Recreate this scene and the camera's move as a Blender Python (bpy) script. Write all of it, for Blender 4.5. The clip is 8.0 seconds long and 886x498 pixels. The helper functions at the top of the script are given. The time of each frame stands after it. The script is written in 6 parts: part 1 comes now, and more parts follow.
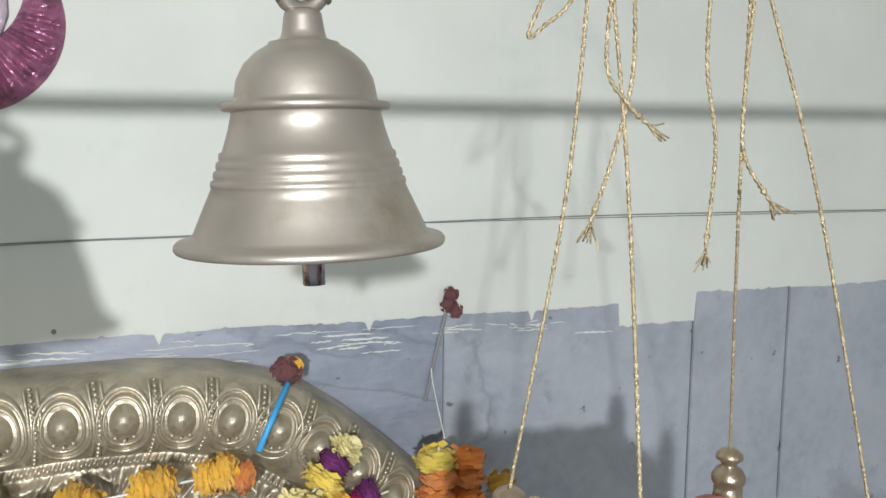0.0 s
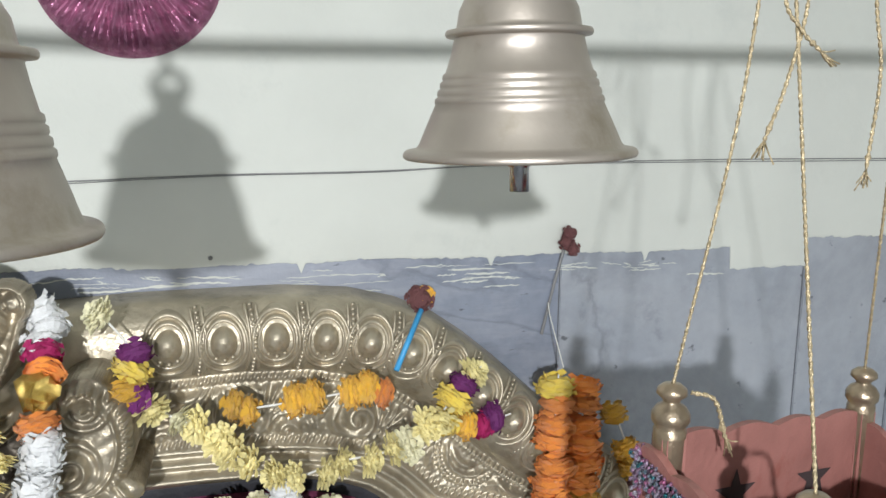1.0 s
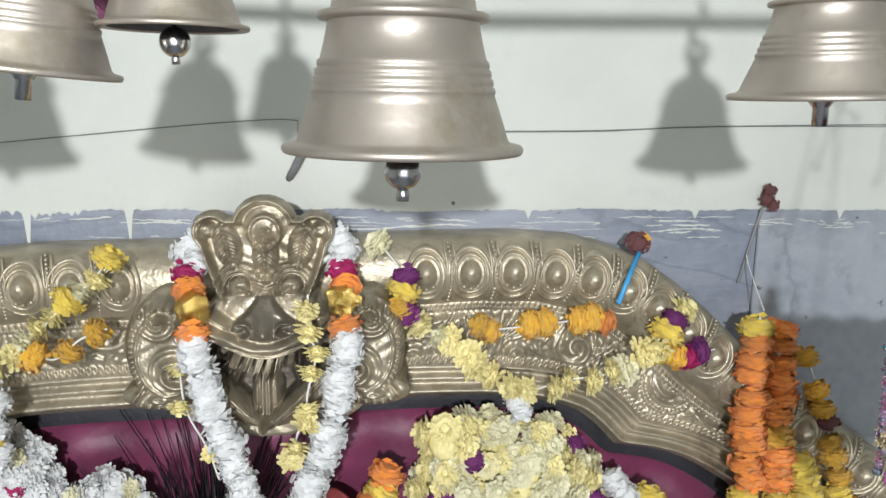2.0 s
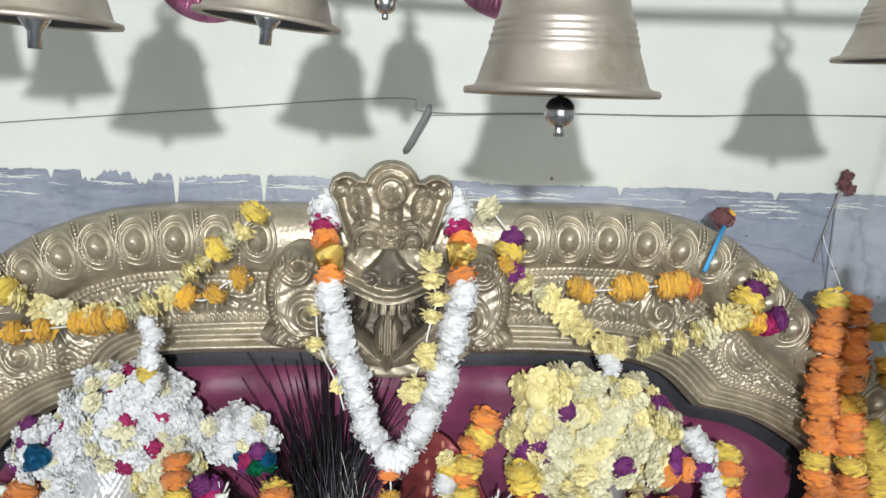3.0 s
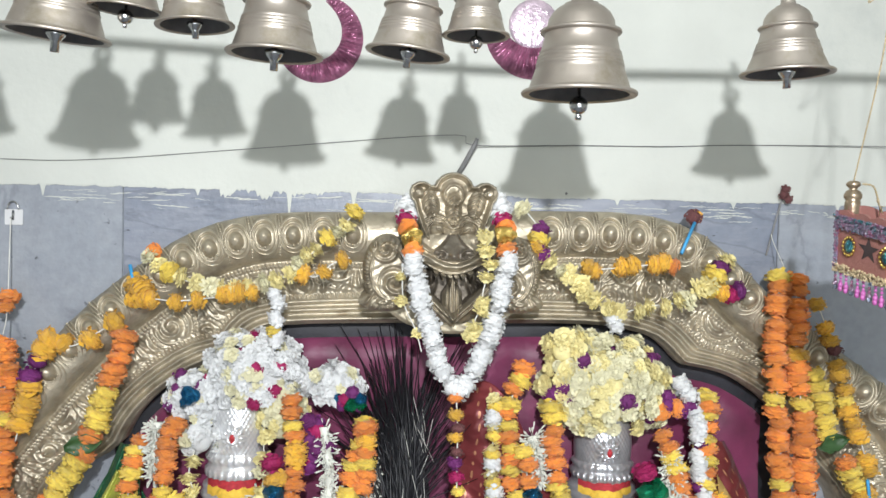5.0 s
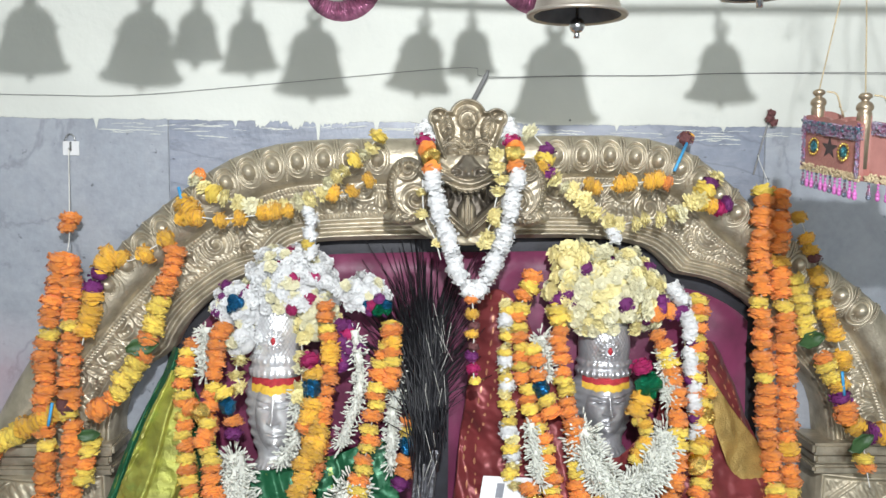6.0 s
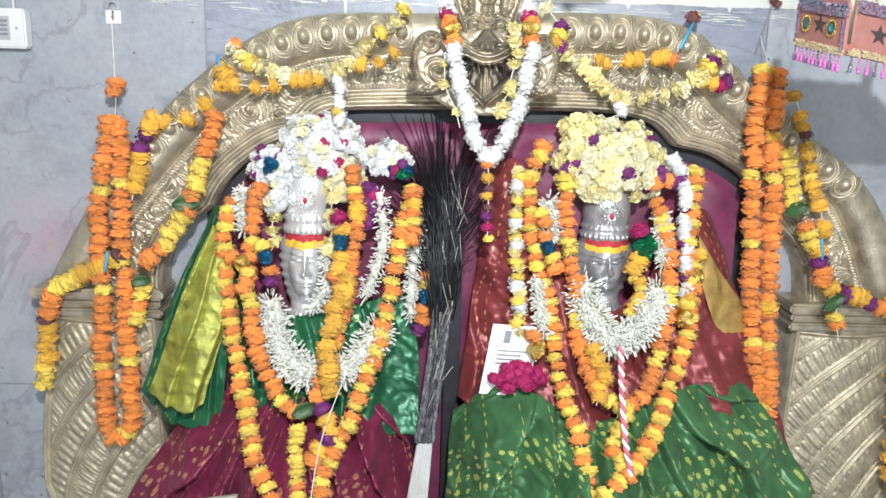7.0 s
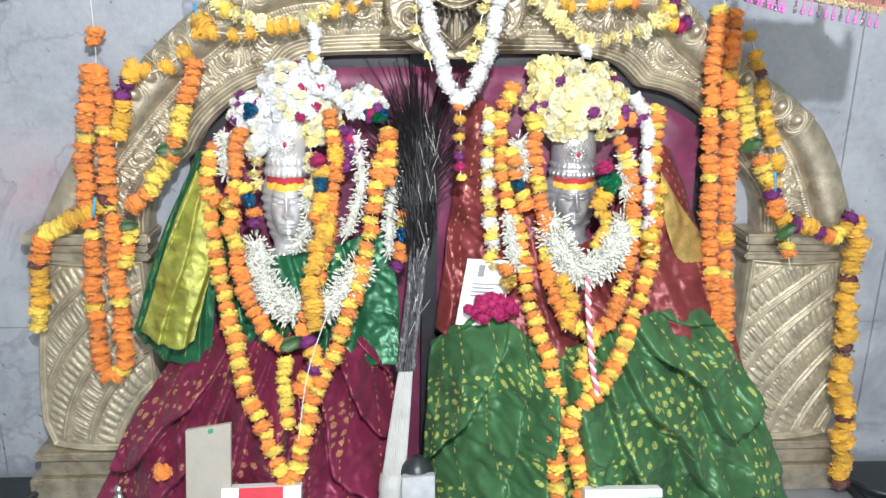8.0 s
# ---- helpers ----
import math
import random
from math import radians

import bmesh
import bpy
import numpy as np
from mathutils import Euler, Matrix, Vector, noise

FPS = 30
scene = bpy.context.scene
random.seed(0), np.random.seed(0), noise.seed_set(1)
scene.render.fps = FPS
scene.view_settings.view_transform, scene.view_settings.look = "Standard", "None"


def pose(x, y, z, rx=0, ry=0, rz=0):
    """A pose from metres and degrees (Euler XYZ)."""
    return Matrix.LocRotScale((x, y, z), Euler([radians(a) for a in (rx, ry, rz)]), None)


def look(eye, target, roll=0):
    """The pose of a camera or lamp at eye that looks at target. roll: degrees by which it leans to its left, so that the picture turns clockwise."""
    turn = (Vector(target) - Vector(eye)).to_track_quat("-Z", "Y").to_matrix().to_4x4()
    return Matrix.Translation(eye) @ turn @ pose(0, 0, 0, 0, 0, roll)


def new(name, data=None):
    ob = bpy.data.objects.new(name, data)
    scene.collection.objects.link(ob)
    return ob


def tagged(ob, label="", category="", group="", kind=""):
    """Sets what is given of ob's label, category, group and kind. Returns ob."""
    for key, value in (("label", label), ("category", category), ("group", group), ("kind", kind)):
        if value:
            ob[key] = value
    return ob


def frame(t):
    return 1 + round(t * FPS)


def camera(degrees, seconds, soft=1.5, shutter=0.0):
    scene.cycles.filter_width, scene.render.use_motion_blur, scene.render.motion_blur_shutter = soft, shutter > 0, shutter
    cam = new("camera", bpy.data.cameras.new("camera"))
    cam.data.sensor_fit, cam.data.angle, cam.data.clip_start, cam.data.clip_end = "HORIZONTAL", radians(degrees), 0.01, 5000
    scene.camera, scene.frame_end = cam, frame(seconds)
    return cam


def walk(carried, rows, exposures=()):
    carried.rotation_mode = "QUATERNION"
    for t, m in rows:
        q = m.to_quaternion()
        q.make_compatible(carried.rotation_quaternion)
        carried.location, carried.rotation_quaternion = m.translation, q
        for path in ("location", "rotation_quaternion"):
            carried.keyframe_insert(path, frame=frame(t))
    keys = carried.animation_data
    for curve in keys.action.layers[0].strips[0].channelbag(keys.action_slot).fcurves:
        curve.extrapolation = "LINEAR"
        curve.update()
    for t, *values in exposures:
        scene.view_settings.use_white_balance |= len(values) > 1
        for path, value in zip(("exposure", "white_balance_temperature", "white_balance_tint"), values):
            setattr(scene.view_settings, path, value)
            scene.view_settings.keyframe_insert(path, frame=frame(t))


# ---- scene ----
cam = camera(58.0, 8.0)
PATH = [
    (0, (0.301, -0.848, 2.099), (0.975, 1.021, 1.869), 0.5),
    (0.5, (0.278, -0.851, 2.093), (0.885, 1.036, 1.832), 0.6),
    (1, (0.232, -0.879, 2.082), (0.731, 1.029, 1.747), 0.7),
    (1.5, (0.157, -0.931, 2.074), (0.538, 0.996, 1.701), 0.9),
    (2, (0.083, -0.985, 2.064), (0.299, 0.965, 1.675), 0.9),
    (2.2, (0.059, -1.002, 2.048), (0.237, 0.955, 1.675), 1.1),
    (3.5, (-0.010, -1.184, 2.005), (0.063, 0.786, 1.671), 2.8),
    (4, (-0.025, -1.295, 1.970), (0.036, 0.688, 1.713), 3.5),
    (4.2, (-0.041, -1.326, 1.956), (0.025, 0.662, 1.740), 3.5),
    (5.3, (-0.100, -1.524, 1.864), (0.003, 0.472, 1.785), 0.5),
    (5.5, (-0.103, -1.553, 1.847), (0.001, 0.443, 1.772), 0.1),
    (6, (-0.107, -1.631, 1.814), (-0.039, 0.359, 1.628), 0.6),
    (6.5, (-0.100, -1.709, 1.796), (-0.080, 0.260, 1.448), 1.5),
    (7, (-0.136, -1.779, 1.784), (-0.077, 0.167, 1.330), 1.7),
    (7.5, (-0.167, -1.847, 1.781), (-0.058, 0.078, 1.249), 1.3),
    (8, (-0.143, -1.867, 1.789), (-0.018, 0.042, 1.207), 1.0),
]
walk(cam, [(t, look(eye, target, roll)) for t, eye, target, roll in PATH],
     [(0.0, -0.06), (1.5, -0.06), (3.5, 0.10), (4.0, 0.14), (5.5, 0.17), (6.5, 0.46), (7.0, 0.58), (8.0, 0.70)])

# ---- light ----
world = bpy.data.worlds.new("world")
scene.world = world
world.use_nodes = True
wn = world.node_tree
sky = wn.nodes.new("ShaderNodeTexSky")
sky.sky_type, sky.sun_disc, sky.sun_elevation, sky.sun_rotation = "NISHITA", False, radians(40), radians(200)
wn.links.new(sky.outputs[0], wn.nodes["Background"].inputs[0])
wn.nodes["Background"].inputs[1].default_value = 0.08

# the bright lamp high behind the camera, which throws the bells' shadows
lamp = new("lamp", bpy.data.lights.new("lamp", "AREA"))
lamp.data.shape, lamp.data.size, lamp.data.energy, lamp.data.color = "DISK", 0.05, 37, (0.94, 0.965, 1.0)
lamp.matrix_world = look((-0.06, -2.0, 2.31), (0, 0, 1.6))
# added fill lamp for the ambient light, in an unseen opening behind the room
ambient_fill = new("ambient_fill", bpy.data.lights.new("ambient_fill", "AREA"))
ambient_fill.data.shape, ambient_fill.data.size, ambient_fill.data.size_y = "RECTANGLE", 2.6, 2.2
ambient_fill.data.energy, ambient_fill.data.color = 42, (0.87, 0.93, 1.0)
ambient_fill.matrix_world = look((0.3, -4.0, 1.5), (0.2, 0, 1.5))


# ---- materials ----
def shade(name, color, rough=0.6, metal=0.0, var=0.2, scale=30.0, bump=0.2, fine=200.0, rnd=0.0, sheen=0.0, stain=None, stain_scale=4.0, stain_at=0.58, coat=0.0, stretch=(1, 1, 1), spec=0.5):
    """Principled surface: base colour varied at two scales, bump, and a change from piece to piece."""
    m = bpy.data.materials.new(name)
    m.use_nodes = True
    nt = m.node_tree
    N, L = nt.nodes, nt.links
    p = N["Principled BSDF"]
    tc, mapping = N.new("ShaderNodeTexCoord"), N.new("ShaderNodeMapping")
    mapping.inputs["Scale"].default_value = stretch
    L.new(tc.outputs["Object"], mapping.inputs[0])
    n1 = N.new("ShaderNodeTexNoise")
    n1.inputs["Scale"].default_value, n1.inputs["Detail"].default_value = scale, 6
    L.new(mapping.outputs[0], n1.inputs["Vector"])
    ramp = N.new("ShaderNodeValToRGB")
    ramp.color_ramp.elements[0].position, ramp.color_ramp.elements[1].position = 0.3, 0.7
    ramp.color_ramp.elements[0].color = (*[c * (1 - var) for c in color], 1)
    ramp.color_ramp.elements[1].color = (*[min(1, c * (1 + var * 0.7)) for c in color], 1)
    L.new(n1.outputs["Fac"], ramp.inputs[0])
    out = ramp.outputs[0]
    if stain:
        n3 = N.new("ShaderNodeTexNoise")
        n3.inputs["Scale"].default_value, n3.inputs["Detail"].default_value, n3.inputs["Roughness"].default_value = stain_scale, 8, 0.65
        L.new(mapping.outputs[0], n3.inputs["Vector"])
        r3 = N.new("ShaderNodeValToRGB")
        r3.color_ramp.elements[0].position, r3.color_ramp.elements[1].position = stain_at, stain_at + 0.14
        L.new(n3.outputs["Fac"], r3.inputs[0])
        mx = N.new("ShaderNodeMix")
        mx.data_type = "RGBA"
        L.new(r3.outputs[0], mx.inputs[0])
        L.new(out, mx.inputs[6])
        mx.inputs[7].default_value = (*stain, 1)
        out = mx.outputs[2]
    if rnd:
        oi, hs, mr = N.new("ShaderNodeObjectInfo"), N.new("ShaderNodeHueSaturation"), N.new("ShaderNodeMapRange")
        L.new(oi.outputs["Random"], mr.inputs[0])
        mr.inputs[3].default_value, mr.inputs[4].default_value = 1 - rnd, 1 + rnd * 0.6
        L.new(mr.outputs[0], hs.inputs["Value"])
        L.new(out, hs.inputs["Color"])
        out = hs.outputs[0]
    L.new(out, p.inputs["Base Color"])
    p.inputs["Roughness"].default_value, p.inputs["Metallic"].default_value = rough, metal
    p.inputs["Specular IOR Level"].default_value = spec
    p.inputs["Sheen Weight"].default_value, p.inputs["Coat Weight"].default_value = sheen, coat
    if bump:
        n2, b = N.new("ShaderNodeTexNoise"), N.new("ShaderNodeBump")
        n2.inputs["Scale"].default_value, n2.inputs["Detail"].default_value = fine, 4
        L.new(tc.outputs["Object"], n2.inputs["Vector"])
        b.inputs["Strength"].default_value, b.inputs["Distance"].default_value = bump, 0.004
        L.new(n2.outputs["Fac"], b.inputs["Height"])
        L.new(b.outputs[0], p.inputs["Normal"])
    return m


def silk(name, color, gold, cells, spot, dashes=0.0, rough=0.5, patch=0.5):
    """Woven silk with gold motifs, set out on the cloth's own u and v."""
    m = shade(name, color, rough, 0.0, 0.30, 18, 0.0, sheen=0.05, spec=0.3)
    nt = m.node_tree
    N, L = nt.nodes, nt.links
    p = N["Principled BSDF"]
    base = p.inputs["Base Color"].links[0].from_socket
    flat = N.new("ShaderNodeUVMap")
    # the weave pulls out of line a little, and the field motifs stand in patches
    wob, sc, add = N.new("ShaderNodeTexNoise"), N.new("ShaderNodeVectorMath"), N.new("ShaderNodeVectorMath")
    wob.inputs["Scale"].default_value, wob.inputs["Detail"].default_value = 5.0, 2
    sc.operation, add.operation = "SCALE", "ADD"
    sc.inputs["Scale"].default_value = 0.055
    L.new(flat.outputs[0], wob.inputs["Vector"])
    L.new(wob.outputs["Color"], sc.inputs[0])
    L.new(flat.outputs[0], add.inputs[0]), L.new(sc.outputs[0], add.inputs[1])
    uv = add
    pn, pg = N.new("ShaderNodeTexNoise"), N.new("ShaderNodeMath")
    pn.inputs["Scale"].default_value, pn.inputs["Detail"].default_value = 3.2, 1
    pg.operation = "GREATER_THAN"
    pg.inputs[1].default_value = patch
    L.new(flat.outputs[0], pn.inputs["Vector"])
    L.new(pn.outputs["Fac"], pg.inputs[0])
    mp = N.new("ShaderNodeMapping")
    mp.inputs["Scale"].default_value = (*cells, 1)
    L.new(uv.outputs[0], mp.inputs[0])
    vo = N.new("ShaderNodeTexVoronoi")
    vo.inputs["Randomness"].default_value, vo.inputs["Scale"].default_value = 0.35, 1.0
    L.new(mp.outputs[0], vo.inputs["Vector"])
    lt = N.new("ShaderNodeMath")
    lt.operation = "LESS_THAN"
    lt.inputs[1].default_value = spot
    L.new(vo.outputs["Distance"], lt.inputs[0])
    inp = N.new("ShaderNodeMath")
    inp.operation = "MULTIPLY"
    L.new(lt.outputs[0], inp.inputs[0]), L.new(pg.outputs[0], inp.inputs[1])
    fac = inp.outputs[0]
    if dashes:
        sx = N.new("ShaderNodeSeparateXYZ")
        L.new(uv.outputs[0], sx.inputs[0])
        parts = []
        for axis, freq, limit in (("X", dashes, 0.985), ("Y", dashes * 3.2, 0.0)):
            mu, sn, gt = N.new("ShaderNodeMath"), N.new("ShaderNodeMath"), N.new("ShaderNodeMath")
            mu.operation, sn.operation, gt.operation = "MULTIPLY", "SINE", "GREATER_THAN"
            mu.inputs[1].default_value, gt.inputs[1].default_value = freq * 6.283, limit
            L.new(sx.outputs[axis], mu.inputs[0])
            L.new(mu.outputs[0], sn.inputs[0])
            L.new(sn.outputs[0], gt.inputs[0])
            parts.append(gt.outputs[0])
        a, o = N.new("ShaderNodeMath"), N.new("ShaderNodeMath")
        a.operation, o.operation = "MULTIPLY", "MAXIMUM"
        L.new(parts[0], a.inputs[0]), L.new(parts[1], a.inputs[1])
        L.new(a.outputs[0], o.inputs[0]), L.new(fac, o.inputs[1])
        fac = o.outputs[0]
    # worn thread: motifs break up
    wn_ = N.new("ShaderNodeTexNoise")
    wn_.inputs["Scale"].default_value = 90
    w = N.new("ShaderNodeMath")
    w.operation = "GREATER_THAN"
    w.inputs[1].default_value = 0.42
    L.new(wn_.outputs["Fac"], w.inputs[0])
    f2 = N.new("ShaderNodeMath")
    f2.operation = "MULTIPLY"
    L.new(fac, f2.inputs[0]), L.new(w.outputs[0], f2.inputs[1])
    mx = N.new("ShaderNodeMix")
    mx.data_type = "RGBA"
    L.new(f2.outputs[0], mx.inputs[0])
    L.new(base, mx.inputs[6])
    mx.inputs[7].default_value = (*gold, 1)
    L.new(mx.outputs[2], p.inputs["Base Color"])
    wv, b = N.new("ShaderNodeTexNoise"), N.new("ShaderNodeBump")
    wv.inputs["Scale"].default_value, wv.inputs["Detail"].default_value = 45, 5
    b.inputs["Strength"].default_value, b.inputs["Distance"].default_value = 0.12, 0.004
    L.new(wv.outputs["Fac"], b.inputs["Height"])
    L.new(b.outputs[0], p.inputs["Normal"])
    return m


def marble(name, base, pale, dark, stretch=(1, 1, 1), vein=0.05):
    """Worn marble tile: soft clouds, thin dark veins, fine mottle, small dark chips and a smear of red powder."""
    m = shade(name, base, 0.42, 0.0, 0.10, 60, 0.25, 110)
    nt = m.node_tree
    N, L = nt.nodes, nt.links
    p = N["Principled BSDF"]
    out = p.inputs["Base Color"].links[0].from_socket
    tc, mp = N.new("ShaderNodeTexCoord"), N.new("ShaderNodeMapping")
    mp.inputs["Scale"].default_value = stretch
    mp.inputs["Rotation"].default_value = (0, 0.35 if stretch[2] == 1 else -0.06, 0)
    L.new(tc.outputs["Object"], mp.inputs[0])

    def layer(below, scale, detail, lo, hi, color, amount, band=False, rough=0.6, warp=0.0):
        n, r, x = N.new("ShaderNodeTexNoise"), N.new("ShaderNodeMapRange"), N.new("ShaderNodeMix")
        n.inputs["Scale"].default_value, n.inputs["Detail"].default_value, n.inputs["Roughness"].default_value, n.inputs["Distortion"].default_value = scale, detail, rough, warp
        L.new(mp.outputs[0], n.inputs["Vector"])
        src = n.outputs["Fac"]
        if band:
            a, b = N.new("ShaderNodeMath"), N.new("ShaderNodeMath")
            a.operation, b.operation = "SUBTRACT", "ABSOLUTE"
            a.inputs[1].default_value = 0.5
            L.new(src, a.inputs[0]), L.new(a.outputs[0], b.inputs[0])
            src = b.outputs[0]
        L.new(src, r.inputs[0])
        for k, val in zip((1, 2, 3, 4), (lo, hi, 0.0, amount)):
            r.inputs[k].default_value = val
        x.data_type = "RGBA"
        L.new(r.outputs[0], x.inputs[0]), L.new(below, x.inputs[6])
        x.inputs[7].default_value = (*color, 1)
        return x.outputs[2]

    out = layer(out, 2.6, 7, 0.46, 0.66, pale, 0.75, warp=0.6)
    out = layer(out, 3.4, 8, 0.54, 0.70, dark, 0.62, warp=0.8)
    out = layer(out, 11, 9, 0.58, 0.68, dark, 0.40, rough=0.75)
    out = layer(out, 17, 8, 0.50, 0.70, pale, 0.45, rough=0.7)
    out = layer(out, 1.7, 9, vein * 0.30, 0.0, dark, 0.45, True, 0.55, 1.2)
    out = layer(out, 38, 4, 0.66, 0.71, [c * 0.5 for c in dark], 0.85)
    # red powder thrown on the wall beside the throne
    sep, dot = N.new("ShaderNodeVectorMath"), N.new("ShaderNodeMapRange")
    sep.operation = "DISTANCE"
    sep.inputs[1].default_value = (-0.965, 0.003, 1.36)
    L.new(tc.outputs["Object"], sep.inputs[0])
    L.new(sep.outputs["Value"], dot.inputs[0])
    for k, val in zip((1, 2, 3, 4), (0.0, 0.18, 0.50, 0.0)):
        dot.inputs[k].default_value = val
    pn, mu, x = N.new("ShaderNodeTexNoise"), N.new("ShaderNodeMath"), N.new("ShaderNodeMix")
    pn.inputs["Scale"].default_value, pn.inputs["Detail"].default_value = 16, 8
    L.new(tc.outputs["Object"], pn.inputs["Vector"])
    mu.operation = "MULTIPLY"
    L.new(dot.outputs[0], mu.inputs[0]), L.new(pn.outputs["Fac"], mu.inputs[1])
    x.data_type = "RGBA"
    L.new(mu.outputs[0], x.inputs[0]), L.new(out, x.inputs[6])
    x.inputs[7].default_value = (0.50, 0.16, 0.18, 1)
    L.new(x.outputs[2], p.inputs["Base Color"])
    return m


PLASTER = shade("pale_green_plaster", (0.575, 0.588, 0.540), 0.8, var=0.08, scale=5, bump=0.25, fine=60, stain=(0.46, 0.48, 0.45), stain_scale=3.0, stain_at=0.58)
MARBLE = marble("blue_grey_marble", (0.290, 0.312, 0.350), (0.375, 0.390, 0.420), (0.150, 0.160, 0.185))
# streaked tile, coloured darker to paint in the shade round the arch
MARBLE_SHADED = marble("shaded_streaked_marble", (0.215, 0.240, 0.295), (0.330, 0.345, 0.395), (0.110, 0.122, 0.155), (1, 1, 4.5), 0.10)
BRASS = shade("old_brass", (0.46, 0.405, 0.305), 0.42, 0.66, 0.34, 26, 0.30, 180, stain=(0.25, 0.20, 0.13), stain_scale=14, stain_at=0.57)
BRASS_MATT = shade("matt_brass_sheet", (0.46, 0.405, 0.295), 0.50, 0.50, 0.30, 26, 0.20, 180, stain=(0.30, 0.245, 0.16), stain_scale=14, stain_at=0.57)
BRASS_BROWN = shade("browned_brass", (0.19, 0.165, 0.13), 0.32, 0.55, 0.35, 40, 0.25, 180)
BRASS_DARK = shade("tarnished_brass", (0.38, 0.33, 0.245), 0.40, 0.62, 0.40, 30, 0.30, 180, stain=(0.20, 0.165, 0.11), stain_scale=18, stain_at=0.54)
BELLMETAL = shade("bell_metal", (0.41, 0.365, 0.315), 0.42, 0.70, 0.20, 14, 0.03, 300, rnd=0.10, stain=(0.31, 0.27, 0.20), stain_scale=13, stain_at=0.54)
# dark lining colour paints in the shade inside each bell
BELLSHADE = shade("bell_inside_shade", (0.11, 0.105, 0.105), 0.7, 0.2, 0.3, 40, 0.1)
STEEL = shade("steel", (0.62, 0.62, 0.62), 0.22, 1.0, 0.1, 60, 0.05)
SILVER = shade("silver_sheet", (0.80, 0.80, 0.81), 0.26, 0.55, 0.10, 60, 0.25, 120)
SILVER_DULL = shade("dull_silver_sheet", (0.56, 0.56, 0.58), 0.30, 0.62, 0.14, 60, 0.25, 120)
KUMKUM = shade("red_powder", (0.42, 0.03, 0.04), 0.8, var=0.25, scale=120)
TURMERIC = shade("turmeric_paste", (0.80, 0.50, 0.06), 0.8, var=0.2, scale=120)
BLACK = shade("black_cloth", (0.016, 0.016, 0.022), 0.6, var=0.4, scale=40)
PURPLE = shade("purple_satin", (0.17, 0.024, 0.075), 0.5, var=0.35, scale=14, bump=0.6, fine=26, sheen=0.4)
SILK_MAROON = silk("maroon_silk", (0.175, 0.020, 0.055), (0.42, 0.20, 0.11), (30, 20), 0.30, 0, 0.36, 0.53)
SILK_WINE = silk("wine_shot_silk", (0.185, 0.034, 0.036), (0.46, 0.22, 0.06), (26, 20), 0.20, 0, 0.38, 0.70)
SILK_GREEN = silk("green_silk", (0.050, 0.140, 0.056), (0.38, 0.44, 0.12), (32, 22), 0.30, 0, 0.36, 0.50)
SILK_LEAF = silk("plain_green_silk", (0.016, 0.105, 0.046), (0.22, 0.31, 0.07), (20, 18), 0.16, 3, 0.34, 0.62)
for cloth, lustre in ((SILK_WINE, 0.22), (SILK_GREEN, 0.18), (SILK_MAROON, 0.18), (SILK_LEAF, 0.25)):
    cloth.node_tree.nodes["Principled BSDF"].inputs["Metallic"].default_value = lustre
ZARI = shade("gold_woven_border", (0.36, 0.37, 0.075), 0.36, 0.45, 0.45, 14, 0.5, 300, stain=(0.10, 0.22, 0.06), stain_scale=7, stain_at=0.55, stretch=(1, 1, 3))
ZARI_RUST = shade("rust_gold_border", (0.44, 0.29, 0.09), 0.36, 0.45, 0.4, 20, 0.5, 300)
THREAD_GOLD = shade("gold_thread", (0.46, 0.44, 0.13), 0.4, 0.3, 0.3, 90)
THREAD_COPPER = shade("copper_gold_thread", (0.48, 0.22, 0.12), 0.4, 0.3, 0.3, 90)
ORANGE = shade("orange_marigold", (0.95, 0.30, 0.045), 0.75, var=0.15, scale=60, bump=0.5, fine=260, rnd=0.22, sheen=0.2)
YELLOW = shade("yellow_marigold", (0.95, 0.69, 0.10), 0.75, var=0.14, scale=60, bump=0.5, fine=260, rnd=0.16, sheen=0.2)
MANGO = shade("deep_yellow_marigold", (0.90, 0.47, 0.04), 0.75, var=0.3, scale=60, bump=0.5, fine=260, rnd=0.25, sheen=0.2)
WHITE = shade("white_petals", (0.73, 0.735, 0.73), 0.7, var=0.12, scale=80, bump=0.3, fine=260, rnd=0.08)
CREAM = shade("pale_yellow_petals", (0.87, 0.77, 0.37), 0.7, var=0.2, scale=80, bump=0.3, fine=260, rnd=0.14)
CREAM_WHITE = shade("cream_white_petals", (0.78, 0.74, 0.50), 0.7, var=0.15, scale=80, bump=0.3, fine=260, rnd=0.1)
ASTER = shade("white_aster_petals", (0.68, 0.685, 0.68), 0.7, var=0.08, scale=80, bump=0.2, fine=260, rnd=0.06)
BUD = shade("tuberose_petals", (0.70, 0.71, 0.64), 0.6, var=0.2, scale=40, bump=0.2)
# mouth tarnish, dark enough to paint in the shade of the hollow too
TARNISH_SHADE = shade("shaded_tarnish", (0.13, 0.11, 0.085), 0.45, 0.5, 0.4, 60, 0.3, 180)
MAGENTA = shade("magenta_petals", (0.36, 0.01, 0.10), 0.7, var=0.3, scale=80, bump=0.3, fine=260, rnd=0.2)
VIOLET = shade("violet_petals", (0.16, 0.02, 0.14), 0.7, var=0.3, scale=80, bump=0.3, fine=260, rnd=0.2)
DRIED = shade("dried_petals", (0.17, 0.065, 0.065), 0.85, var=0.45, scale=90, bump=0.5, fine=260, rnd=0.2)
LEAF = shade("green_leaf", (0.035, 0.085, 0.025), 0.5, var=0.3, scale=40)
FOIL_BLUE = shade("blue_foil", (0.02, 0.16, 0.34), 0.16, 0.9, 0.3, 40, 0.5, 90)
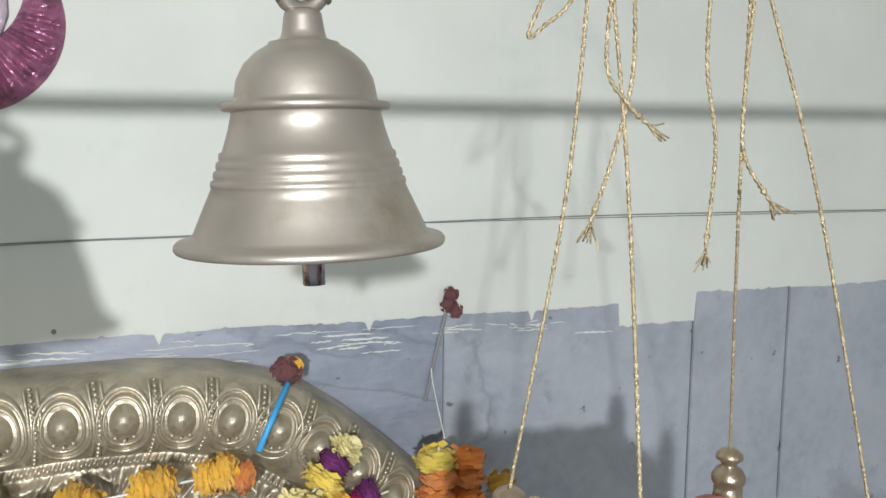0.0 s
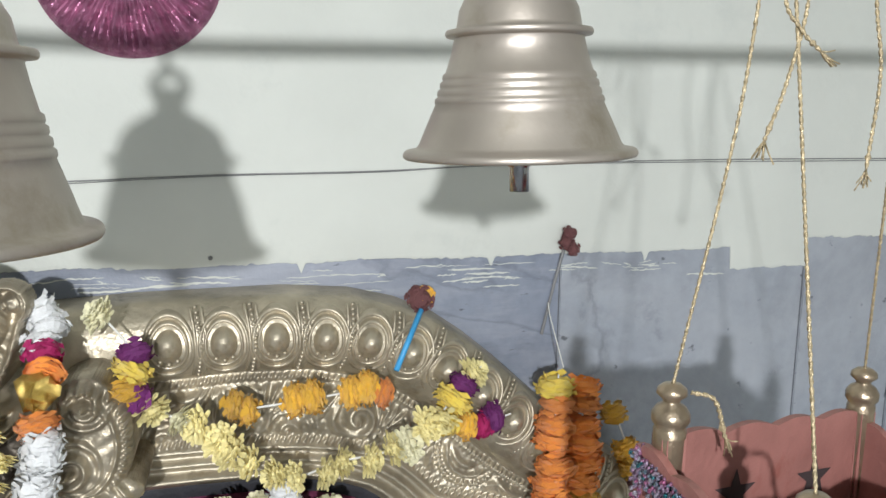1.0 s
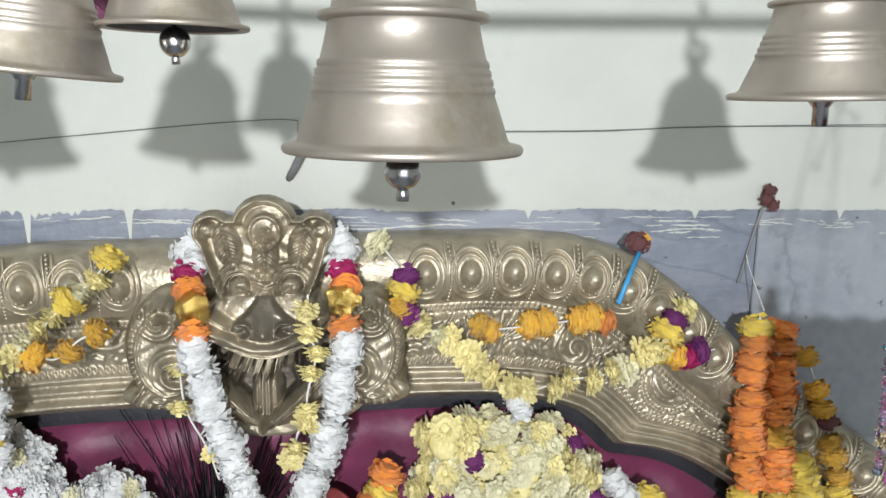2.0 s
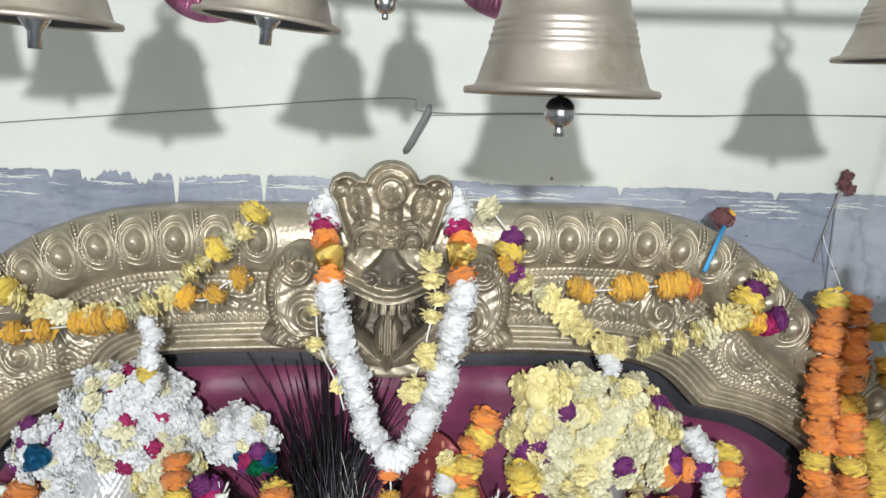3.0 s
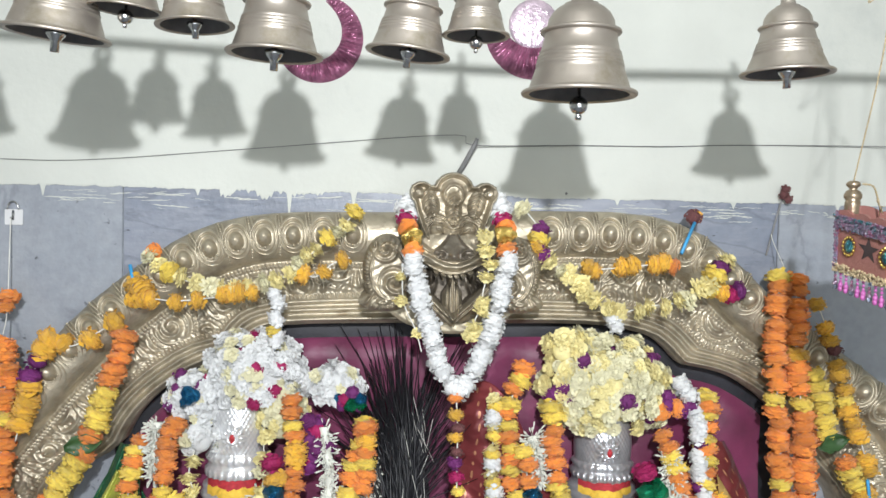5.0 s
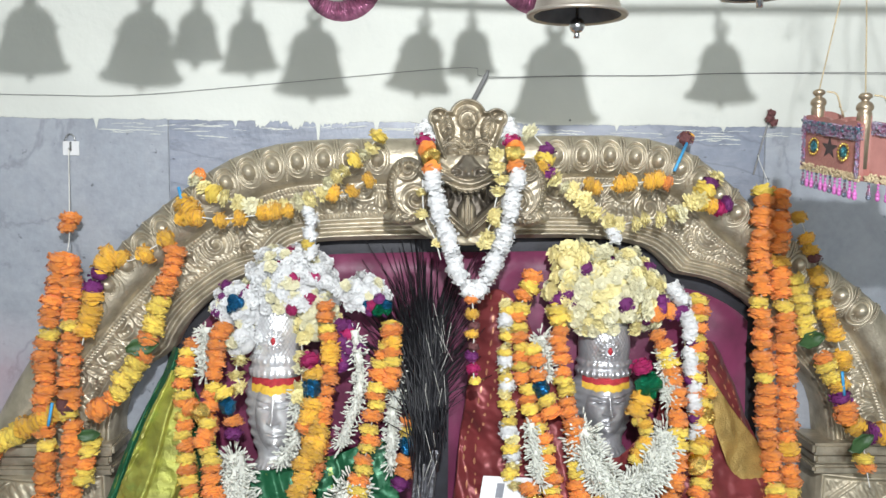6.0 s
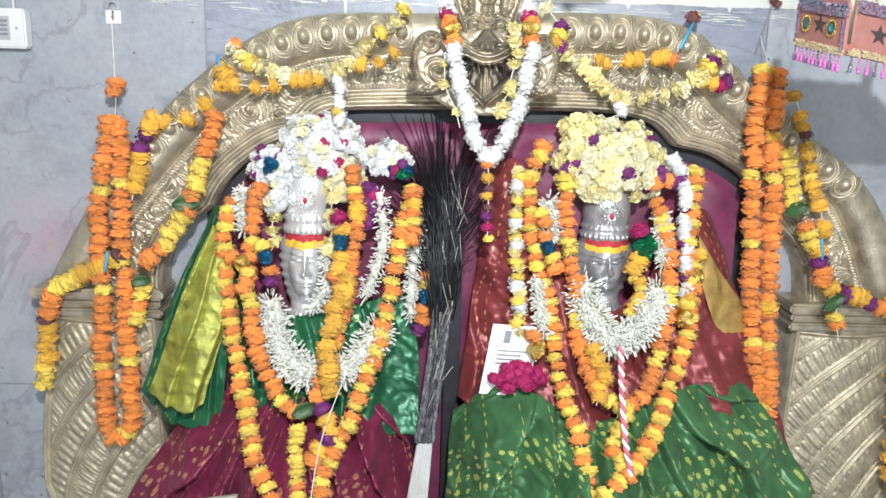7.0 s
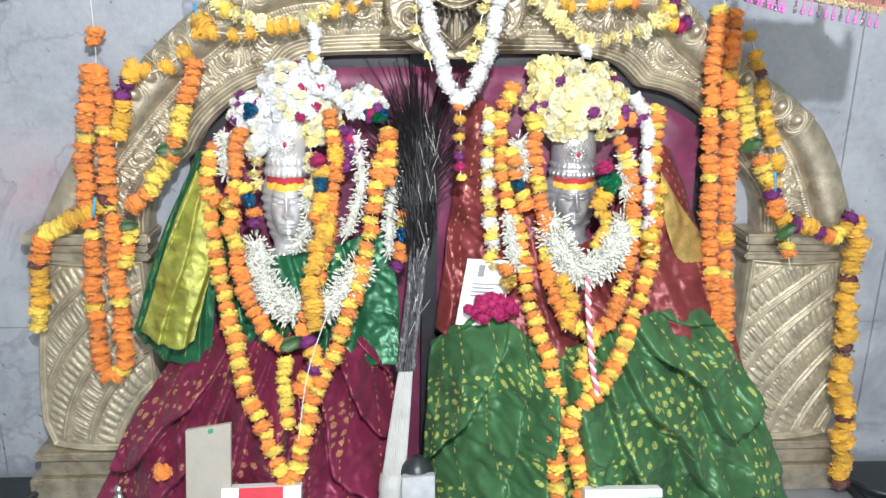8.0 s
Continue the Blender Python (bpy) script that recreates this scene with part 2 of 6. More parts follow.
FOIL_GOLD = shade("gold_foil", (0.78, 0.56, 0.16), 0.22, 1.0, 0.3, 40, 0.5, 90)
FOIL_GREEN = shade("green_foil", (0.01, 0.26, 0.12), 0.16, 0.9, 0.3, 40, 0.5, 90)
FOIL_PURPLE = shade("purple_foil", (0.32, 0.115, 0.20), 0.28, 0.45, 0.40, 60, 1.0, 90)
THREAD = shade("cotton_thread", (0.72, 0.71, 0.66), 0.8)
GOLDCORD = shade("gold_cord", (0.52, 0.42, 0.26), 0.42, 0.45, 0.3, 300, 0.6, 500)
WIRE = shade("grey_wire", (0.20, 0.20, 0.20), 0.5)
PINKWOOD = shade("salmon_paint", (0.31, 0.135, 0.115), 0.55, var=0.2, scale=25, stain=(0.26, 0.08, 0.06), stain_scale=20)
SEQUIN = shade("sequin_braid", (0.26, 0.15, 0.25), 0.25, 0.7, 0.6, 260, 1.0, 420)
sq = SEQUIN.node_tree
geo, hsv, ramp = sq.nodes.new("ShaderNodeNewGeometry"), sq.nodes.new("ShaderNodeValToRGB"), None
for at, col in ((0.0, (0.36, 0.20, 0.34)), (0.35, (0.42, 0.40, 0.46)), (0.6, (0.20, 0.30, 0.38)), (0.8, (0.45, 0.12, 0.25)), (1.0, (0.30, 0.26, 0.36))):
    e = hsv.color_ramp.elements[0] if at == 0.0 else hsv.color_ramp.elements[-1] if at == 1.0 else hsv.color_ramp.elements.new(at)
    e.color = (*col, 1)
sq.links.new(geo.outputs["Random Per Island"], hsv.inputs[0])
sq.links.new(hsv.outputs[0], sq.nodes["Principled BSDF"].inputs["Base Color"])
PINKBEAD = shade("pink_beads", (0.46, 0.12, 0.36), 0.35)
IVORYCARD = shade("beige_card", (0.36, 0.33, 0.285), 0.7, var=0.06)
PAPER = shade("white_paper", (0.78, 0.79, 0.80), 0.6, var=0.04)
PRINT = shade("grey_print", (0.22, 0.23, 0.26), 0.7)
PLASTIC = shade("white_plastic", (0.66, 0.66, 0.66), 0.35, var=0.04)
REDBOX = shade("red_card", (0.55, 0.03, 0.05), 0.5, var=0.1)
GREENBOX = shade("green_card", (0.03, 0.24, 0.12), 0.5, var=0.1)
FEATHER = shade("black_feather", (0.020, 0.020, 0.024), 0.42, var=0.5, scale=90)
STRAW = shade("blue_straw", (0.05, 0.32, 0.62), 0.4)
STONE = shade("grey_stone", (0.24, 0.25, 0.27), 0.55, var=0.25, scale=9, stain=(0.14, 0.14, 0.15), stain_scale=6)
DARKPLASTIC = shade("black_plastic", (0.02, 0.025, 0.03), 0.35)


# ---- builders ----
def link(name, me, material, parent=None, label=""):
    for m in material if isinstance(material, (list, tuple)) else [material]:
        if m.name not in me.materials:
            me.materials.append(m)
    ob = new(name, me)
    ob.parent = parent
    if label:
        ob["label"] = label
    return ob


def mesh(name, verts, faces, smooth=True):
    me = bpy.data.meshes.new(name)
    me.from_pydata([tuple(map(float, v)) for v in verts], [], [tuple(map(int, f)) for f in faces])
    if smooth:
        me.polygons.foreach_set("use_smooth", [True] * len(me.polygons))
    me.update()
    return me


def part(name, bm, material, parent=None, label="", smooth=False):
    me = bpy.data.meshes.new(name)
    bm.normal_update()
    bm.to_mesh(me)
    bm.free()
    if smooth:
        me.polygons.foreach_set("use_smooth", [True] * len(me.polygons))
    return link(name, me, material, parent, label)


def thing(name, at, label, category, group=""):
    return tagged(_at(new(name), at), label, category, group)


def _at(ob, at):
    ob.location = at
    return ob


def sheet(P, wrap=False, keep=None):
    """Faces and points of a grid P[i][j] of places; wrap closes it along j."""
    P = np.asarray(P, float)
    n, m = P.shape[:2]
    idx = np.arange(n * m).reshape(n, m)
    a, b = idx[:-1], idx[1:]
    if wrap:
        q = np.stack([a, np.roll(a, -1, 1), np.roll(b, -1, 1), b], -1)
    else:
        q = np.stack([a[:, :-1], a[:, 1:], b[:, 1:], b[:, :-1]], -1)
    q = q.reshape(-1, 4)
    if keep is not None:
        k = keep.reshape(-1)
        q = q[k[q].any(1)]
    return P.reshape(-1, 3), q


def slab(a, b, bevel=0.002):
    bm = bmesh.new()
    bmesh.ops.create_cube(bm, size=1)
    for v in bm.verts:
        v.co = Vector([a[i] + (b[i] - a[i]) * (v.co[i] + 0.5) for i in range(3)])
    if bevel:
        bmesh.ops.bevel(bm, geom=bm.edges[:], offset=bevel, segments=2, affect="EDGES")
    return bm


def lathe(profile, n=40):
    """Points (radius, height) turned about z."""
    a = np.linspace(0, 2 * np.pi, n, endpoint=False)
    P = [[(r * np.cos(t), r * np.sin(t), z) for t in a] for r, z in profile]
    return sheet(P, wrap=True)


def smooth_path(pts, n):
    """A Catmull-Rom curve through pts, at n even steps."""
    p = np.array(pts, float)
    if len(p) == 2:
        return p[0] + (p[1] - p[0]) * np.linspace(0, 1, n)[:, None]
    e = np.vstack([2 * p[0] - p[1], p, 2 * p[-1] - p[-2]])
    out = []
    for i in range(len(p) - 1):
        a, b, c, d = e[i:i + 4]
        for t in np.linspace(0, 1, 24, endpoint=False):
            out.append(0.5 * (2 * b + (c - a) * t + (2 * a - 5 * b + 4 * c - d) * t * t + (3 * b - a - 3 * c + d) * t ** 3))
    out.append(p[-1])
    out = np.array(out)
    s = np.r_[0, np.cumsum(np.linalg.norm(np.diff(out, axis=0), axis=1))]
    u = np.linspace(0, s[-1], n)
    return np.stack([np.interp(u, s, out[:, k]) for k in range(3)], 1)


def tube(pts, r, sides=6, twist=0.0, lumps=0.0):
    """A cord along pts; r a number or one for each point; twist: turns of a two-ply lay over its length."""
    p = np.array(pts, float)
    n = len(p)
    r = np.full(n, r) if np.isscalar(r) else np.asarray(r)
    t = np.gradient(p, axis=0)
    t /= np.linalg.norm(t, axis=1)[:, None] + 1e-9
    ref = np.array([0.31, 0.9, 0.17])
    u = np.cross(t, ref)
    u /= np.linalg.norm(u, axis=1)[:, None] + 1e-9
    w = np.cross(t, u)
    a = np.linspace(0, 2 * np.pi, sides, endpoint=False)
    G = np.zeros((n, sides, 3))
    for i in range(n):
        ph = twist * 2 * np.pi * i / n
        rr = r[i] * (1 + lumps * np.cos(2 * (a - ph)))
        G[i] = p[i] + rr[:, None] * (np.cos(a)[:, None] * u[i] + np.sin(a)[:, None] * w[i])
    v, f = sheet(G, wrap=True)
    return v, [*map(tuple, f), tuple(range(sides))[::-1], tuple(range((n - 1) * sides, n * sides))]


def join(pieces):
    V, F, k = [], [], 0
    for v, f in pieces:
        V.append(np.asarray(v, float))
        F += [tuple(int(i) + k for i in q) for q in f]
        k += len(v)
    return np.vstack(V), F


def ball(c, r, n=8, m=6, squash=(1, 1, 1)):
    prof = [(np.sin(t), -np.cos(t)) for t in np.linspace(0.02, np.pi - 0.02, m)]
    v, f = lathe(prof, n)
    return v * r * np.array(squash) + np.array(c), f


# flowers: one mesh for each kind and variant, shared by all their copies
rng = np.random.default_rng(7)


def nearest(C, p):
    return int(((C - p) ** 2).sum(1).argmin())


def ruffled(R, H, rows, per, jag):
    """A pompon head: a core with rows of short, broad, wavy petals that stand off it."""
    C, F = ball((0, 0, 0), R * 0.86, 14, 8, (1, 1, H / R * 1.05))
    V, F = list(C), [tuple(q) for q in F]
    for k in range(rows):
        a = -1 + 2 * (k + 0.5) / rows
        rad = math.sqrt(1 - 0.98 * a * a)
        n = max(7, int(per * rad))
        for j in range(n):
            t = 2 * np.pi * (j + 0.5 * (k % 2) + rng.uniform(-0.25, 0.25)) / n
            o, s = np.array([np.cos(t), np.sin(t), 0]), np.array([-np.sin(t), np.cos(t), 0])
            up = np.array([0, 0, 1.0])
            out = o * rad + up * a * 1.05 * H / R
            tip = out * R * (1 + jag * rng.uniform(-1, 0.7))
            w = R * rng.uniform(0.26, 0.42)
            tilt = up * H * rng.uniform(-0.34, 0.40)
            b = nearest(C, out * R * 0.6)
            i = len(V)
            V += [tip * 0.93 + s * w + tilt, tip * 0.93 - s * w + tilt * 0.6, tip + tilt * 1.5, tip * 0.85 + up * H * 0.12]
            F += [(b, i + 3, i), (b, i + 1, i + 3), (i, i + 3, i + 2), (i + 3, i + 1, i + 2)]
    return V, F


def daisy(R, rings=4, n=13, cup=0.5):
    """A fringed head: a round middle with rings of narrow petals that rise towards it."""
    C, F = ball((0, 0, R * 0.15), R * 0.42, 10, 7)
    V, F = list(C), [tuple(q) for q in F]
    up = np.array([0, 0, 1])
    for k in range(rings):
        rr = R * (1 - 0.13 * k)
        for j in range(n - k):
            t = 2 * np.pi * (j + 0.5 * (k % 2) + rng.uniform(-0.25, 0.25)) / (n - k)
            d, s = np.array([np.cos(t), np.sin(t), 0]), np.array([-np.sin(t), np.cos(t), 0])
            L, w, h = rr * rng.uniform(0.80, 1.08), R * 0.18, R * (0.04 + 0.15 * k)
            droop = cup * R * rng.uniform(-0.10, 0.35)
            b = nearest(C, d * R * 0.3 + up * h)
            i = len(V)
            V += [d * L * 0.70 + s * w * 0.85 + up * (h + 0.5 * droop), d * L * 0.70 - s * w * 0.85 + up * (h + 0.5 * droop),
                  d * L * 0.96 + s * w * 0.75 + up * (h + droop), d * L * 0.96 - s * w * 0.75 + up * (h + droop), d * L * 0.72 + up * (h + 0.5 * droop - 0.05 * R), d * L * 1.03 + up * (h + droop)]
            F += [(b, i + 4, i), (b, i + 1, i + 4), (i, i + 4, i + 5, i + 2), (i + 4, i + 1, i + 3, i + 5)]
    return V, F


def crumple(R):
    v, f = ball((0, 0, 0), R, 10, 8)
    return v * rng.uniform(0.66, 1.15, (len(v), 1)), f


def kinds(make, material, count=4):
    out = []
    for _ in range(count):
        v, f = make()
        me = mesh("flower", v, f, smooth=False)
        me.materials.append(material)
        out.append(me)
    return out


# kind: meshes, diameter, length taken on the string, faces the room
FLOWERS = {
    "o": (kinds(lambda: ruffled(0.5, 0.27, 6, 15, 0.16), ORANGE), 0.0455, 0.0215, False),
    "y": (kinds(lambda: ruffled(0.5, 0.27, 6, 15, 0.16), YELLOW), 0.0440, 0.0215, False),
    "d": (kinds(lambda: ruffled(0.5, 0.32, 6, 17, 0.18), MANGO), 0.0450, 0.0225, False),
    "m": (kinds(lambda: ruffled(0.5, 0.34, 5, 13, 0.22), VIOLET), 0.042, 0.022, False),
    "p": (kinds(lambda: ruffled(0.5, 0.32, 5, 12, 0.25), MAGENTA), 0.041, 0.022, False),
    "r": (kinds(lambda: ruffled(0.5, 0.36, 5, 12, 0.32), DRIED), 0.040, 0.022, False),
    "w": (kinds(lambda: ruffled(0.5, 0.42, 7, 13, 0.28), WHITE), 0.044, 0.0185, False),
    "a": (kinds(lambda: daisy(0.5, 4, 13, 0.9), ASTER), 0.046, 0.028, True),
    "v": (kinds(lambda: daisy(0.5, 4, 13, 1.1), ASTER), 0.046, 0.0170, False),
    "c": (kinds(lambda: daisy(0.5, 5, 15, 0.7), CREAM), 0.042, 0.032, True),
    "k": (kinds(lambda: daisy(0.5, 5, 15, 0.7), CREAM_WHITE), 0.044, 0.028, True),
    "b": (kinds(lambda: crumple(0.5), FOIL_BLUE, 2), 0.046, 0.036, False),
    "g": (kinds(lambda: crumple(0.5), FOIL_GOLD, 2), 0.046, 0.036, False),
    "G": (kinds(lambda: crumple(0.5), FOIL_GREEN, 2), 0.046, 0.036, False),
}
NAMES = {"o": "orange_marigold", "y": "yellow_marigold", "d": "deep_yellow_marigold", "m": "violet_flower", "p": "magenta_flower", "r": "dried_flower",
         "w": "white_flower", "a": "white_aster", "v": "white_aster", "c": "pale_yellow_chrysanthemum", "k": "white_chrysanthemum", "b": "foil_ball", "g": "foil_ball", "G": "foil_ball"}


def bloom(kind, at, axis, size, parent, base):
    meshes, dia, _, _ = FLOWERS[kind]
    ob = new(NAMES[kind], meshes[int(rng.integers(len(meshes)))])
    ob.parent = parent
    q = Vector(axis).to_track_quat("Z", "Y").to_matrix().to_4x4()
    s = dia * size * rng.uniform(0.9, 1.1)
    ob.matrix_basis = Matrix.Translation(Vector(at) - Vector(base)) @ q @ pose(0, 0, 0, rng.uniform(-8, 8), rng.uniform(-8, 8), rng.uniform(0, 360)) @ Matrix.Diagonal((s, s, s, 1))
    return ob


def garland(pts, pattern, label, size=1.0, tight=1.0, jitter=0.004, name="marigold_garland", once=False, thread=0.0012, group="flower garlands"):
    """Flowers strung on a thread along pts, in the order of pattern, which repeats (or, once, is stretched over the string)."""
    path = smooth_path(pts, 240)
    ob = thing(name, tuple(path[0]), label, "garland", group)
    base = path[0]
    v, f = tube(path[::4] - base, thread, 5)
    link("thread", mesh("thread", v, f), THREAD, ob)
    step = np.linalg.norm(np.diff(path, axis=0), axis=1)
    s = np.r_[0, np.cumsum(step)]
    tang = np.gradient(path, axis=0)
    total = sum(FLOWERS[k][2] for k in pattern if k in FLOWERS) + 0.03 * pattern.count("_")
    scale = s[-1] / total if once else size * tight
    if once and scale > 1.35 * size:
        times = round(scale / size)
        pattern = "".join(c * times for c in pattern)
        scale /= times
    at, i = 0.0, 0
    while at < s[-1] and not (once and i >= len(pattern)):
        k = pattern[i % len(pattern)]
        i += 1
        run = (0.03 if k == "_" else FLOWERS[k][2]) * scale
        mid = at + run / 2
        at += run
        if k == "_" or mid > s[-1]:
            continue
        p = np.array([np.interp(mid, s, path[:, c]) for c in range(3)])
        t = np.array([np.interp(mid, s, tang[:, c]) for c in range(3)])
        p += rng.uniform(-1, 1, 3) * jitter
        axis = np.array([rng.uniform(-0.6, 0.6), -1, rng.uniform(-0.5, 0.5)]) * rng.uniform(0.35, 1.0) + t / (np.linalg.norm(t) + 1e-9) * rng.choice([-0.9, 0.9]) if FLOWERS[k][3] else t
        bloom(k, p, axis, size, ob, base)
    return ob


def heap(name, centre, radii, mix, label, count, size=1.0, front=True, low=-0.6, group=""):
    """Flowers heaped over the room side of an ellipsoid."""
    ob = thing(name, centre, label, "flower heap", group)
    v, f = ball((0, 0.006, 0), 1.0, 20, 14)
    link("core", mesh("core", v * np.array(radii) * 0.76, f), FLOWERS[mix[0]][0][0].materials[0], ob)
    i = 0
    while i < count:
        d = rng.normal(size=3)
        d /= np.linalg.norm(d)
        if front and d[1] > 0.25 or d[2] < low:
            continue
        k = mix[int(rng.integers(len(mix)))]
        bloom(k, np.array(centre) + d * np.array(radii) * rng.uniform(0.80, 1.10), d + np.array([0, -0.4, 0]), size, ob, centre)
        i += 1
    return ob


def buds(pts, width, label, count, length=0.030, name="tuberose_garland"):
    """A thick string of white tuberose buds, too many to count."""
    path = smooth_path(pts, 120)
    base = path[0]
    ob = thing(name, tuple(base), label, "garland", "flower garlands")
    spindle = np.array([(0, 0, 0), (.07, 0, .35), (0, .07, .35), (-.07, 0, .35), (0, -.07, .35), (.11, 0, .8), (0, .11, .8), (-.11, 0, .8), (0, -.11, .8), (0, 0, 1.0)])
    faces = [(0, 2, 1), (0, 3, 2), (0, 4, 3), (0, 1, 4)] + [(1 + j, 1 + (j + 1) % 4, 5 + (j + 1) % 4, 5 + j) for j in range(4)] + [(5 + j, 5 + (j + 1) % 4, 9) for j in range(4)]
    pieces = []
    for _ in range(int(count * 2.2)):
        i = int(rng.integers(2, 118))
        d = rng.normal(size=3) + np.array([0, -0.6, -0.15])
        d /= np.linalg.norm(d)
        q = np.array(Vector(d).to_track_quat("Z", "Y").to_matrix())
        L = length * rng.uniform(0.45, 0.85)
        pieces.append((spindle * L @ q.T + path[i] - base + d * width * rng.uniform(0.1, 0.6), faces))
    v, f = join(pieces)
    tagged(link("bud_mass", mesh("bud_mass", v, f), BUD, ob), kind="stuff")
    v, f = tube(path[::4] - base, width * 0.42, 8)
    link("core", mesh("core", v, f), BUD, ob)
    return ob


def drape(name, rails, material, label, folds=5, deep=0.018, rumple=0.02, seed=1, n=170, apex=None, lines=(), thread=None):
    """Cloth hung between rails, each a line from its upper to its lower edge, with folds that deepen downwards."""
    R = np.array([smooth_path(r, n) for r in rails])
    G = np.array([smooth_path(R[:, j], n) for j in range(n)])
    uv = []
    for j in range(n):
        for i in range(n):
            u, v = i / (n - 1), j / (n - 1)
            x, z = G[j, i, 0], G[j, i, 2]
            p = Vector((x * 7 + seed * 7.1, z * 4, seed))
            w = noise.noise(p) * 1.6 + noise.noise(p * 0.5)
            grow, back = 0.35 + 0.65 * v, 0.0
            ph = u * folds + 0.34 * w + 0.12 * math.sin(v * 5 + seed)
            if apex:
                # folds fan out from where the cloth is gathered
                ax_, az_ = x - apex[0], z - apex[2]
                far = math.hypot(ax_, az_)
                ph = -abs(math.atan2(ax_, -az_)) / math.pi * folds * 1.6 + 0.30 * w + 0.5 * far
                grow = min(1.0, far / 0.28) ** 0.8
                back = 0.036
            ph -= math.floor(ph)
            # each fold rises slowly and drops back under its own edge
            fold = (ph / 0.82) ** 1.35 if ph < 0.82 else 0.5 + 0.5 * math.cos((ph - 0.82) / 0.18 * math.pi)
            fold = 1.6 * fold - 0.8
            slant = Vector((x * 8 + z * 3 + seed, z * 8 - x * 2, seed * 3.3))
            d = deep * fold * grow + rumple * noise.noise(p * 1.2 + Vector((5, 1, 0)))
            d += rumple * 1.2 * (0.45 - abs(noise.noise(slant))) + rumple * 0.7 * (0.5 - abs(noise.noise(slant * 2.1 + Vector((3, 3, 1))))) + rumple * 0.38 * (0.5 - abs(noise.noise(slant * 4.1 + Vector((1, 7, 2))))) + rumple * 0.14 * noise.noise(slant * 8)
            if apex:
                d *= 0.3 + 0.7 * min(1.0, v / 0.25)
            G[j, i, 1] -= d - back
            G[j, i, 0] += 0.4 * rumple * noise.noise(p * 1.3 + Vector((9, 0, 0)))
            uv.append((u, v))
    base = G[-1, n // 2].copy()
    v, f = sheet(G - base)
    me = mesh(name, v, f)
    lay = me.uv_layers.new(name="UVMap")
    loops = np.zeros(len(me.loops), int)
    me.loops.foreach_get("vertex_index", loops)
    lay.data.foreach_set("uv", np.array(uv)[loops].ravel())
    ob = tagged(link(name, me, material), label, "cloth")
    ob.location = base
    so = ob.modifiers.new("thickness", "SOLIDIFY")
    so.thickness, so.offset = 0.003, 0
    # lines of woven gold dashes that run down the cloth
    rs = np.random.default_rng(seed)
    T = np.stack([np.gradient(G[..., k], axis=0) for k in range(3)], -1)
    S = np.stack([np.gradient(G[..., k], axis=1) for k in range(3)], -1)
    nrm = np.cross(T, S)
    nrm /= np.linalg.norm(nrm, axis=2)[..., None] + 1e-9
    nrm *= np.where(nrm[..., 1:2] > 0, -1, 1)
    for u in lines:
        pieces, j = [], int(rs.integers(2, 6))
        while j < n - 8:
            run = int(rs.integers(3, 6))
            i = int(np.clip(u * (n - 1) + 3.0 * math.sin(j * 0.05 + seed), 1, n - 2))
            span = slice(j, j + run)
            mid = G[span, i] + nrm[span, i] * 0.0024 - base
            side = S[span, i] / (np.linalg.norm(S[span, i], axis=1)[:, None] + 1e-9)
            wide = 0.0026 * np.sin(np.pi * np.linspace(0.12, 0.88, run))[:, None] * rs.uniform(0.7, 1.2)
            pieces.append(sheet([mid + side * wide, mid - side * wide]))
            j += run + int(rs.integers(1, 4))
        link("woven_line", mesh("woven_line", *join(pieces)), thread, ob, "line of woven gold dashes")["kind"] = "stuff"
    return ob


# ---- room ----
def structure(name, a, b, material, bevel=0.0):
    ob = part(name, slab(a, b, bevel), material)
    ob["kind"] = "structure"
    return ob


# floor, ceiling, side and back walls are unseen, added for bounce and reflections
structure("floor", (-2.4, -4.2, -0.1), (2.4, 0.15, 0.0), STONE)
structure("ceiling", (-2.4, -4.2, 2.9), (2.4, 0.15, 3.0), PLASTER)
structure("wall_west", (-2.5, -4.2, 0.0), (-2.4, 0.15, 2.9), PLASTER)
structure("wall_east", (2.4, -4.2, 0.0), (2.5, 0.15, 2.9), PLASTER)
structure("wall_south_1", (-2.4, -4.2, 0.0), (-1.1, -4.1, 2.9), PLASTER)
structure("wall_south_2", (1.7, -4.2, 0.0), (2.4, -4.1, 2.9), PLASTER)
structure("wall_south_3", (-1.1, -4.2, 2.65), (1.7, -4.1, 2.9), PLASTER)
structure("altar_platform", (-2.4, -0.75, 0.0), (2.4, 0.0, 0.60), STONE, 0.01)


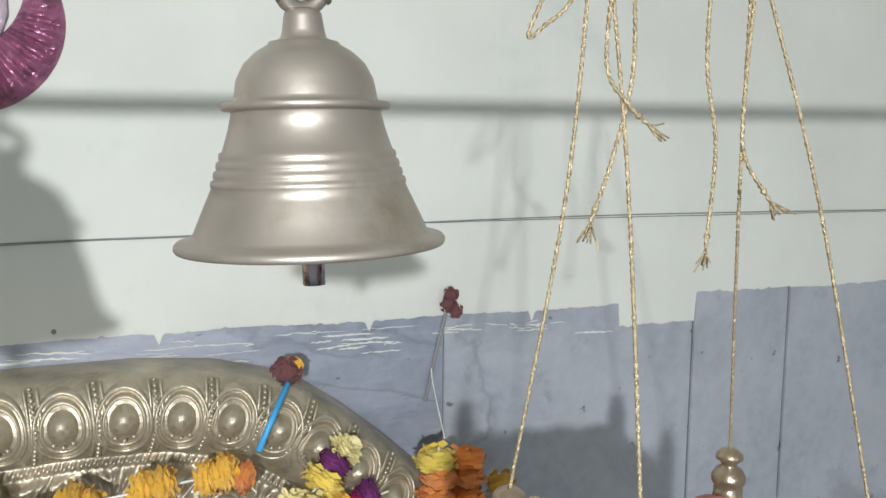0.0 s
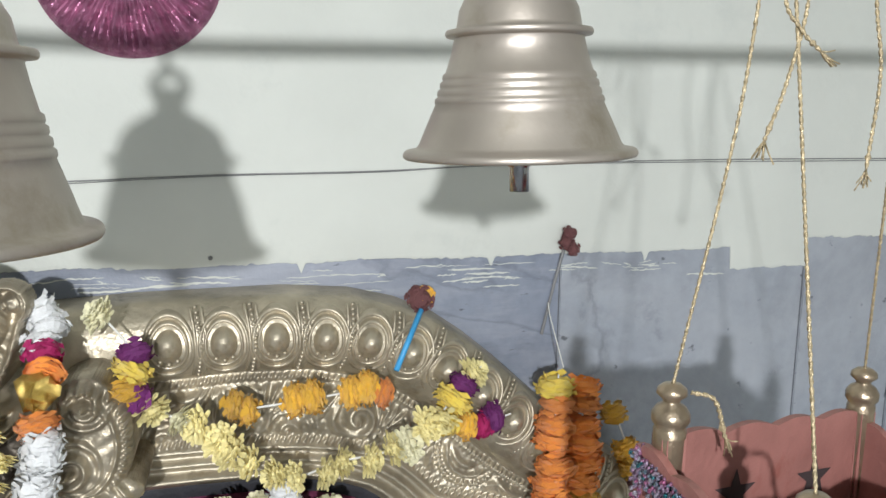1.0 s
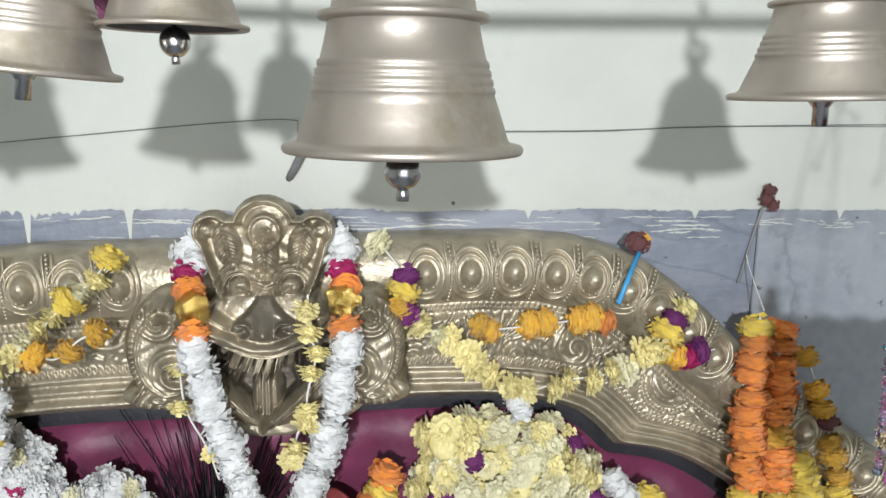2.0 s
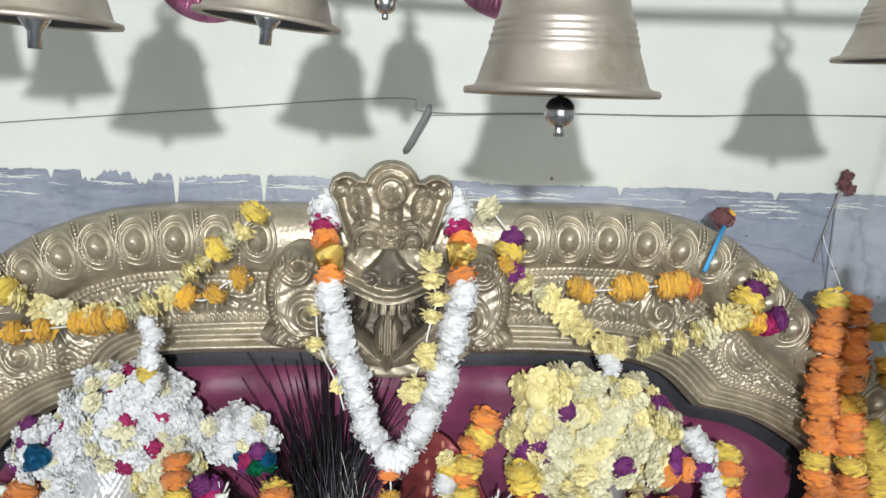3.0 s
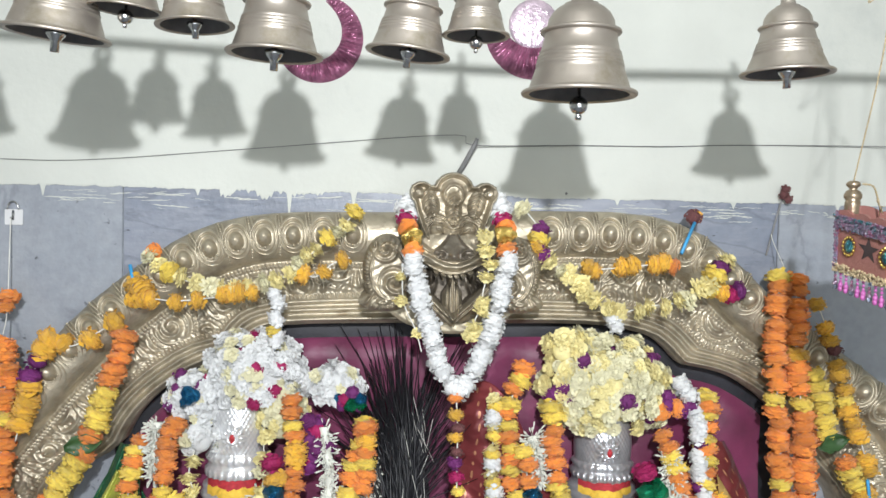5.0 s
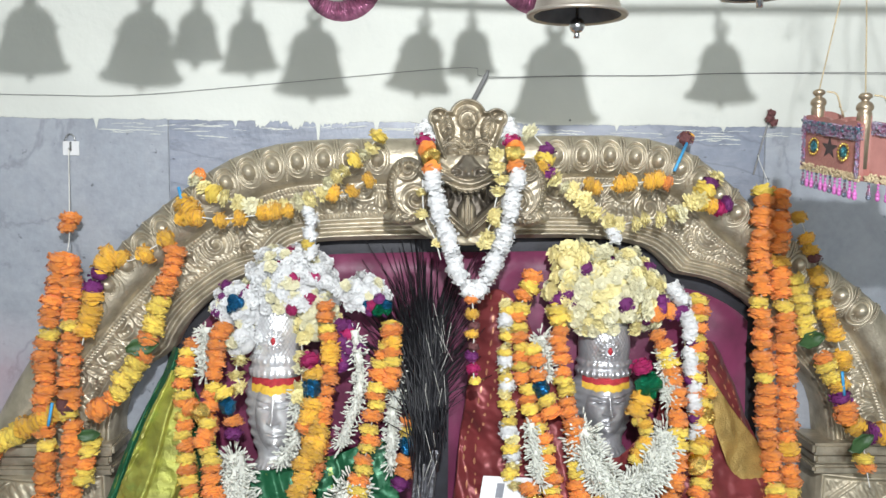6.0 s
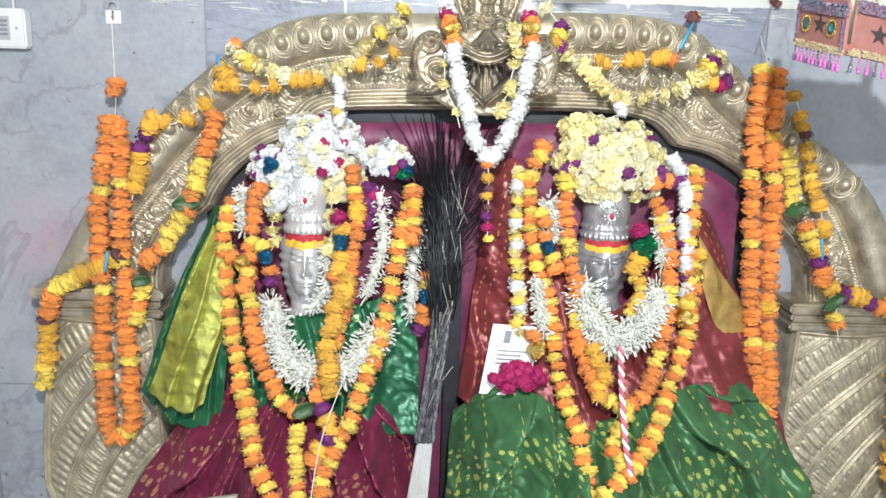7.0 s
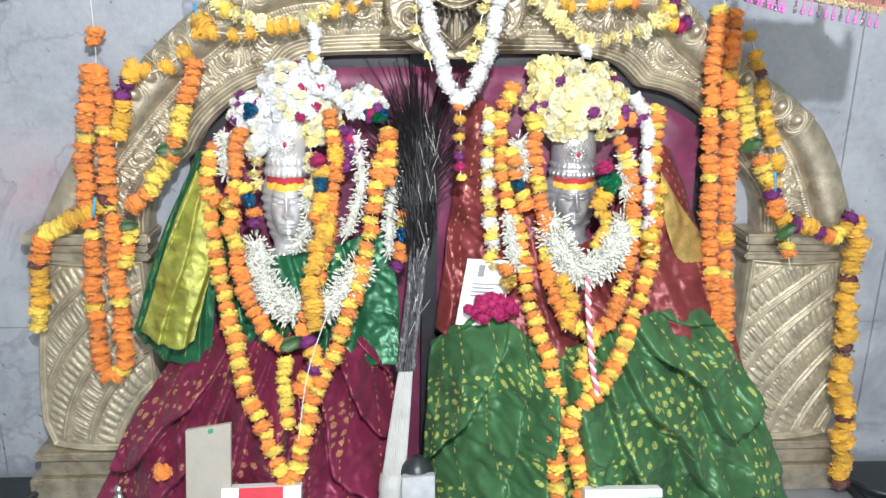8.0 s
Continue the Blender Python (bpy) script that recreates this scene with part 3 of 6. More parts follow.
def wall_north():
    """The wall behind the shrine: grey-blue tiles below, the pale plaster above laid over them with a ragged lower edge."""
    w = structure("wall_north", (-2.4, 0.006, 0.0), (2.4, 0.15, 2.9), MARBLE)
    xs = np.linspace(-2.4, 2.4, 2200)
    rows = []
    edge = []
    for x in xs:
        z = 1.917 + 0.0035 * noise.noise((x * 9, 0, 0)) + 0.0025 * noise.noise((x * 45, 3, 0)) + 0.002 * noise.noise((x * 160, 5, 0))
        if 0.84 < x < 0.953:
            z -= 0.027 + 0.003 * noise.noise((x * 60, 8, 0))
        if x > 0.953:
            z += 0.010
        for drip, deep in ((-0.745, 0.02), (-0.305, 0.05), (-0.188, 0.045), (-0.47, 0.012), (0.30, 0.012), (0.52, 0.01), (0.72, 0.012)):
            z -= deep * math.exp(-((x - drip) / 0.003) ** 2)
        if -0.43 < x < -0.24:
            z -= 0.016 * abs(noise.noise((x * 120, 1, 2))) + 0.018 * max(0, noise.noise((x * 30, 4, 2)))
        edge.append(z)
    e = np.array(edge)
    z0 = np.zeros_like(xs)
    P = [np.stack([xs, z0 + 0.0004, e], 1), np.stack([xs, z0 - 0.0008, e + 0.0006], 1), np.stack([xs, z0 - 0.0011, e + 0.004], 1), np.stack([xs, z0 - 0.0011, z0 + 2.4], 1), np.stack([xs, z0 - 0.0011, z0 + 2.899], 1)]
    v, f = sheet(P)
    link("plaster_coat", mesh("plaster_coat", v, f, smooth=False), PLASTER, w, "pale green plaster with a ragged lower edge")
    # thin brush smears of the pale paint on the tiles just below the edge
    pieces = []
    rs = np.random.default_rng(21)
    for layer_ in range(90):
        cx = rs.uniform(-0.75, 0.80)
        long_, high = rs.uniform(0.010, 0.070), rs.uniform(0.0004, 0.0016)
        cz = 1.912 - abs(rs.normal(0, 0.012)) - 0.003
        u = np.linspace(0, 1, 14)
        thick = high * np.sin(np.pi * u) ** 0.4 * rs.uniform(0.35, 1.0, 14)
        zc = cz + 0.004 * rs.uniform(-1, 1) * u + 0.0008 * rs.uniform(-1, 1, 14)
        pieces.append(sheet([np.stack([cx + long_ * u, np.full(14, -0.0003 - 0.00001 * layer_), zc + k * thick], 1) for k in (1, -1)]))
    tagged(link("paint_smear", mesh("paint_smear", *join(pieces), smooth=False), PLASTER, w), kind="stuff")
    # tiles with open joints between them; shade round the arch painted into one
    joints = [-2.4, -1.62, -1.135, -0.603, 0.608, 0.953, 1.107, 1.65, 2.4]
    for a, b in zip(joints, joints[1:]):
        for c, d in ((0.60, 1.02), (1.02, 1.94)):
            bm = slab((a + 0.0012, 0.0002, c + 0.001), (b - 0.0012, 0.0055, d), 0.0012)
            part("wall_tile", bm, MARBLE_SHADED if a == -0.603 and c > 1 else MARBLE, w)
    return w


wall_north()


# ---- the throne ----
CX = -0.01
OUT_L = [(-0.945, 1.285), (-0.925, 1.33), (-0.871, 1.43), (-0.815, 1.51), (-0.760, 1.585), (-0.659, 1.700), (-0.565, 1.777), (-0.484, 1.834), (-0.404, 1.866), (-0.302, 1.880), (-0.166, 1.883), (0.0, 1.885)]
OUT_R = [(0.13, 1.892), (0.324, 1.895), (0.429, 1.869), (0.502, 1.818), (0.585, 1.740), (0.669, 1.676), (0.770, 1.608), (0.846, 1.547), (0.901, 1.461), (0.938, 1.365), (0.965, 1.285)]
IN_L = [(-0.700, 1.285), (-0.699, 1.320), (-0.685, 1.368), (-0.645, 1.427), (-0.588, 1.458), (-0.572, 1.495), (-0.548, 1.530), (-0.508, 1.567), (-0.446, 1.608), (-0.389, 1.622), (-0.386, 1.625), (-0.366, 1.654), (-0.340, 1.671), (-0.297, 1.680), (-0.149, 1.685), (0.0, 1.687)]
IN_R = [(0.063, 1.688), (0.214, 1.691), (0.290, 1.687), (0.354, 1.672), (0.382, 1.653), (0.411, 1.622), (0.415, 1.620), (0.472, 1.611), (0.516, 1.595), (0.580, 1.554), (0.620, 1.500), (0.650, 1.455), (0.690, 1.415), (0.725, 1.360), (0.735, 1.285)]


def even(pts, n):
    p = np.array(pts)
    q = np.vstack([p[:1], *[np.stack([0.75 * a + 0.25 * b, 0.25 * a + 0.75 * b]) for a, b in zip(p, p[1:])], p[-1:]])
    s = np.r_[0, np.cumsum(np.linalg.norm(np.diff(q, axis=0), axis=1))]
    u = np.linspace(0, s[-1], n)
    return np.stack([np.interp(u, s, q[:, 0]), np.interp(u, s, q[:, 1])], 1)


def spiral(x, z, cx, cz, R, hand, pitch=0.020):
    """Height of an embossed scroll: a ridge that winds into its middle."""
    dx, dz = x - cx, z - cz
    r, a = np.hypot(dx, dz), np.arctan2(dz, dx)
    ridge = 0.5 + 0.5 * np.cos(hand * a + 2 * np.pi * r / pitch)
    return np.clip(1 - r / R, 0, 1) ** 0.45 * (ridge ** 1.4 * 0.011 + 0.003) + 0.012 * np.exp(-(r / (0.17 * R)) ** 2)


def arch(parent):
    n, m = 1500, 100
    a = np.vstack([even(OUT_L, n // 2), even(OUT_R, n // 2)])
    b = np.vstack([even(IN_L, n // 2), even(IN_R, n // 2)])
    w = np.linspace(0, 1, m)
    X = a[:, None, 0] * (1 - w) + b[:, None, 0] * w
    Z = a[:, None, 1] * (1 - w) + b[:, None, 1] * w
    span = np.linalg.norm(a - b, axis=1)[:, None]
    do, di = w * span, (1 - w) * span
    s = np.r_[0, np.cumsum(np.linalg.norm(np.diff((a + b) / 2, axis=0), axis=1))][:, None] + 0 * w
    roll = np.clip(1 - ((do - 0.045) / 0.045) ** 2, 0, None) ** 0.5 * 0.036
    rope = 0.007 * np.exp(-((do - 0.099) / 0.004) ** 2) * (0.7 + 0.3 * np.cos(s * 2 * np.pi / 0.007))
    field = np.clip((do - 0.104) / 0.01, 0, 1) * np.clip((di - 0.056) / 0.01, 0, 1)
    mid = (a * 0.46 + b * 0.54)
    h = np.zeros_like(X)
    for k, i in enumerate(range(40, n - 15, 51)):
        c = mid[i]
        off = 0.018 * (-1) ** k
        d = (b[i] - a[i]) / span[i]
        h = np.maximum(h, spiral(X, Z, c[0] + d[0] * off, c[1] + d[1] * off, 0.050, (-1) ** k, 0.018))
        h = np.maximum(h, 0.8 * spiral(X, Z, c[0] - d[0] * off * 2.4, c[1] - d[1] * off * 2.4, 0.028, -(-1) ** k, 0.013))
    # fans of leaf ribs between the scrolls, and beaded medallions at the shoulders
    for k, i in enumerate(range(65, n - 15, 51)):
        c = mid[i]
        d = (b[i] - a[i]) / span[i]
        c = c + d * 0.030 * (-1) ** k
        dx, dz = X - c[0], Z - c[1]
        r, q = np.hypot(dx, dz), np.arctan2(dz, dx)
        away = math.atan2(-d[1] * (-1) ** k, -d[0] * (-1) ** k)
        turn = np.abs((q - away + np.pi) % (2 * np.pi) - np.pi)
        fan = np.clip(1 - turn / 1.15, 0, 1) ** 0.5 * np.clip(r / 0.012, 0, 1) * np.clip((0.062 - r) / 0.010, 0, 1)
        h = np.maximum(h, fan * (0.004 + 0.007 * (0.5 + 0.5 * np.cos(q * 22)) ** 1.3))
    for mx_, mz_ in ((0.486, 1.700), (-0.500, 1.672)):
        r, q = np.hypot(X - mx_, Z - mz_), np.arctan2(Z - mz_, X - mx_)
        med = 0.009 * np.exp(-((r - 0.040) / 0.0035) ** 2) * (0.6 + 0.4 * np.cos(q * 44)) + 0.008 * np.exp(-((r - 0.030) / 0.003) ** 2)
        med += np.where(r < 0.026, spiral(X, Z, mx_, mz_, 0.030, 1, 0.014), 0)
        h = np.where(r < 0.046, med, h)
    h += 0.0010 * np.sin(X * 420 + 4 * np.sin(Z * 130)) * np.sin(Z * 380) * (h < 0.005)
    rim = 0.012 * np.exp(-((di - 0.010) / 0.006) ** 2) + 0.010 * np.exp(-((di - 0.028) / 0.005) ** 2) + 0.010 * np.exp(-((di - 0.044) / 0.005) ** 2)
    rim += 0.006 * np.exp(-((di - 0.053) / 0.003) ** 2) * (0.5 + 0.5 * np.cos(s * 2 * np.pi / 0.008))
    Y = -0.045 - roll - rope - rim - field * h
    Y += (np.clip(1.69 - Z, 0, None)) * -0.06
    G = np.stack([X, Y, Z], -1)
    skirt = lambda col: np.stack([G[:, col, 0], np.full(n, -0.0005), G[:, col, 2]], -1)[:, None]
    G = np.concatenate([skirt(0), G, skirt(-1)], 1)
    v, f = sheet(G)
    link("arch", mesh("arch", v, f), BRASS, parent, "embossed brass arch with scrolls and beaded rims")
    # the row of oval bosses along the rounded crest
    t = np.linspace(0, 2 * np.pi, 28, endpoint=False)
    rows = []
    for r, hgt in ((1.04, -0.005), (1.0, 0.003), (0.96, 0.0055), (0.90, 0.0055), (0.86, 0.003), (0.83, 0.0), (0.80, 0.0), (0.77, 0.003), (0.73, 0.0052), (0.68, 0.0052), (0.64, 0.0025), (0.61, 0.0), (0.54, 0.0005), (0.49, 0.005), (0.42, 0.0100), (0.30, 0.0145), (0.15, 0.0168), (0.02, 0.0172)):
        lift = 0.004 * np.clip(0.5 - r, 0, 1) / 0.5
        rows.append(np.stack([0.0250 * r * np.cos(t) * (1 + 0.10 * np.clip(-np.sin(t), 0, 1)), np.full(28, -hgt) + 0.012 * (r * np.sin(t)) ** 2, 0.0335 * r ** 1.06 * np.sin(t) + lift], 1))
    nubs = [ball((px, -0.004 + 0.0012 * abs(px) / 0.008, pz), 0.0026, 6, 4) for px, pz in ((0.0, -0.0170), (-0.008, -0.0145), (0.008, -0.0145))]
    nubs += [ball((px, -0.0148, 0.002), 0.0018, 6, 4) for px in (-0.0035, 0.0035)]
    boss = mesh("boss", *join([sheet(rows, wrap=True), *nubs]))
    wave = lambda q: 0.0045 * math.sin(q * 3.1)
    sag = lambda q: 0.012 * (2 * q - 1) ** 2
    beads = mesh("bead_column", *join([ball((wave(k / 15), -0.003 + sag(k / 15), 0.036 - k * 0.0046), 0.0026, 6, 4) for k in range(16)]
                                      + [tube(np.array([(wave(k / 15) + dx, -0.0015 + sag(k / 15), 0.036 - k * 0.0046) for k in range(16)]), 0.0018, 6) for dx in (-0.0052, 0.0052)]))
    for side in (OUT_L, OUT_R):
        e = even(side, 600)
        keep = [p for p in e if abs(p[0] - CX) > 0.155 and p[1] > 1.52]
        e = np.array(keep if side is OUT_R else keep[::-1])
        sl = np.r_[0, np.cumsum(np.linalg.norm(np.diff(e, axis=0), axis=1))]
        for k in range(int(sl[-1] / 0.0527)):
            for off, me, nm in ((0.0265, boss, "boss"), (0.0527, beads, "bead_column")):
                q = k * 0.0527 + off - 0.010
                p = np.array([np.interp(q, sl, e[:, 0]), np.interp(q, sl, e[:, 1])])
                p2 = np.array([np.interp(q + 0.01, sl, e[:, 0]), np.interp(q + 0.01, sl, e[:, 1])])
                d = (p2 - p) / (np.linalg.norm(p2 - p) + 1e-9)
                if side is OUT_L:
                    d = -d
                inward = np.array([d[1], -d[0]])
                c = p + inward * 0.040
                lean = math.degrees(math.atan2(d[1], d[0]))
                ob = link(nm, me, BRASS, parent)
                if nm == "bead_column":
                    ob["kind"] = "stuff"
                ob.matrix_basis = pose(c[0], -0.079 - 0.06 * max(0, 1.69 - c[1]), c[1], 0, -lean, 0)


def toward_camera(pts):
    """The lion head and its garlands, drawn off the arch towards the camera and shrunk to keep that view."""
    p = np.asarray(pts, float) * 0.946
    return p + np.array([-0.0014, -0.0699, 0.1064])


def lion_mask(parent):
    """A beaten brass lion head: three-lobed crest over bulging eyes, broad nose, toothed mouth with the tongue out."""
    x = np.linspace(-0.175, 0.175, 320)
    z = np.linspace(1.655, 1.962, 290)
    X, Z = np.meshgrid(x, z)
    A = np.abs(X)

    def turned(cx, cz, turn):
        c, s_ = np.cos(turn), np.sin(turn)
        dx, dz = A - cx, Z - cz
        return dx * c + dz * s_, dz * c - dx * s_

    def g(cx, cz, sx, sz, turn=0.0):
        p, q = turned(cx, cz, turn)
        return np.exp(-((p / sx) ** 2 + (q / sz) ** 2))

    def inside(cx, cz, rx, rz, turn=0.0):
        p, q = turned(cx, cz, turn)
        return 1 - np.sqrt((p / rx) ** 2 + (q / rz) ** 2)

    def dist(cx, cz, rx, rz, turn=0.0):
        return inside(cx, cz, rx, rz, turn) * min(rx, rz)

    line = lambda d, at, wide: np.exp(-((d - at) / wide) ** 2)
    # plain rounded back plate, cheek rolls and jaw
    plate = dist(0, 1.742, 0.128, 0.078)
    cheek = np.maximum(dist(0.112, 1.772, 0.046, 0.068, -0.12), dist(0.120, 1.722, 0.045, 0.018))
    face = np.maximum.reduce([dist(0, 1.800, 0.078, 0.050), dist(0, 1.760, 0.082, 0.075)])
    h = np.where(plate > 0, 0.014 + 0.006 * np.clip(plate / 0.006, 0, 1), 0.0)
    ch = 0.022 + 0.018 * np.clip(cheek / 0.02, 0, 1) ** 0.6
    ch += 1.1 * spiral(A, Z, 0.100, 1.757, 0.030, 1, 0.015) + 0.9 * spiral(A, Z, 0.116, 1.815, 0.026, -1, 0.012)
    ch += 0.007 * line(cheek, 0.007, 0.003) * (0.55 + 0.45 * np.cos(np.arctan2(Z - 1.772, A - 0.112) * 40)) + 0.005 * line(cheek, 0.015, 0.002)
    h = np.where(cheek > 0, np.maximum(h, ch), h)
    h = np.where(face > 0, np.maximum(h, 0.034 + 0.012 * np.clip(face / 0.02, 0, 1) ** 0.6), h)
    # muzzle, bright and bowed upwards at its ends
    lip = 1.7775 + 9.0 * A ** 2 - 30 * A ** 3
    on = np.clip((0.072 - A) / 0.010, 0, 1)
    h += on * (0.026 * line(Z, lip + 0.010, 0.0090) + 0.010 * line(Z, lip - 0.0025, 0.0028))
    h += 0.010 * line(Z, lip + 0.024, 0.004) * np.clip((0.066 - A) / 0.01, 0, 1) * np.clip((A - 0.030) / 0.01, 0, 1)
    # pointed lower jaw
    jaw = 1.692 + 0.86 * A + 2.0 * A ** 2
    onj = np.clip((0.076 - A) / 0.008, 0, 1)
    h += onj * (0.024 * line(Z, jaw + 0.004, 0.0060) + 0.010 * line(Z, jaw - 0.008, 0.003))
    mouth = np.clip(np.minimum(lip - 0.006 - Z, Z - jaw - 0.010) / 0.004, 0, 1) * (A < 0.070)
    h -= 0.030 * mouth
    for cx, cz, turn in ((0.044, 1.748, 0.5), (0.050, 1.757, 0.7), (0.036, 1.738, 0.4)):
        h += 0.016 * mouth * g(cx, cz, 0.0035, 0.016, turn)
    # tongue: broad, pointed, with three grooves
    half = 0.019 * np.clip((Z - 1.699) / 0.022, 0, 1) ** 0.7 * np.clip((1.768 - Z) / 0.030, 0.45, 1)
    tongue = np.clip(1 - (A / (half + 1e-6)) ** 2, 0, 1) * (Z < 1.766) * (Z > 1.699)
    h += 0.044 * tongue ** 0.5 - 0.010 * (tongue > 0.02) * (line(A, 0, 0.0016) + line(A, 0.0075, 0.0014))
    k = (X / 0.0118) % 1
    saw = 1 - np.abs(2 * k - 1)
    teeth = np.clip((saw * 0.0150 - (lip - 0.004 - Z)) / 0.0016, 0, 1) * (Z < lip - 0.002) * (A < 0.0354)
    h += 0.050 * teeth * (mouth > 0) + 0.026 * mouth * g(0.037, 1.768, 0.004, 0.012)
    # nose with nostrils and bridge
    half = np.interp(Z, [1.795, 1.802, 1.810, 1.817, 1.825, 1.836, 1.848], [0.010, 0.028, 0.036, 0.032, 0.022, 0.014, 0.010])
    nose = np.minimum(half - A, np.minimum(Z - 1.795, 1.848 - Z))
    h = np.where(nose > 0, np.maximum(h, np.interp(Z, [1.80, 1.825, 1.848], [0.054, 0.046, 0.030]) + 0.012 * np.clip(nose / 0.007, 0, 1) ** 0.6), h)
    h += (nose > 0) * (0.014 * g(0, 1.808, 0.011, 0.012) + 0.007 * line(inside(0.024, 1.809, 0.011, 0.008), 0.0, 0.25) * (A > 0.012) - 0.009 * g(0.022, 1.806, 0.007, 0.0035))
    h += 0.012 * g(0.052, 1.820, 0.024, 0.0035, 0.50) + 0.011 * g(0.054, 1.810, 0.024, 0.003, 0.45) + 0.010 * g(0.056, 1.800, 0.022, 0.003, 0.40)
    # crest: wide at the top, with a rolled rim, sunk ground and raised leaves
    flare = np.interp(Z, [1.820, 1.845, 1.860, 1.885, 1.915], [0.040, 0.052, 0.059, 0.067, 0.075])
    fan_ = np.minimum(flare - A, np.minimum(Z - 1.822, 1.929 - Z))
    crest = np.maximum.reduce([fan_, dist(0, 1.918, 0.036, 0.034), dist(0.056, 1.914, 0.022, 0.021)])
    ground = 0.030 + 0.012 * line(crest, 0.0035, 0.0032) - 0.008 * np.clip((crest - 0.007) / 0.003, 0, 1)
    ground = ground + 0.006 * np.clip(dist(0, 1.918, 0.024, 0.023) / 0.016, 0, 1) ** 0.8 + 0.006 * g(0, 1.912, 0.006, 0.007) + 0.006 * line(dist(0, 1.912, 0.017, 0.018), 0.0, 0.0022)
    body_c, body_s = dist(0, 1.888, 0.0145, 0.030), dist(0.041, 1.897, 0.015, 0.027, -0.22)
    for d_, cx, cz, turn in ((body_c, 0.0, 1.888, 0.0), (body_s, 0.041, 1.897, -0.22)):
        p, q = turned(cx, cz, turn)
        rib = 0.5 + 0.5 * np.cos((q + 0.9 * np.abs(p)) * 2 * np.pi / 0.0085)
        ground = ground + np.where(d_ > 0, 0.003 + 0.006 * np.clip(d_ / 0.006, 0, 1) + 0.0042 * rib + 0.004 * line(p, 0, 0.002), 0)
    ground = ground + 0.014 * np.clip(dist(0.062, 1.915, 0.010, 0.010) / 0.006, 0, 1) ** 0.5
    eye = np.hypot(A - 0.029, (Z - 1.850) * 1.05)
    ground = ground + np.where(eye < 0.0125, 0.015 * np.sqrt(np.clip(1 - (eye / 0.0125) ** 2, 0, 1)) + 0.003 + 0.003 * (Z > 1.855), 0)
    over = (Z > 1.851 - 0.3 * (A - 0.029))
    ground = ground + over * (0.009 * line(eye, 0.0165, 0.0018) + 0.008 * line(eye, 0.0215, 0.0018) + 0.007 * line(eye, 0.0265, 0.0018)) - 0.003 * line(eye, 0.0135, 0.0014)
    ground = ground + 0.008 * line(Z, 1.834 + 0.25 * np.abs(A - 0.028), 0.0022) * (A > 0.010)
    ground = ground + 0.005 * (0.5 + 0.5 * np.cos((Z - 0.35 * A) * 2 * np.pi / 0.0085)) * np.clip((0.019 - A) / 0.004, 0, 1) * (Z < 1.868)
    ground = ground + 0.007 * line(Z, 1.842 + 0.55 * np.abs(A - 0.010), 0.0020) * (A < 0.030) * (A > 0.004)
    ground = ground + 0.013 * g(0, 1.852, 0.017, 0.020)
    h = np.where(crest > 0, np.maximum(ground, np.where((nose > 0) | (Z < 1.842), h, 0)), h)
    body = np.maximum.reduce([plate, cheek, face, crest])
    keep = body > 0
    h = h + 0.0012 * np.sin(X * 210 + 3 * np.sin(Z * 90)) * np.sin(Z * 170) * (mouth == 0)
    Y = -0.050 - np.where(keep, h, np.where(Z > 1.868, 0.014, -0.095))
    v, f = sheet(toward_camera(np.stack([X - 0.012, Y, Z], -1)), keep=keep)
    me = mesh("lion_mask", v, f)
    # tarnish and painted shade in the mouth, brown nose, matt plate
    metal_idx = ((mouth > 0.3) & (teeth < 0.3) & (tongue < 0.15)).astype(int)
    metal_idx[(nose > 0.0005) & (Z < 1.842)] = 2
    metal_idx[(plate > 0) & (cheek <= 0) & (face <= 0) & (crest <= 0)] = 3
    me.polygons.foreach_set("material_index", metal_idx.reshape(-1)[f[:, 0]].astype(int))
    link("lion_mask", me, [BRASS_DARK, TARNISH_SHADE, BRASS_BROWN, BRASS_MATT], parent, "embossed brass lion mask with bared teeth and tongue")


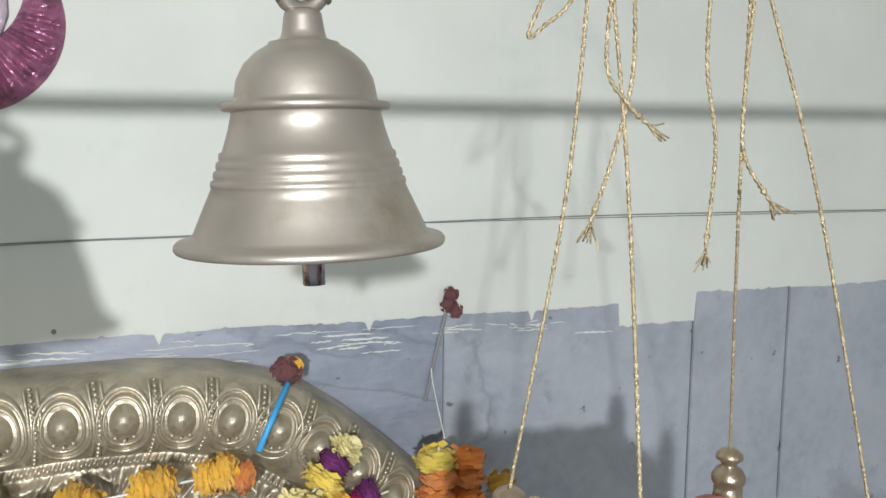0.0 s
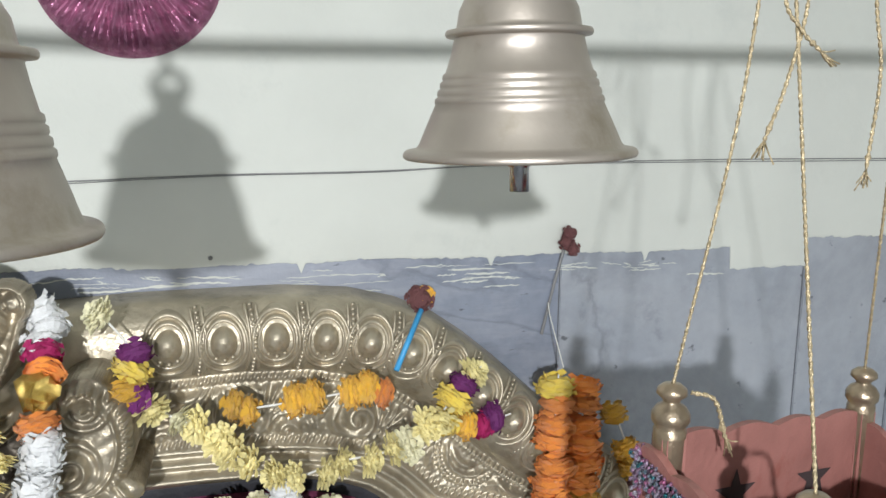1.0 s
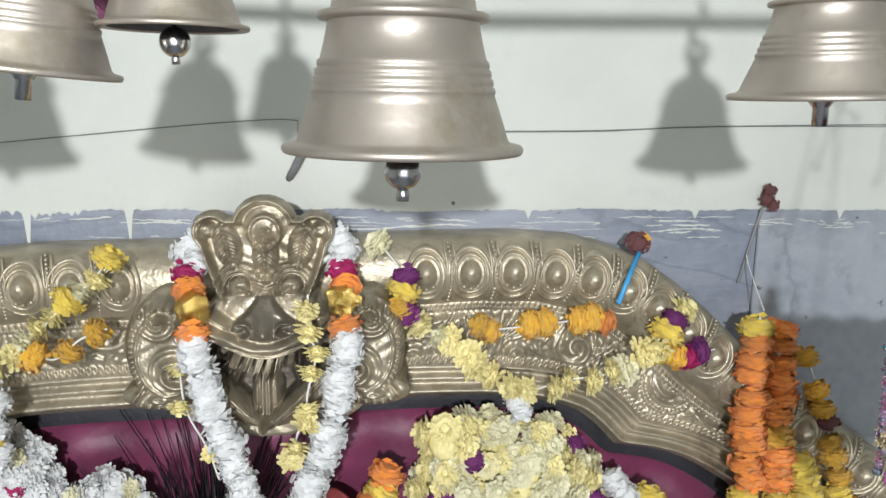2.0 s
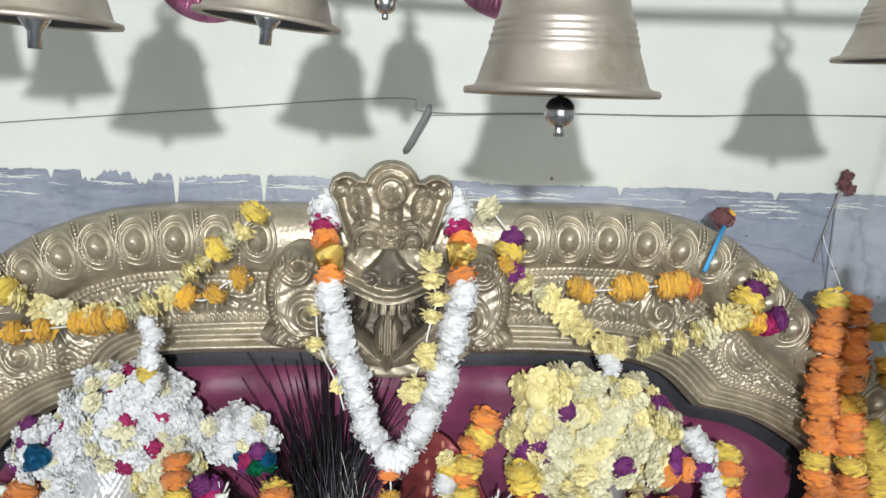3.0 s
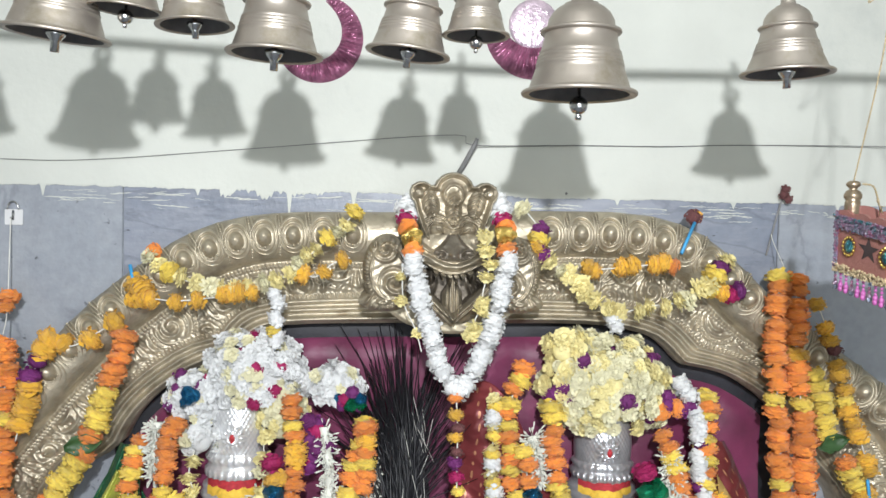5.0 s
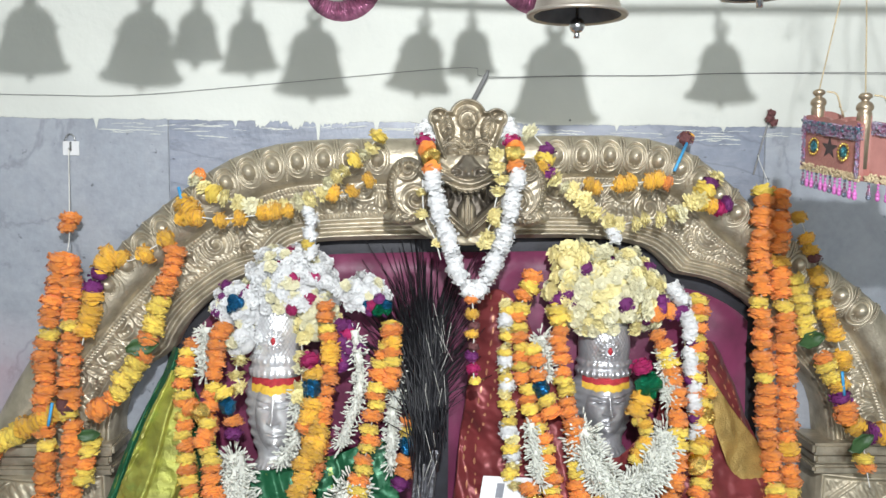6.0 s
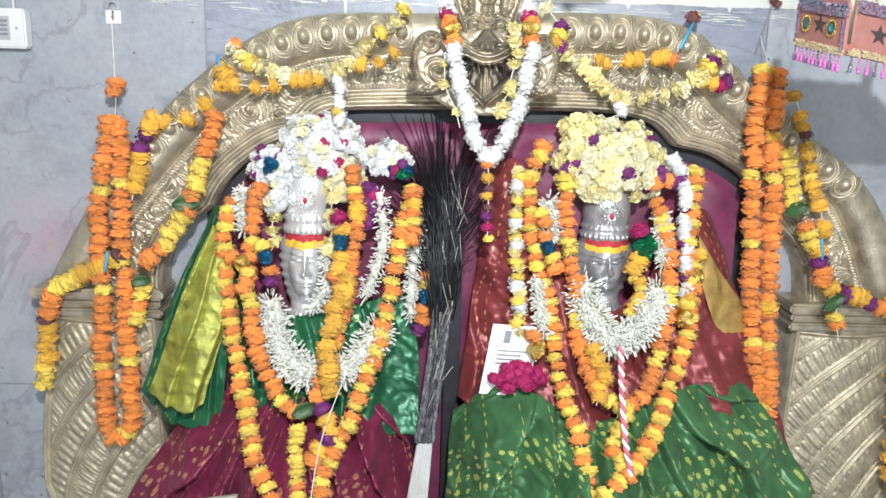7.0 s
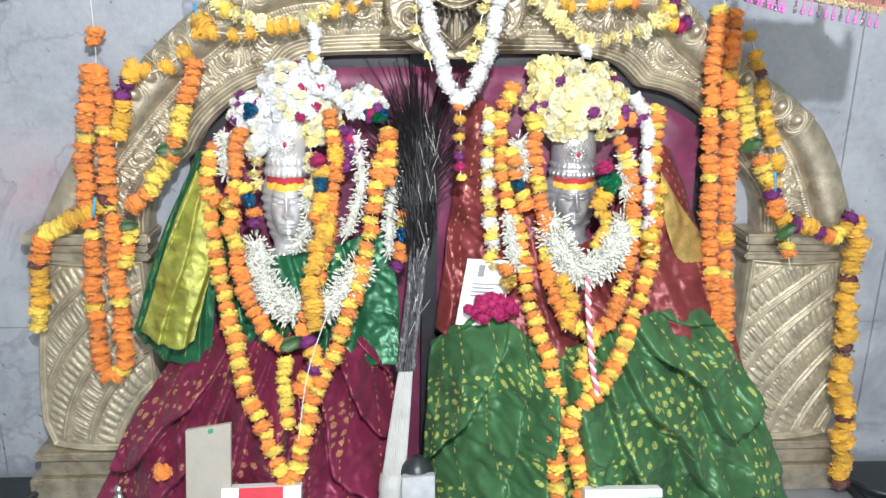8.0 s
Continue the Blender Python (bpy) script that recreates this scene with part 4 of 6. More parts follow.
def pillar(parent, side):
    n, m = 260, 140
    u, w = np.linspace(0, 1, n)[:, None], np.linspace(0, 1, m)[None]
    z = 0.735 + (1.222 - 0.735) * (1 - u) + 0 * w
    inner, outer = 0.712 - 0.01 * u, 0.942 + 0.055 * np.sin(np.clip(u, 0, 0.9) * 1.75) - 0.02 * np.clip(u - 0.85, 0, 1) / 0.15
    x = inner + (outer - inner) * w + 0.0 * u
    wx = side * x
    # curved leaf bands, like a fan spread from below the outer foot
    mx_, mz_ = (1.13 if side > 0 else -0.56), 0.66
    dx, dz = wx - mx_, (z - mz_) * 0.86
    rad, ang = np.hypot(dx, dz), np.arctan2(dz, dx)
    row, band = np.floor(rad / 0.064), (rad / 0.064) % 1.0
    h = 0.0085 * np.exp(-((band - 0.06) / 0.055) ** 2) + 0.0045 * np.exp(-((band - 0.20) / 0.035) ** 2)
    arc = ang * (row + 0.5) * 0.064 / (0.018 + 0.006 * (row % 2)) + 7.3 * np.sin(row * 2.1)
    cell = np.abs((arc + 0.25 * band) % 1.0 - 0.5) * 2
    leaf = np.clip(1 - (cell / 0.82) ** 2 - (np.clip(np.abs(band - 0.60) - 0.12, 0, 1) / 0.22) ** 2, 0, 1) ** 0.5
    h += 0.0042 * leaf ** 1.3 - 0.0026 * np.exp(-(cell / 0.16) ** 2) * (leaf > 0.05) * (row % 2) + 0.0020 * np.exp(-((cell - 0.95) / 0.06) ** 2) * (band > 0.25)
    h += 0.0006 * np.sin(wx * 420 + 3 * np.sin(z * 90)) * np.sin(z * 380)
    frame_ = np.minimum.reduce([w * (outer - inner) + 0 * u, (1 - w) * (outer - inner) + 0 * u, u * 0.48 + 0 * w, (1 - u) * 0.48 + 0 * w])
    h = h * np.clip((frame_ - 0.018) / 0.004, 0, 1) + 0.012 * np.exp(-((frame_ - 0.008) / 0.005) ** 2)
    y = -0.066 - h - 0.03 * np.sin(np.pi * w) + 0 * u
    G = np.stack([side * x + (0.005 if side > 0 else 0.0), y, z], -1)
    back = lambda c: np.stack([G[:, c, 0], np.full(n, -0.001), G[:, c, 2]], -1)[:, None]
    v, f = sheet(np.concatenate([back(0), G, back(-1)], 1))
    link("pillar", mesh("pillar", v, f), BRASS_MATT, parent, "brass pillar panel embossed with slanting leaf bands")
    steps = [("capital", (0.690, 0.975, 1.262, 1.286, 0.105)), ("capital", (0.700, 0.960, 1.240, 1.262, 0.094)), ("capital", (0.694, 0.968, 1.222, 1.240, 0.100)),
             ("plinth", (0.690, 1.010, 0.716, 0.738, 0.115)), ("plinth", (0.696, 1.000, 0.672, 0.716, 0.105)), ("plinth", (0.684, 1.025, 0.600, 0.672, 0.122))]
    for nm, (a, b, c, d_, t) in steps:
        part(nm, slab((min(side * a, side * b), -t, c), (max(side * a, side * b), -0.001, d_ - 0.0005), 0.005), BRASS, parent, smooth=False)


def throne():
    ob = thing("throne", (0, 0, 0.60), "tall embossed brass throne arch with lion mask, against the wall", "throne")
    ob.location = (0, 0, 0)
    arch(ob)
    lion_mask(ob)
    pillar(ob, -1)
    pillar(ob, 1)
    # black backing with a purple satin panel inside the arch
    t = np.linspace(0, 1, 60)
    top = np.vstack([even(IN_L, 80), even(IN_R, 80)])
    top = top[(np.abs(top[:, 0]) < 0.615) & (top[:, 1] > 1.44)]
    for nm, inset, y, mat in (("backing", 0.0, -0.012, BLACK), ("satin_panel", 0.030, -0.020, PURPLE)):
        xs = np.linspace(top[:, 0].min() + inset, top[:, 0].max() - inset, 120)
        zs = np.interp(xs, top[:, 0], top[:, 1]) - (inset * 1.0 if inset else -0.02)
        rows = [np.stack([xs, np.full(120, y) + 0.004 * np.sin(xs * 55 + k * 0.7) * (inset > 0), zs * (1 - k / 24) + 0.62 * k / 24], 1) for k in range(25)]
        rows = [np.stack([xs, np.full(120, -0.001), rows[0][:, 2]], 1)] + rows
        v, f = sheet(rows)
        link(nm, mesh(nm, v, f), mat, ob)
    # added black strip that paints in the dark gap between the two figures
    part("gap_strip", slab((-0.075, -0.10, 0.60), (-0.040, -0.021, 1.40), 0.004), BLACK, ob, "black strip standing in for the dark gap between the figures")
    return ob


throne()


# ---- the two silver-faced figures: one plain shape each ----
def figure(cx, chin, brow, tone, tall, label):
    n = 220
    H = brow - chin
    prof = [(0.17, 0.62), (0.17, 0.80), (0.13, 1.00), (0.085, chin - 0.12), (0.056, chin - 0.062), (0.046, chin - 0.050), (0.049, chin - 0.042), (0.045, chin - 0.036), (0.041, chin - 0.030), (0.040, chin - 0.014)]
    for k in np.linspace(0, 1, 110):
        prof.append((0.040 + 0.013 * math.sin(min(1, k * 1.5) * math.pi / 2), chin - 0.004 + k * (H + 0.012)))
    z1 = brow + 0.010
    prof += [(0.056, z1), (0.057, z1 + 0.008 * tall), (0.052, z1 + 0.011 * tall), (0.051, z1 + 0.016 * tall), (0.056, z1 + 0.022 * tall), (0.052, z1 + 0.026 * tall)]
    prof += [(0.050 - 0.006 * k + 0.004 * math.sin(k * 3.1), z1 + (0.028 + 0.070 * k) * tall) for k in np.linspace(0, 1, 90)]
    prof += [(0.020, z1 + 0.104 * tall), (0.002, z1 + 0.108 * tall)]
    prof = np.array(prof)
    a = np.linspace(0, 2 * np.pi, n, endpoint=False) - np.pi / 2
    r, z = prof[:, :1], prof[:, 1:]
    x, y = r * np.cos(a), r * np.sin(a) * np.where(z < 1.05, 0.75, 0.92)
    k = (z - chin) / H
    front = np.clip(-np.sin(a), 0, 1)
    x = x * (1 + 0.20 * np.abs(np.cos(a)) ** 8 * np.clip(np.minimum(k + 0.15, 1.0 - k) / 0.12, 0, 1) * (1 + 0.25 * np.cos(k * 40)))
    ga = lambda cx_, ck, sx, sk: np.exp(-(((np.abs(x) - cx_) / sx) ** 2 + ((k - ck) / sk) ** 2)) * front
    d = 0.016 * ga(0, 0.46, 0.006, 0.06) + 0.008 * ga(0, 0.60, 0.004, 0.14) + 0.006 * ga(0.008, 0.43, 0.004, 0.03)
    d += -0.007 * ga(0.019, 0.64, 0.011, 0.06) + 0.006 * ga(0.019, 0.645, 0.008, 0.030) + 0.004 * ga(0.020, 0.75, 0.015, 0.025)
    d += 0.006 * ga(0, 0.27, 0.011, 0.030) - 0.004 * ga(0, 0.245, 0.012, 0.010) + 0.006 * ga(0, 0.09, 0.010, 0.06) + 0.004 * ga(0.026, 0.35, 0.012, 0.14)
    d += 0.005 * ga(0.020, 0.655, 0.009, 0.022) - 0.004 * ga(0.020, 0.605, 0.010, 0.012) - 0.0035 * ga(0.020, 0.70, 0.011, 0.010) + 0.003 * ga(0, 0.215, 0.009, 0.020) - 0.010 * ga(0, -0.14, 0.030, 0.09)
    d = d * 1.6 + 0.012 * np.clip(1 - (x / 0.040) ** 2 - ((k - 0.48) / 0.56) ** 2, 0, 1) ** 0.5 * front
    crown = (z > z1 + 0.026 * tall)
    jz = z1 + 0.050 * tall
    rr = np.hypot(x, z - jz)
    d += crown * front * (0.006 * np.exp(-(rr / 0.020) ** 4) + 0.0034 * (0.35 + 0.65 * np.cos(np.arctan2(z - jz, x) * 12)) * np.exp(-((rr - 0.0165) / 0.0032) ** 2) + 0.0024 * np.exp(-((rr - 0.0095) / 0.0016) ** 2) + 0.004 * np.exp(-((x / 0.004) ** 2 + ((z - jz) / 0.007) ** 2)))
    d += crown * 0.0005 * np.cos(a * 40) * np.cos((z - z1) * 520) * (rr > 0.021)
    pearls = 0.5 + 0.5 * np.cos(a * 26)
    d += (np.abs(z - z1 - 0.004) < 0.005) * 0.004 * pearls + (np.abs(z - z1 - 0.022 * tall) < 0.004) * 0.003 * pearls + (np.abs(z - chin + 0.042) < 0.005) * 0.004 * pearls
    G = np.stack([cx + x, -0.070 + y - d, z + 0 * x], -1)
    v, f = sheet(G, wrap=True)
    me = mesh("deity_statue", v, f)
    ob = link("deity_statue", me, [SILVER_DULL if tone else SILVER, KUMKUM, TURMERIC], None)
    cen = v[f].mean(1)
    kk = (cen[:, 2] - chin) / H
    kk += 0.010 * np.sin(cen[:, 0] * 160) + 0.008 * np.sin(cen[:, 0] * 410 + 1)
    on = (cen[:, 1] < -0.085) & (np.abs(cen[:, 0] - cx) < 0.047)
    idx = np.zeros(len(f), int)
    idx[on & (kk > 0.84) & (kk < 0.96)] = 2
    idx[on & (kk >= 0.96) & (kk < 1.07)] = 1
    idx[(np.hypot((cen[:, 0] - cx) / 0.0042, (cen[:, 2] - z1 - 0.050 * tall) / 0.0075) < 1) & (cen[:, 1] < -0.10)] = 1
    me.polygons.foreach_set("material_index", idx)
    return tagged(ob, label, "statue")


figure(-0.377, 1.280, 1.412, 0, 1.45, "seated deity figure with polished silver face and tall silver crown")
figure(0.270, 1.308, 1.414, 1, 1.05, "seated deity figure with dull silver face and jewelled silver crown")

# ---- clothing ----
drape("green_shawl", [[(-0.534, -0.090, 1.395), (-0.538, -0.130, 1.208), (-0.534, -0.190, 0.986)], [(-0.453, -0.130, 1.261), (-0.452, -0.170, 1.168), (-0.448, -0.240, 1.009)], [(-0.315, -0.130, 1.261), (-0.314, -0.170, 1.168), (-0.313, -0.240, 1.007)], [(-0.150, -0.090, 1.303), (-0.131, -0.130, 1.152), (-0.131, -0.180, 1.004)]],
      SILK_LEAF, "plain green silk shawl round the silver-faced figure", folds=6, deep=0.012, rumple=0.014, seed=2)
drape("saree_end", [[(-0.574, -0.080, 1.475), (-0.665, -0.130, 1.262), (-0.723, -0.170, 1.082)], [(-0.557, -0.090, 1.471), (-0.602, -0.160, 1.258), (-0.638, -0.210, 1.024)], [(-0.538, -0.090, 1.433), (-0.532, -0.150, 1.241), (-0.550, -0.210, 1.016)]],
      SILK_LEAF, "green silk saree end hanging in stiff pleats", folds=3, deep=0.010, rumple=0.008, seed=3)
drape("gold_border_panel", [[(-0.571, -0.105, 1.436), (-0.629, -0.165, 1.285), (-0.692, -0.205, 1.097)], [(-0.555, -0.115, 1.425), (-0.577, -0.190, 1.280), (-0.618, -0.235, 1.073)], [(-0.545, -0.115, 1.400), (-0.536, -0.180, 1.264), (-0.575, -0.225, 1.084)]],
      ZARI, "wide gold woven border of a green saree", folds=2, deep=0.012, rumple=0.016, seed=4, lines=(0.06, 0.94), thread=THREAD_GOLD)
drape("maroon_saree", [[(-0.608, -0.170, 1.061), (-0.706, -0.260, 0.926), (-0.829, -0.300, 0.662)], [(-0.511, -0.210, 1.091), (-0.568, -0.320, 0.957), (-0.643, -0.380, 0.709)], [(-0.372, -0.230, 1.098), (-0.361, -0.360, 0.962), (-0.360, -0.440, 0.745)], [(-0.251, -0.210, 1.088), (-0.211, -0.320, 0.937), (-0.187, -0.380, 0.696)], [(-0.163, -0.150, 1.076), (-0.125, -0.240, 0.892), (-0.109, -0.280, 0.620)]],
      SILK_MAROON, "maroon silk saree with small gold motifs, spread over the seat", folds=8, deep=0.036, rumple=0.036, seed=5, apex=(-0.354, -0.250, 1.197), lines=(0.08, 0.2, 0.31, 0.42, 0.56, 0.66, 0.76, 0.88, 0.95), thread=THREAD_COPPER)
drape("wine_shawl", [[(0.018, -0.060, 1.584), (-0.014, -0.100, 1.306), (-0.048, -0.150, 1.082)], [(0.089, -0.090, 1.564), (0.074, -0.130, 1.314), (0.029, -0.200, 1.054)], [(0.268, -0.140, 1.277), (0.267, -0.180, 1.168), (0.243, -0.250, 1.005)], [(0.442, -0.090, 1.477), (0.489, -0.130, 1.274), (0.540, -0.210, 1.025)], [(0.491, -0.060, 1.485), (0.592, -0.090, 1.262), (0.701, -0.140, 0.946)]],
      SILK_WINE, "wine-red shot silk shawl with gold border", folds=5, deep=0.018, rumple=0.020, seed=6, lines=(0.04, 0.07, 0.93, 0.96), thread=THREAD_COPPER)
drape("gold_shawl_edge", [[(0.457, -0.125, 1.443), (0.468, -0.142, 1.340)], [(0.511, -0.128, 1.364), (0.505, -0.150, 1.250)], [(0.590, -0.116, 1.268), (0.575, -0.140, 1.190)]],
      ZARI_RUST, "gold woven edge of a wine-red shawl", folds=2, deep=0.005, rumple=0.005, seed=9, n=40)
drape("green_saree", [[(-0.057, -0.170, 1.041), (-0.069, -0.250, 0.896), (-0.079, -0.290, 0.627)], [(0.050, -0.230, 1.128), (0.045, -0.330, 0.939), (0.035, -0.380, 0.690)], [(0.237, -0.260, 1.065), (0.222, -0.370, 0.931), (0.208, -0.440, 0.729)], [(0.409, -0.260, 1.130), (0.445, -0.360, 0.949), (0.478, -0.410, 0.700)], [(0.565, -0.190, 1.143), (0.720, -0.250, 0.905), (0.834, -0.300, 0.609)]],
      SILK_GREEN, "dark green silk saree with gold motifs, spread over the seat", folds=8, deep=0.042, rumple=0.044, seed=7, apex=(0.225, -0.250, 1.297), lines=(0.05, 0.13, 0.22, 0.33, 0.55, 0.66, 0.77, 0.86, 0.93), thread=THREAD_GOLD)

# ---- garlands on the figures ----
garland([(-0.532, -0.110, 1.499), (-0.544, -0.140, 1.406), (-0.534, -0.170, 1.312), (-0.513, -0.210, 1.209), (-0.483, -0.270, 1.116), (-0.446, -0.350, 1.023), (-0.397, -0.400, 0.939), (-0.354, -0.440, 0.852), (-0.331, -0.420, 0.918), (-0.309, -0.380, 0.998), (-0.263, -0.300, 1.101), (-0.217, -0.220, 1.211), (-0.193, -0.180, 1.315), (-0.177, -0.150, 1.409), (-0.152, -0.110, 1.524)],
        "oy", "long garland of alternating orange and yellow marigolds round the neck", 0.91)
garland([(-0.470, -0.130, 1.534), (-0.482, -0.155, 1.434), (-0.487, -0.180, 1.340), (-0.470, -0.220, 1.238), (-0.444, -0.250, 1.172), (-0.401, -0.280, 1.113), (-0.363, -0.290, 1.082)],
        "ooooooyooooyyyoooo", "orange marigold garland with yellow flowers, hung on the breast", 0.88)
garland([(-0.334, -0.290, 1.110), (-0.319, -0.270, 1.179), (-0.291, -0.230, 1.279), (-0.276, -0.190, 1.368), (-0.268, -0.160, 1.461), (-0.273, -0.130, 1.565)],
        "oooooddoyooooyo", "orange marigold garland with deep yellow flowers, hung on the breast", 0.88)
garland([(-0.275, -0.210, 1.361), (-0.303, -0.255, 1.287), (-0.314, -0.285, 1.210), (-0.303, -0.300, 1.146)], "d", "short thick deep yellow marigold garland", 1.02)
garland([(-0.367, -0.300, 1.073), (-0.368, -0.340, 1.017), (-0.355, -0.380, 0.957)], "yyyyyyyyo", "short string of small yellow marigolds", 0.8, 0.85)
garland([(-0.326, -0.310, 1.119), (-0.302, -0.330, 1.076), (-0.319, -0.345, 1.051), (-0.342, -0.360, 1.014)], "mddmdo", "short string of deep yellow and violet flowers", 0.95)
garland([(-0.117, -0.130, 1.351), (-0.118, -0.140, 1.317), (-0.127, -0.150, 1.254), (-0.137, -0.155, 1.229)], "oyboom", "short string of marigolds with a blue foil ball", 0.95)
garland([(-0.459, -0.180, 1.415), (-0.443, -0.190, 1.365), (-0.442, -0.195, 1.332)], "ybom", "short string of marigolds with a blue foil ball", 0.88)
garland([(-0.305, -0.170, 1.475), (-0.293, -0.190, 1.418), (-0.306, -0.210, 1.336)], "pdbddoy", "short string of mixed flowers with a blue foil ball", 0.95)
garland([(-0.530, -0.170, 1.388), (-0.486, -0.190, 1.362), (-0.498, -0.200, 1.321)], "ogyoo", "short string of marigolds with gold foil", 0.9)
garland([(-0.433, -0.150, 1.482), (-0.440, -0.155, 1.447), (-0.429, -0.160, 1.411)], "ccc", "short string of pale yellow chrysanthemums", 0.9, name="chrysanthemum_garland")
garland([(-0.320, -0.150, 1.520), (-0.317, -0.160, 1.448), (-0.323, -0.170, 1.382)], "cckcc", "short string of pale chrysanthemums", 0.9, name="chrysanthemum_garland")
garland([(-0.154, -0.130, 1.530), (-0.149, -0.140, 1.457), (-0.164, -0.150, 1.403)], "odoyo", "short string of orange marigolds", 0.95)
buds([(-0.506, -0.110, 1.518), (-0.504, -0.125, 1.428)], 0.022, "short thick string of white tuberose buds", 200, 0.024)
buds([(-0.447, -0.160, 1.284), (-0.423, -0.200, 1.199), (-0.355, -0.235, 1.159), (-0.272, -0.225, 1.174), (-0.212, -0.180, 1.237)], 0.050, "thick collar of white tuberose buds round the neck", 1300, 0.030)
buds([(-0.137, -0.110, 1.439), (-0.150, -0.130, 1.340), (-0.150, -0.150, 1.254)], 0.02, "thin string of white tuberose buds", 170, 0.024)
buds([(-0.223, -0.120, 1.516), (-0.212, -0.135, 1.406), (-0.249, -0.170, 1.299)], 0.02, "thin string of white tuberose buds", 200, 0.024)
buds([(-0.327, -0.150, 1.409), (-0.328, -0.170, 1.325), (-0.358, -0.185, 1.278)], 0.018, "thin string of white tuberose buds", 150, 0.024)
heap("white_flower_heap", (-0.350, -0.075, 1.592), (0.080, 0.055, 0.078), "aaaaaaaaawakkap", "heap of white flowers on the silver crown", 140, 0.66, low=-0.45)
heap("white_flower_cluster", (-0.447, -0.085, 1.552), (0.050, 0.04, 0.050), "aaaakam", "cluster of white flowers beside the crown", 54, 0.60)
heap("white_flower_cluster", (-0.436, -0.105, 1.492), (0.030, 0.025, 0.036), "aaak", "cluster of white flowers beside the crown", 24, 0.60)
heap("chrysanthemum_cluster", (-0.300, -0.090, 1.530), (0.038, 0.035, 0.058), "kkakca", "cluster of cream chrysanthemums beside the crown", 44, 0.60)
heap("white_flower_cluster", (-0.212, -0.080, 1.578), (0.046, 0.035, 0.034), "aaawak", "cluster of white flowers beside the crown", 40, 0.60)
heap("foil_ornament", (-0.439, -0.135, 1.570), (0.015, 0.012, 0.015), "b", "crumpled blue foil flower on the crown", 5, 0.5)
heap("foil_ornament", (-0.180, -0.115, 1.562), (0.020, 0.012, 0.028), "bGmp", "crumpled bright foil flowers beside the crown", 10, 0.5)
heap("violet_flower_cluster", (-0.246, -0.110, 1.476), (0.035, 0.02, 0.05), "mmmp", "cluster of dark violet flowers", 14, 0.7)

garland([(0.119, -0.110, 1.628), (0.092, -0.120, 1.543), (0.099, -0.140, 1.446), (0.118, -0.165, 1.362), (0.143, -0.190, 1.279), (0.150, -0.215, 1.195), (0.171, -0.260, 1.119), (0.197, -0.310, 1.048), (0.207, -0.360, 0.979), (0.197, -0.400, 0.908), (0.200, -0.430, 0.792)],
        "oy", "long garland of alternating orange and yellow marigolds", 0.91)
garland([(0.448, -0.100, 1.587), (0.442, -0.120, 1.495), (0.435, -0.145, 1.397), (0.434, -0.170, 1.299), (0.432, -0.190, 1.225), (0.389, -0.240, 1.136), (0.340, -0.310, 1.059), (0.293, -0.355, 1.015), (0.230, -0.390, 0.962), (0.242, -0.400, 0.894), (0.259, -0.420, 0.797)],
        "yo", "long garland of alternating yellow and orange marigolds", 0.91)
garland([(0.162, -0.130, 1.569), (0.172, -0.155, 1.449), (0.193, -0.180, 1.328), (0.198, -0.200, 1.242), (0.216, -0.235, 1.175), (0.251, -0.265, 1.127), (0.293, -0.275, 1.108), (0.339, -0.255, 1.149), (0.378, -0.210, 1.245), (0.389, -0.180, 1.341), (0.391, -0.155, 1.425), (0.356, -0.130, 1.521)],
        "yyoooooyyooooooyyooooooooyyyooooo", "thick orange marigold garland round the neck", 0.90)
garland([(0.287, -0.300, 1.108), (0.261, -0.325, 1.054), (0.276, -0.350, 1.013)], "yyyyo", "short string of yellow marigolds", 0.8)
garland([(0.219, -0.235, 1.228), (0.244, -0.250, 1.181), (0.230, -0.280, 1.114)], "dddd", "short string of deep yellow marigolds", 0.9)
garland([(0.070, -0.120, 1.579), (0.064, -0.140, 1.446), (0.072, -0.170, 1.325), (0.077, -0.200, 1.230)], "cywcycyw", "string of pale yellow and white flowers", 0.8, 0.8, name="chrysanthemum_garland")
garland([(0.114, -0.155, 1.493), (0.128, -0.170, 1.415), (0.152, -0.185, 1.374)], "yoob", "short string of marigolds with a blue foil ball", 0.95)
garland([(0.323, -0.150, 1.462), (0.334, -0.160, 1.419), (0.313, -0.170, 1.371)], "pGdd", "short string of flowers with a green foil ball", 1.05)
garland([(0.453, -0.140, 1.409), (0.444, -0.170, 1.325), (0.415, -0.195, 1.280)], "dygo", "short string of marigolds with gold foil", 0.9)
garland([(0.314, -0.165, 1.363), (0.332, -0.180, 1.328), (0.302, -0.190, 1.278)], "ydyd", "short string of small yellow flowers", 0.7)
garland([(0.104, -0.210, 1.246), (0.110, -0.230, 1.187)], "og", "short string of marigolds with gold foil", 0.95)
buds([(0.208, -0.165, 1.337), (0.222, -0.195, 1.280), (0.272, -0.220, 1.236), (0.338, -0.200, 1.268), (0.373, -0.170, 1.338)], 0.050, "thick collar of white tuberose buds round the neck", 1200, 0.028)
buds([(0.133, -0.130, 1.507), (0.142, -0.150, 1.436)], 0.026, "short thick string of white tuberose buds", 220, 0.024)
buds([(0.372, -0.130, 1.484), (0.378, -0.160, 1.388)], 0.02, "string of white tuberose buds", 200, 0.024)
buds([(0.110, -0.180, 1.353), (0.125, -0.210, 1.246)], 0.018, "thin string of white tuberose buds", 150, 0.024)
garland([(0.395, -0.100, 1.605), (0.428, -0.115, 1.520), (0.424, -0.140, 1.435), (0.433, -0.165, 1.324)], "wwwmw", "string of white flowers with violet ones", 0.75)
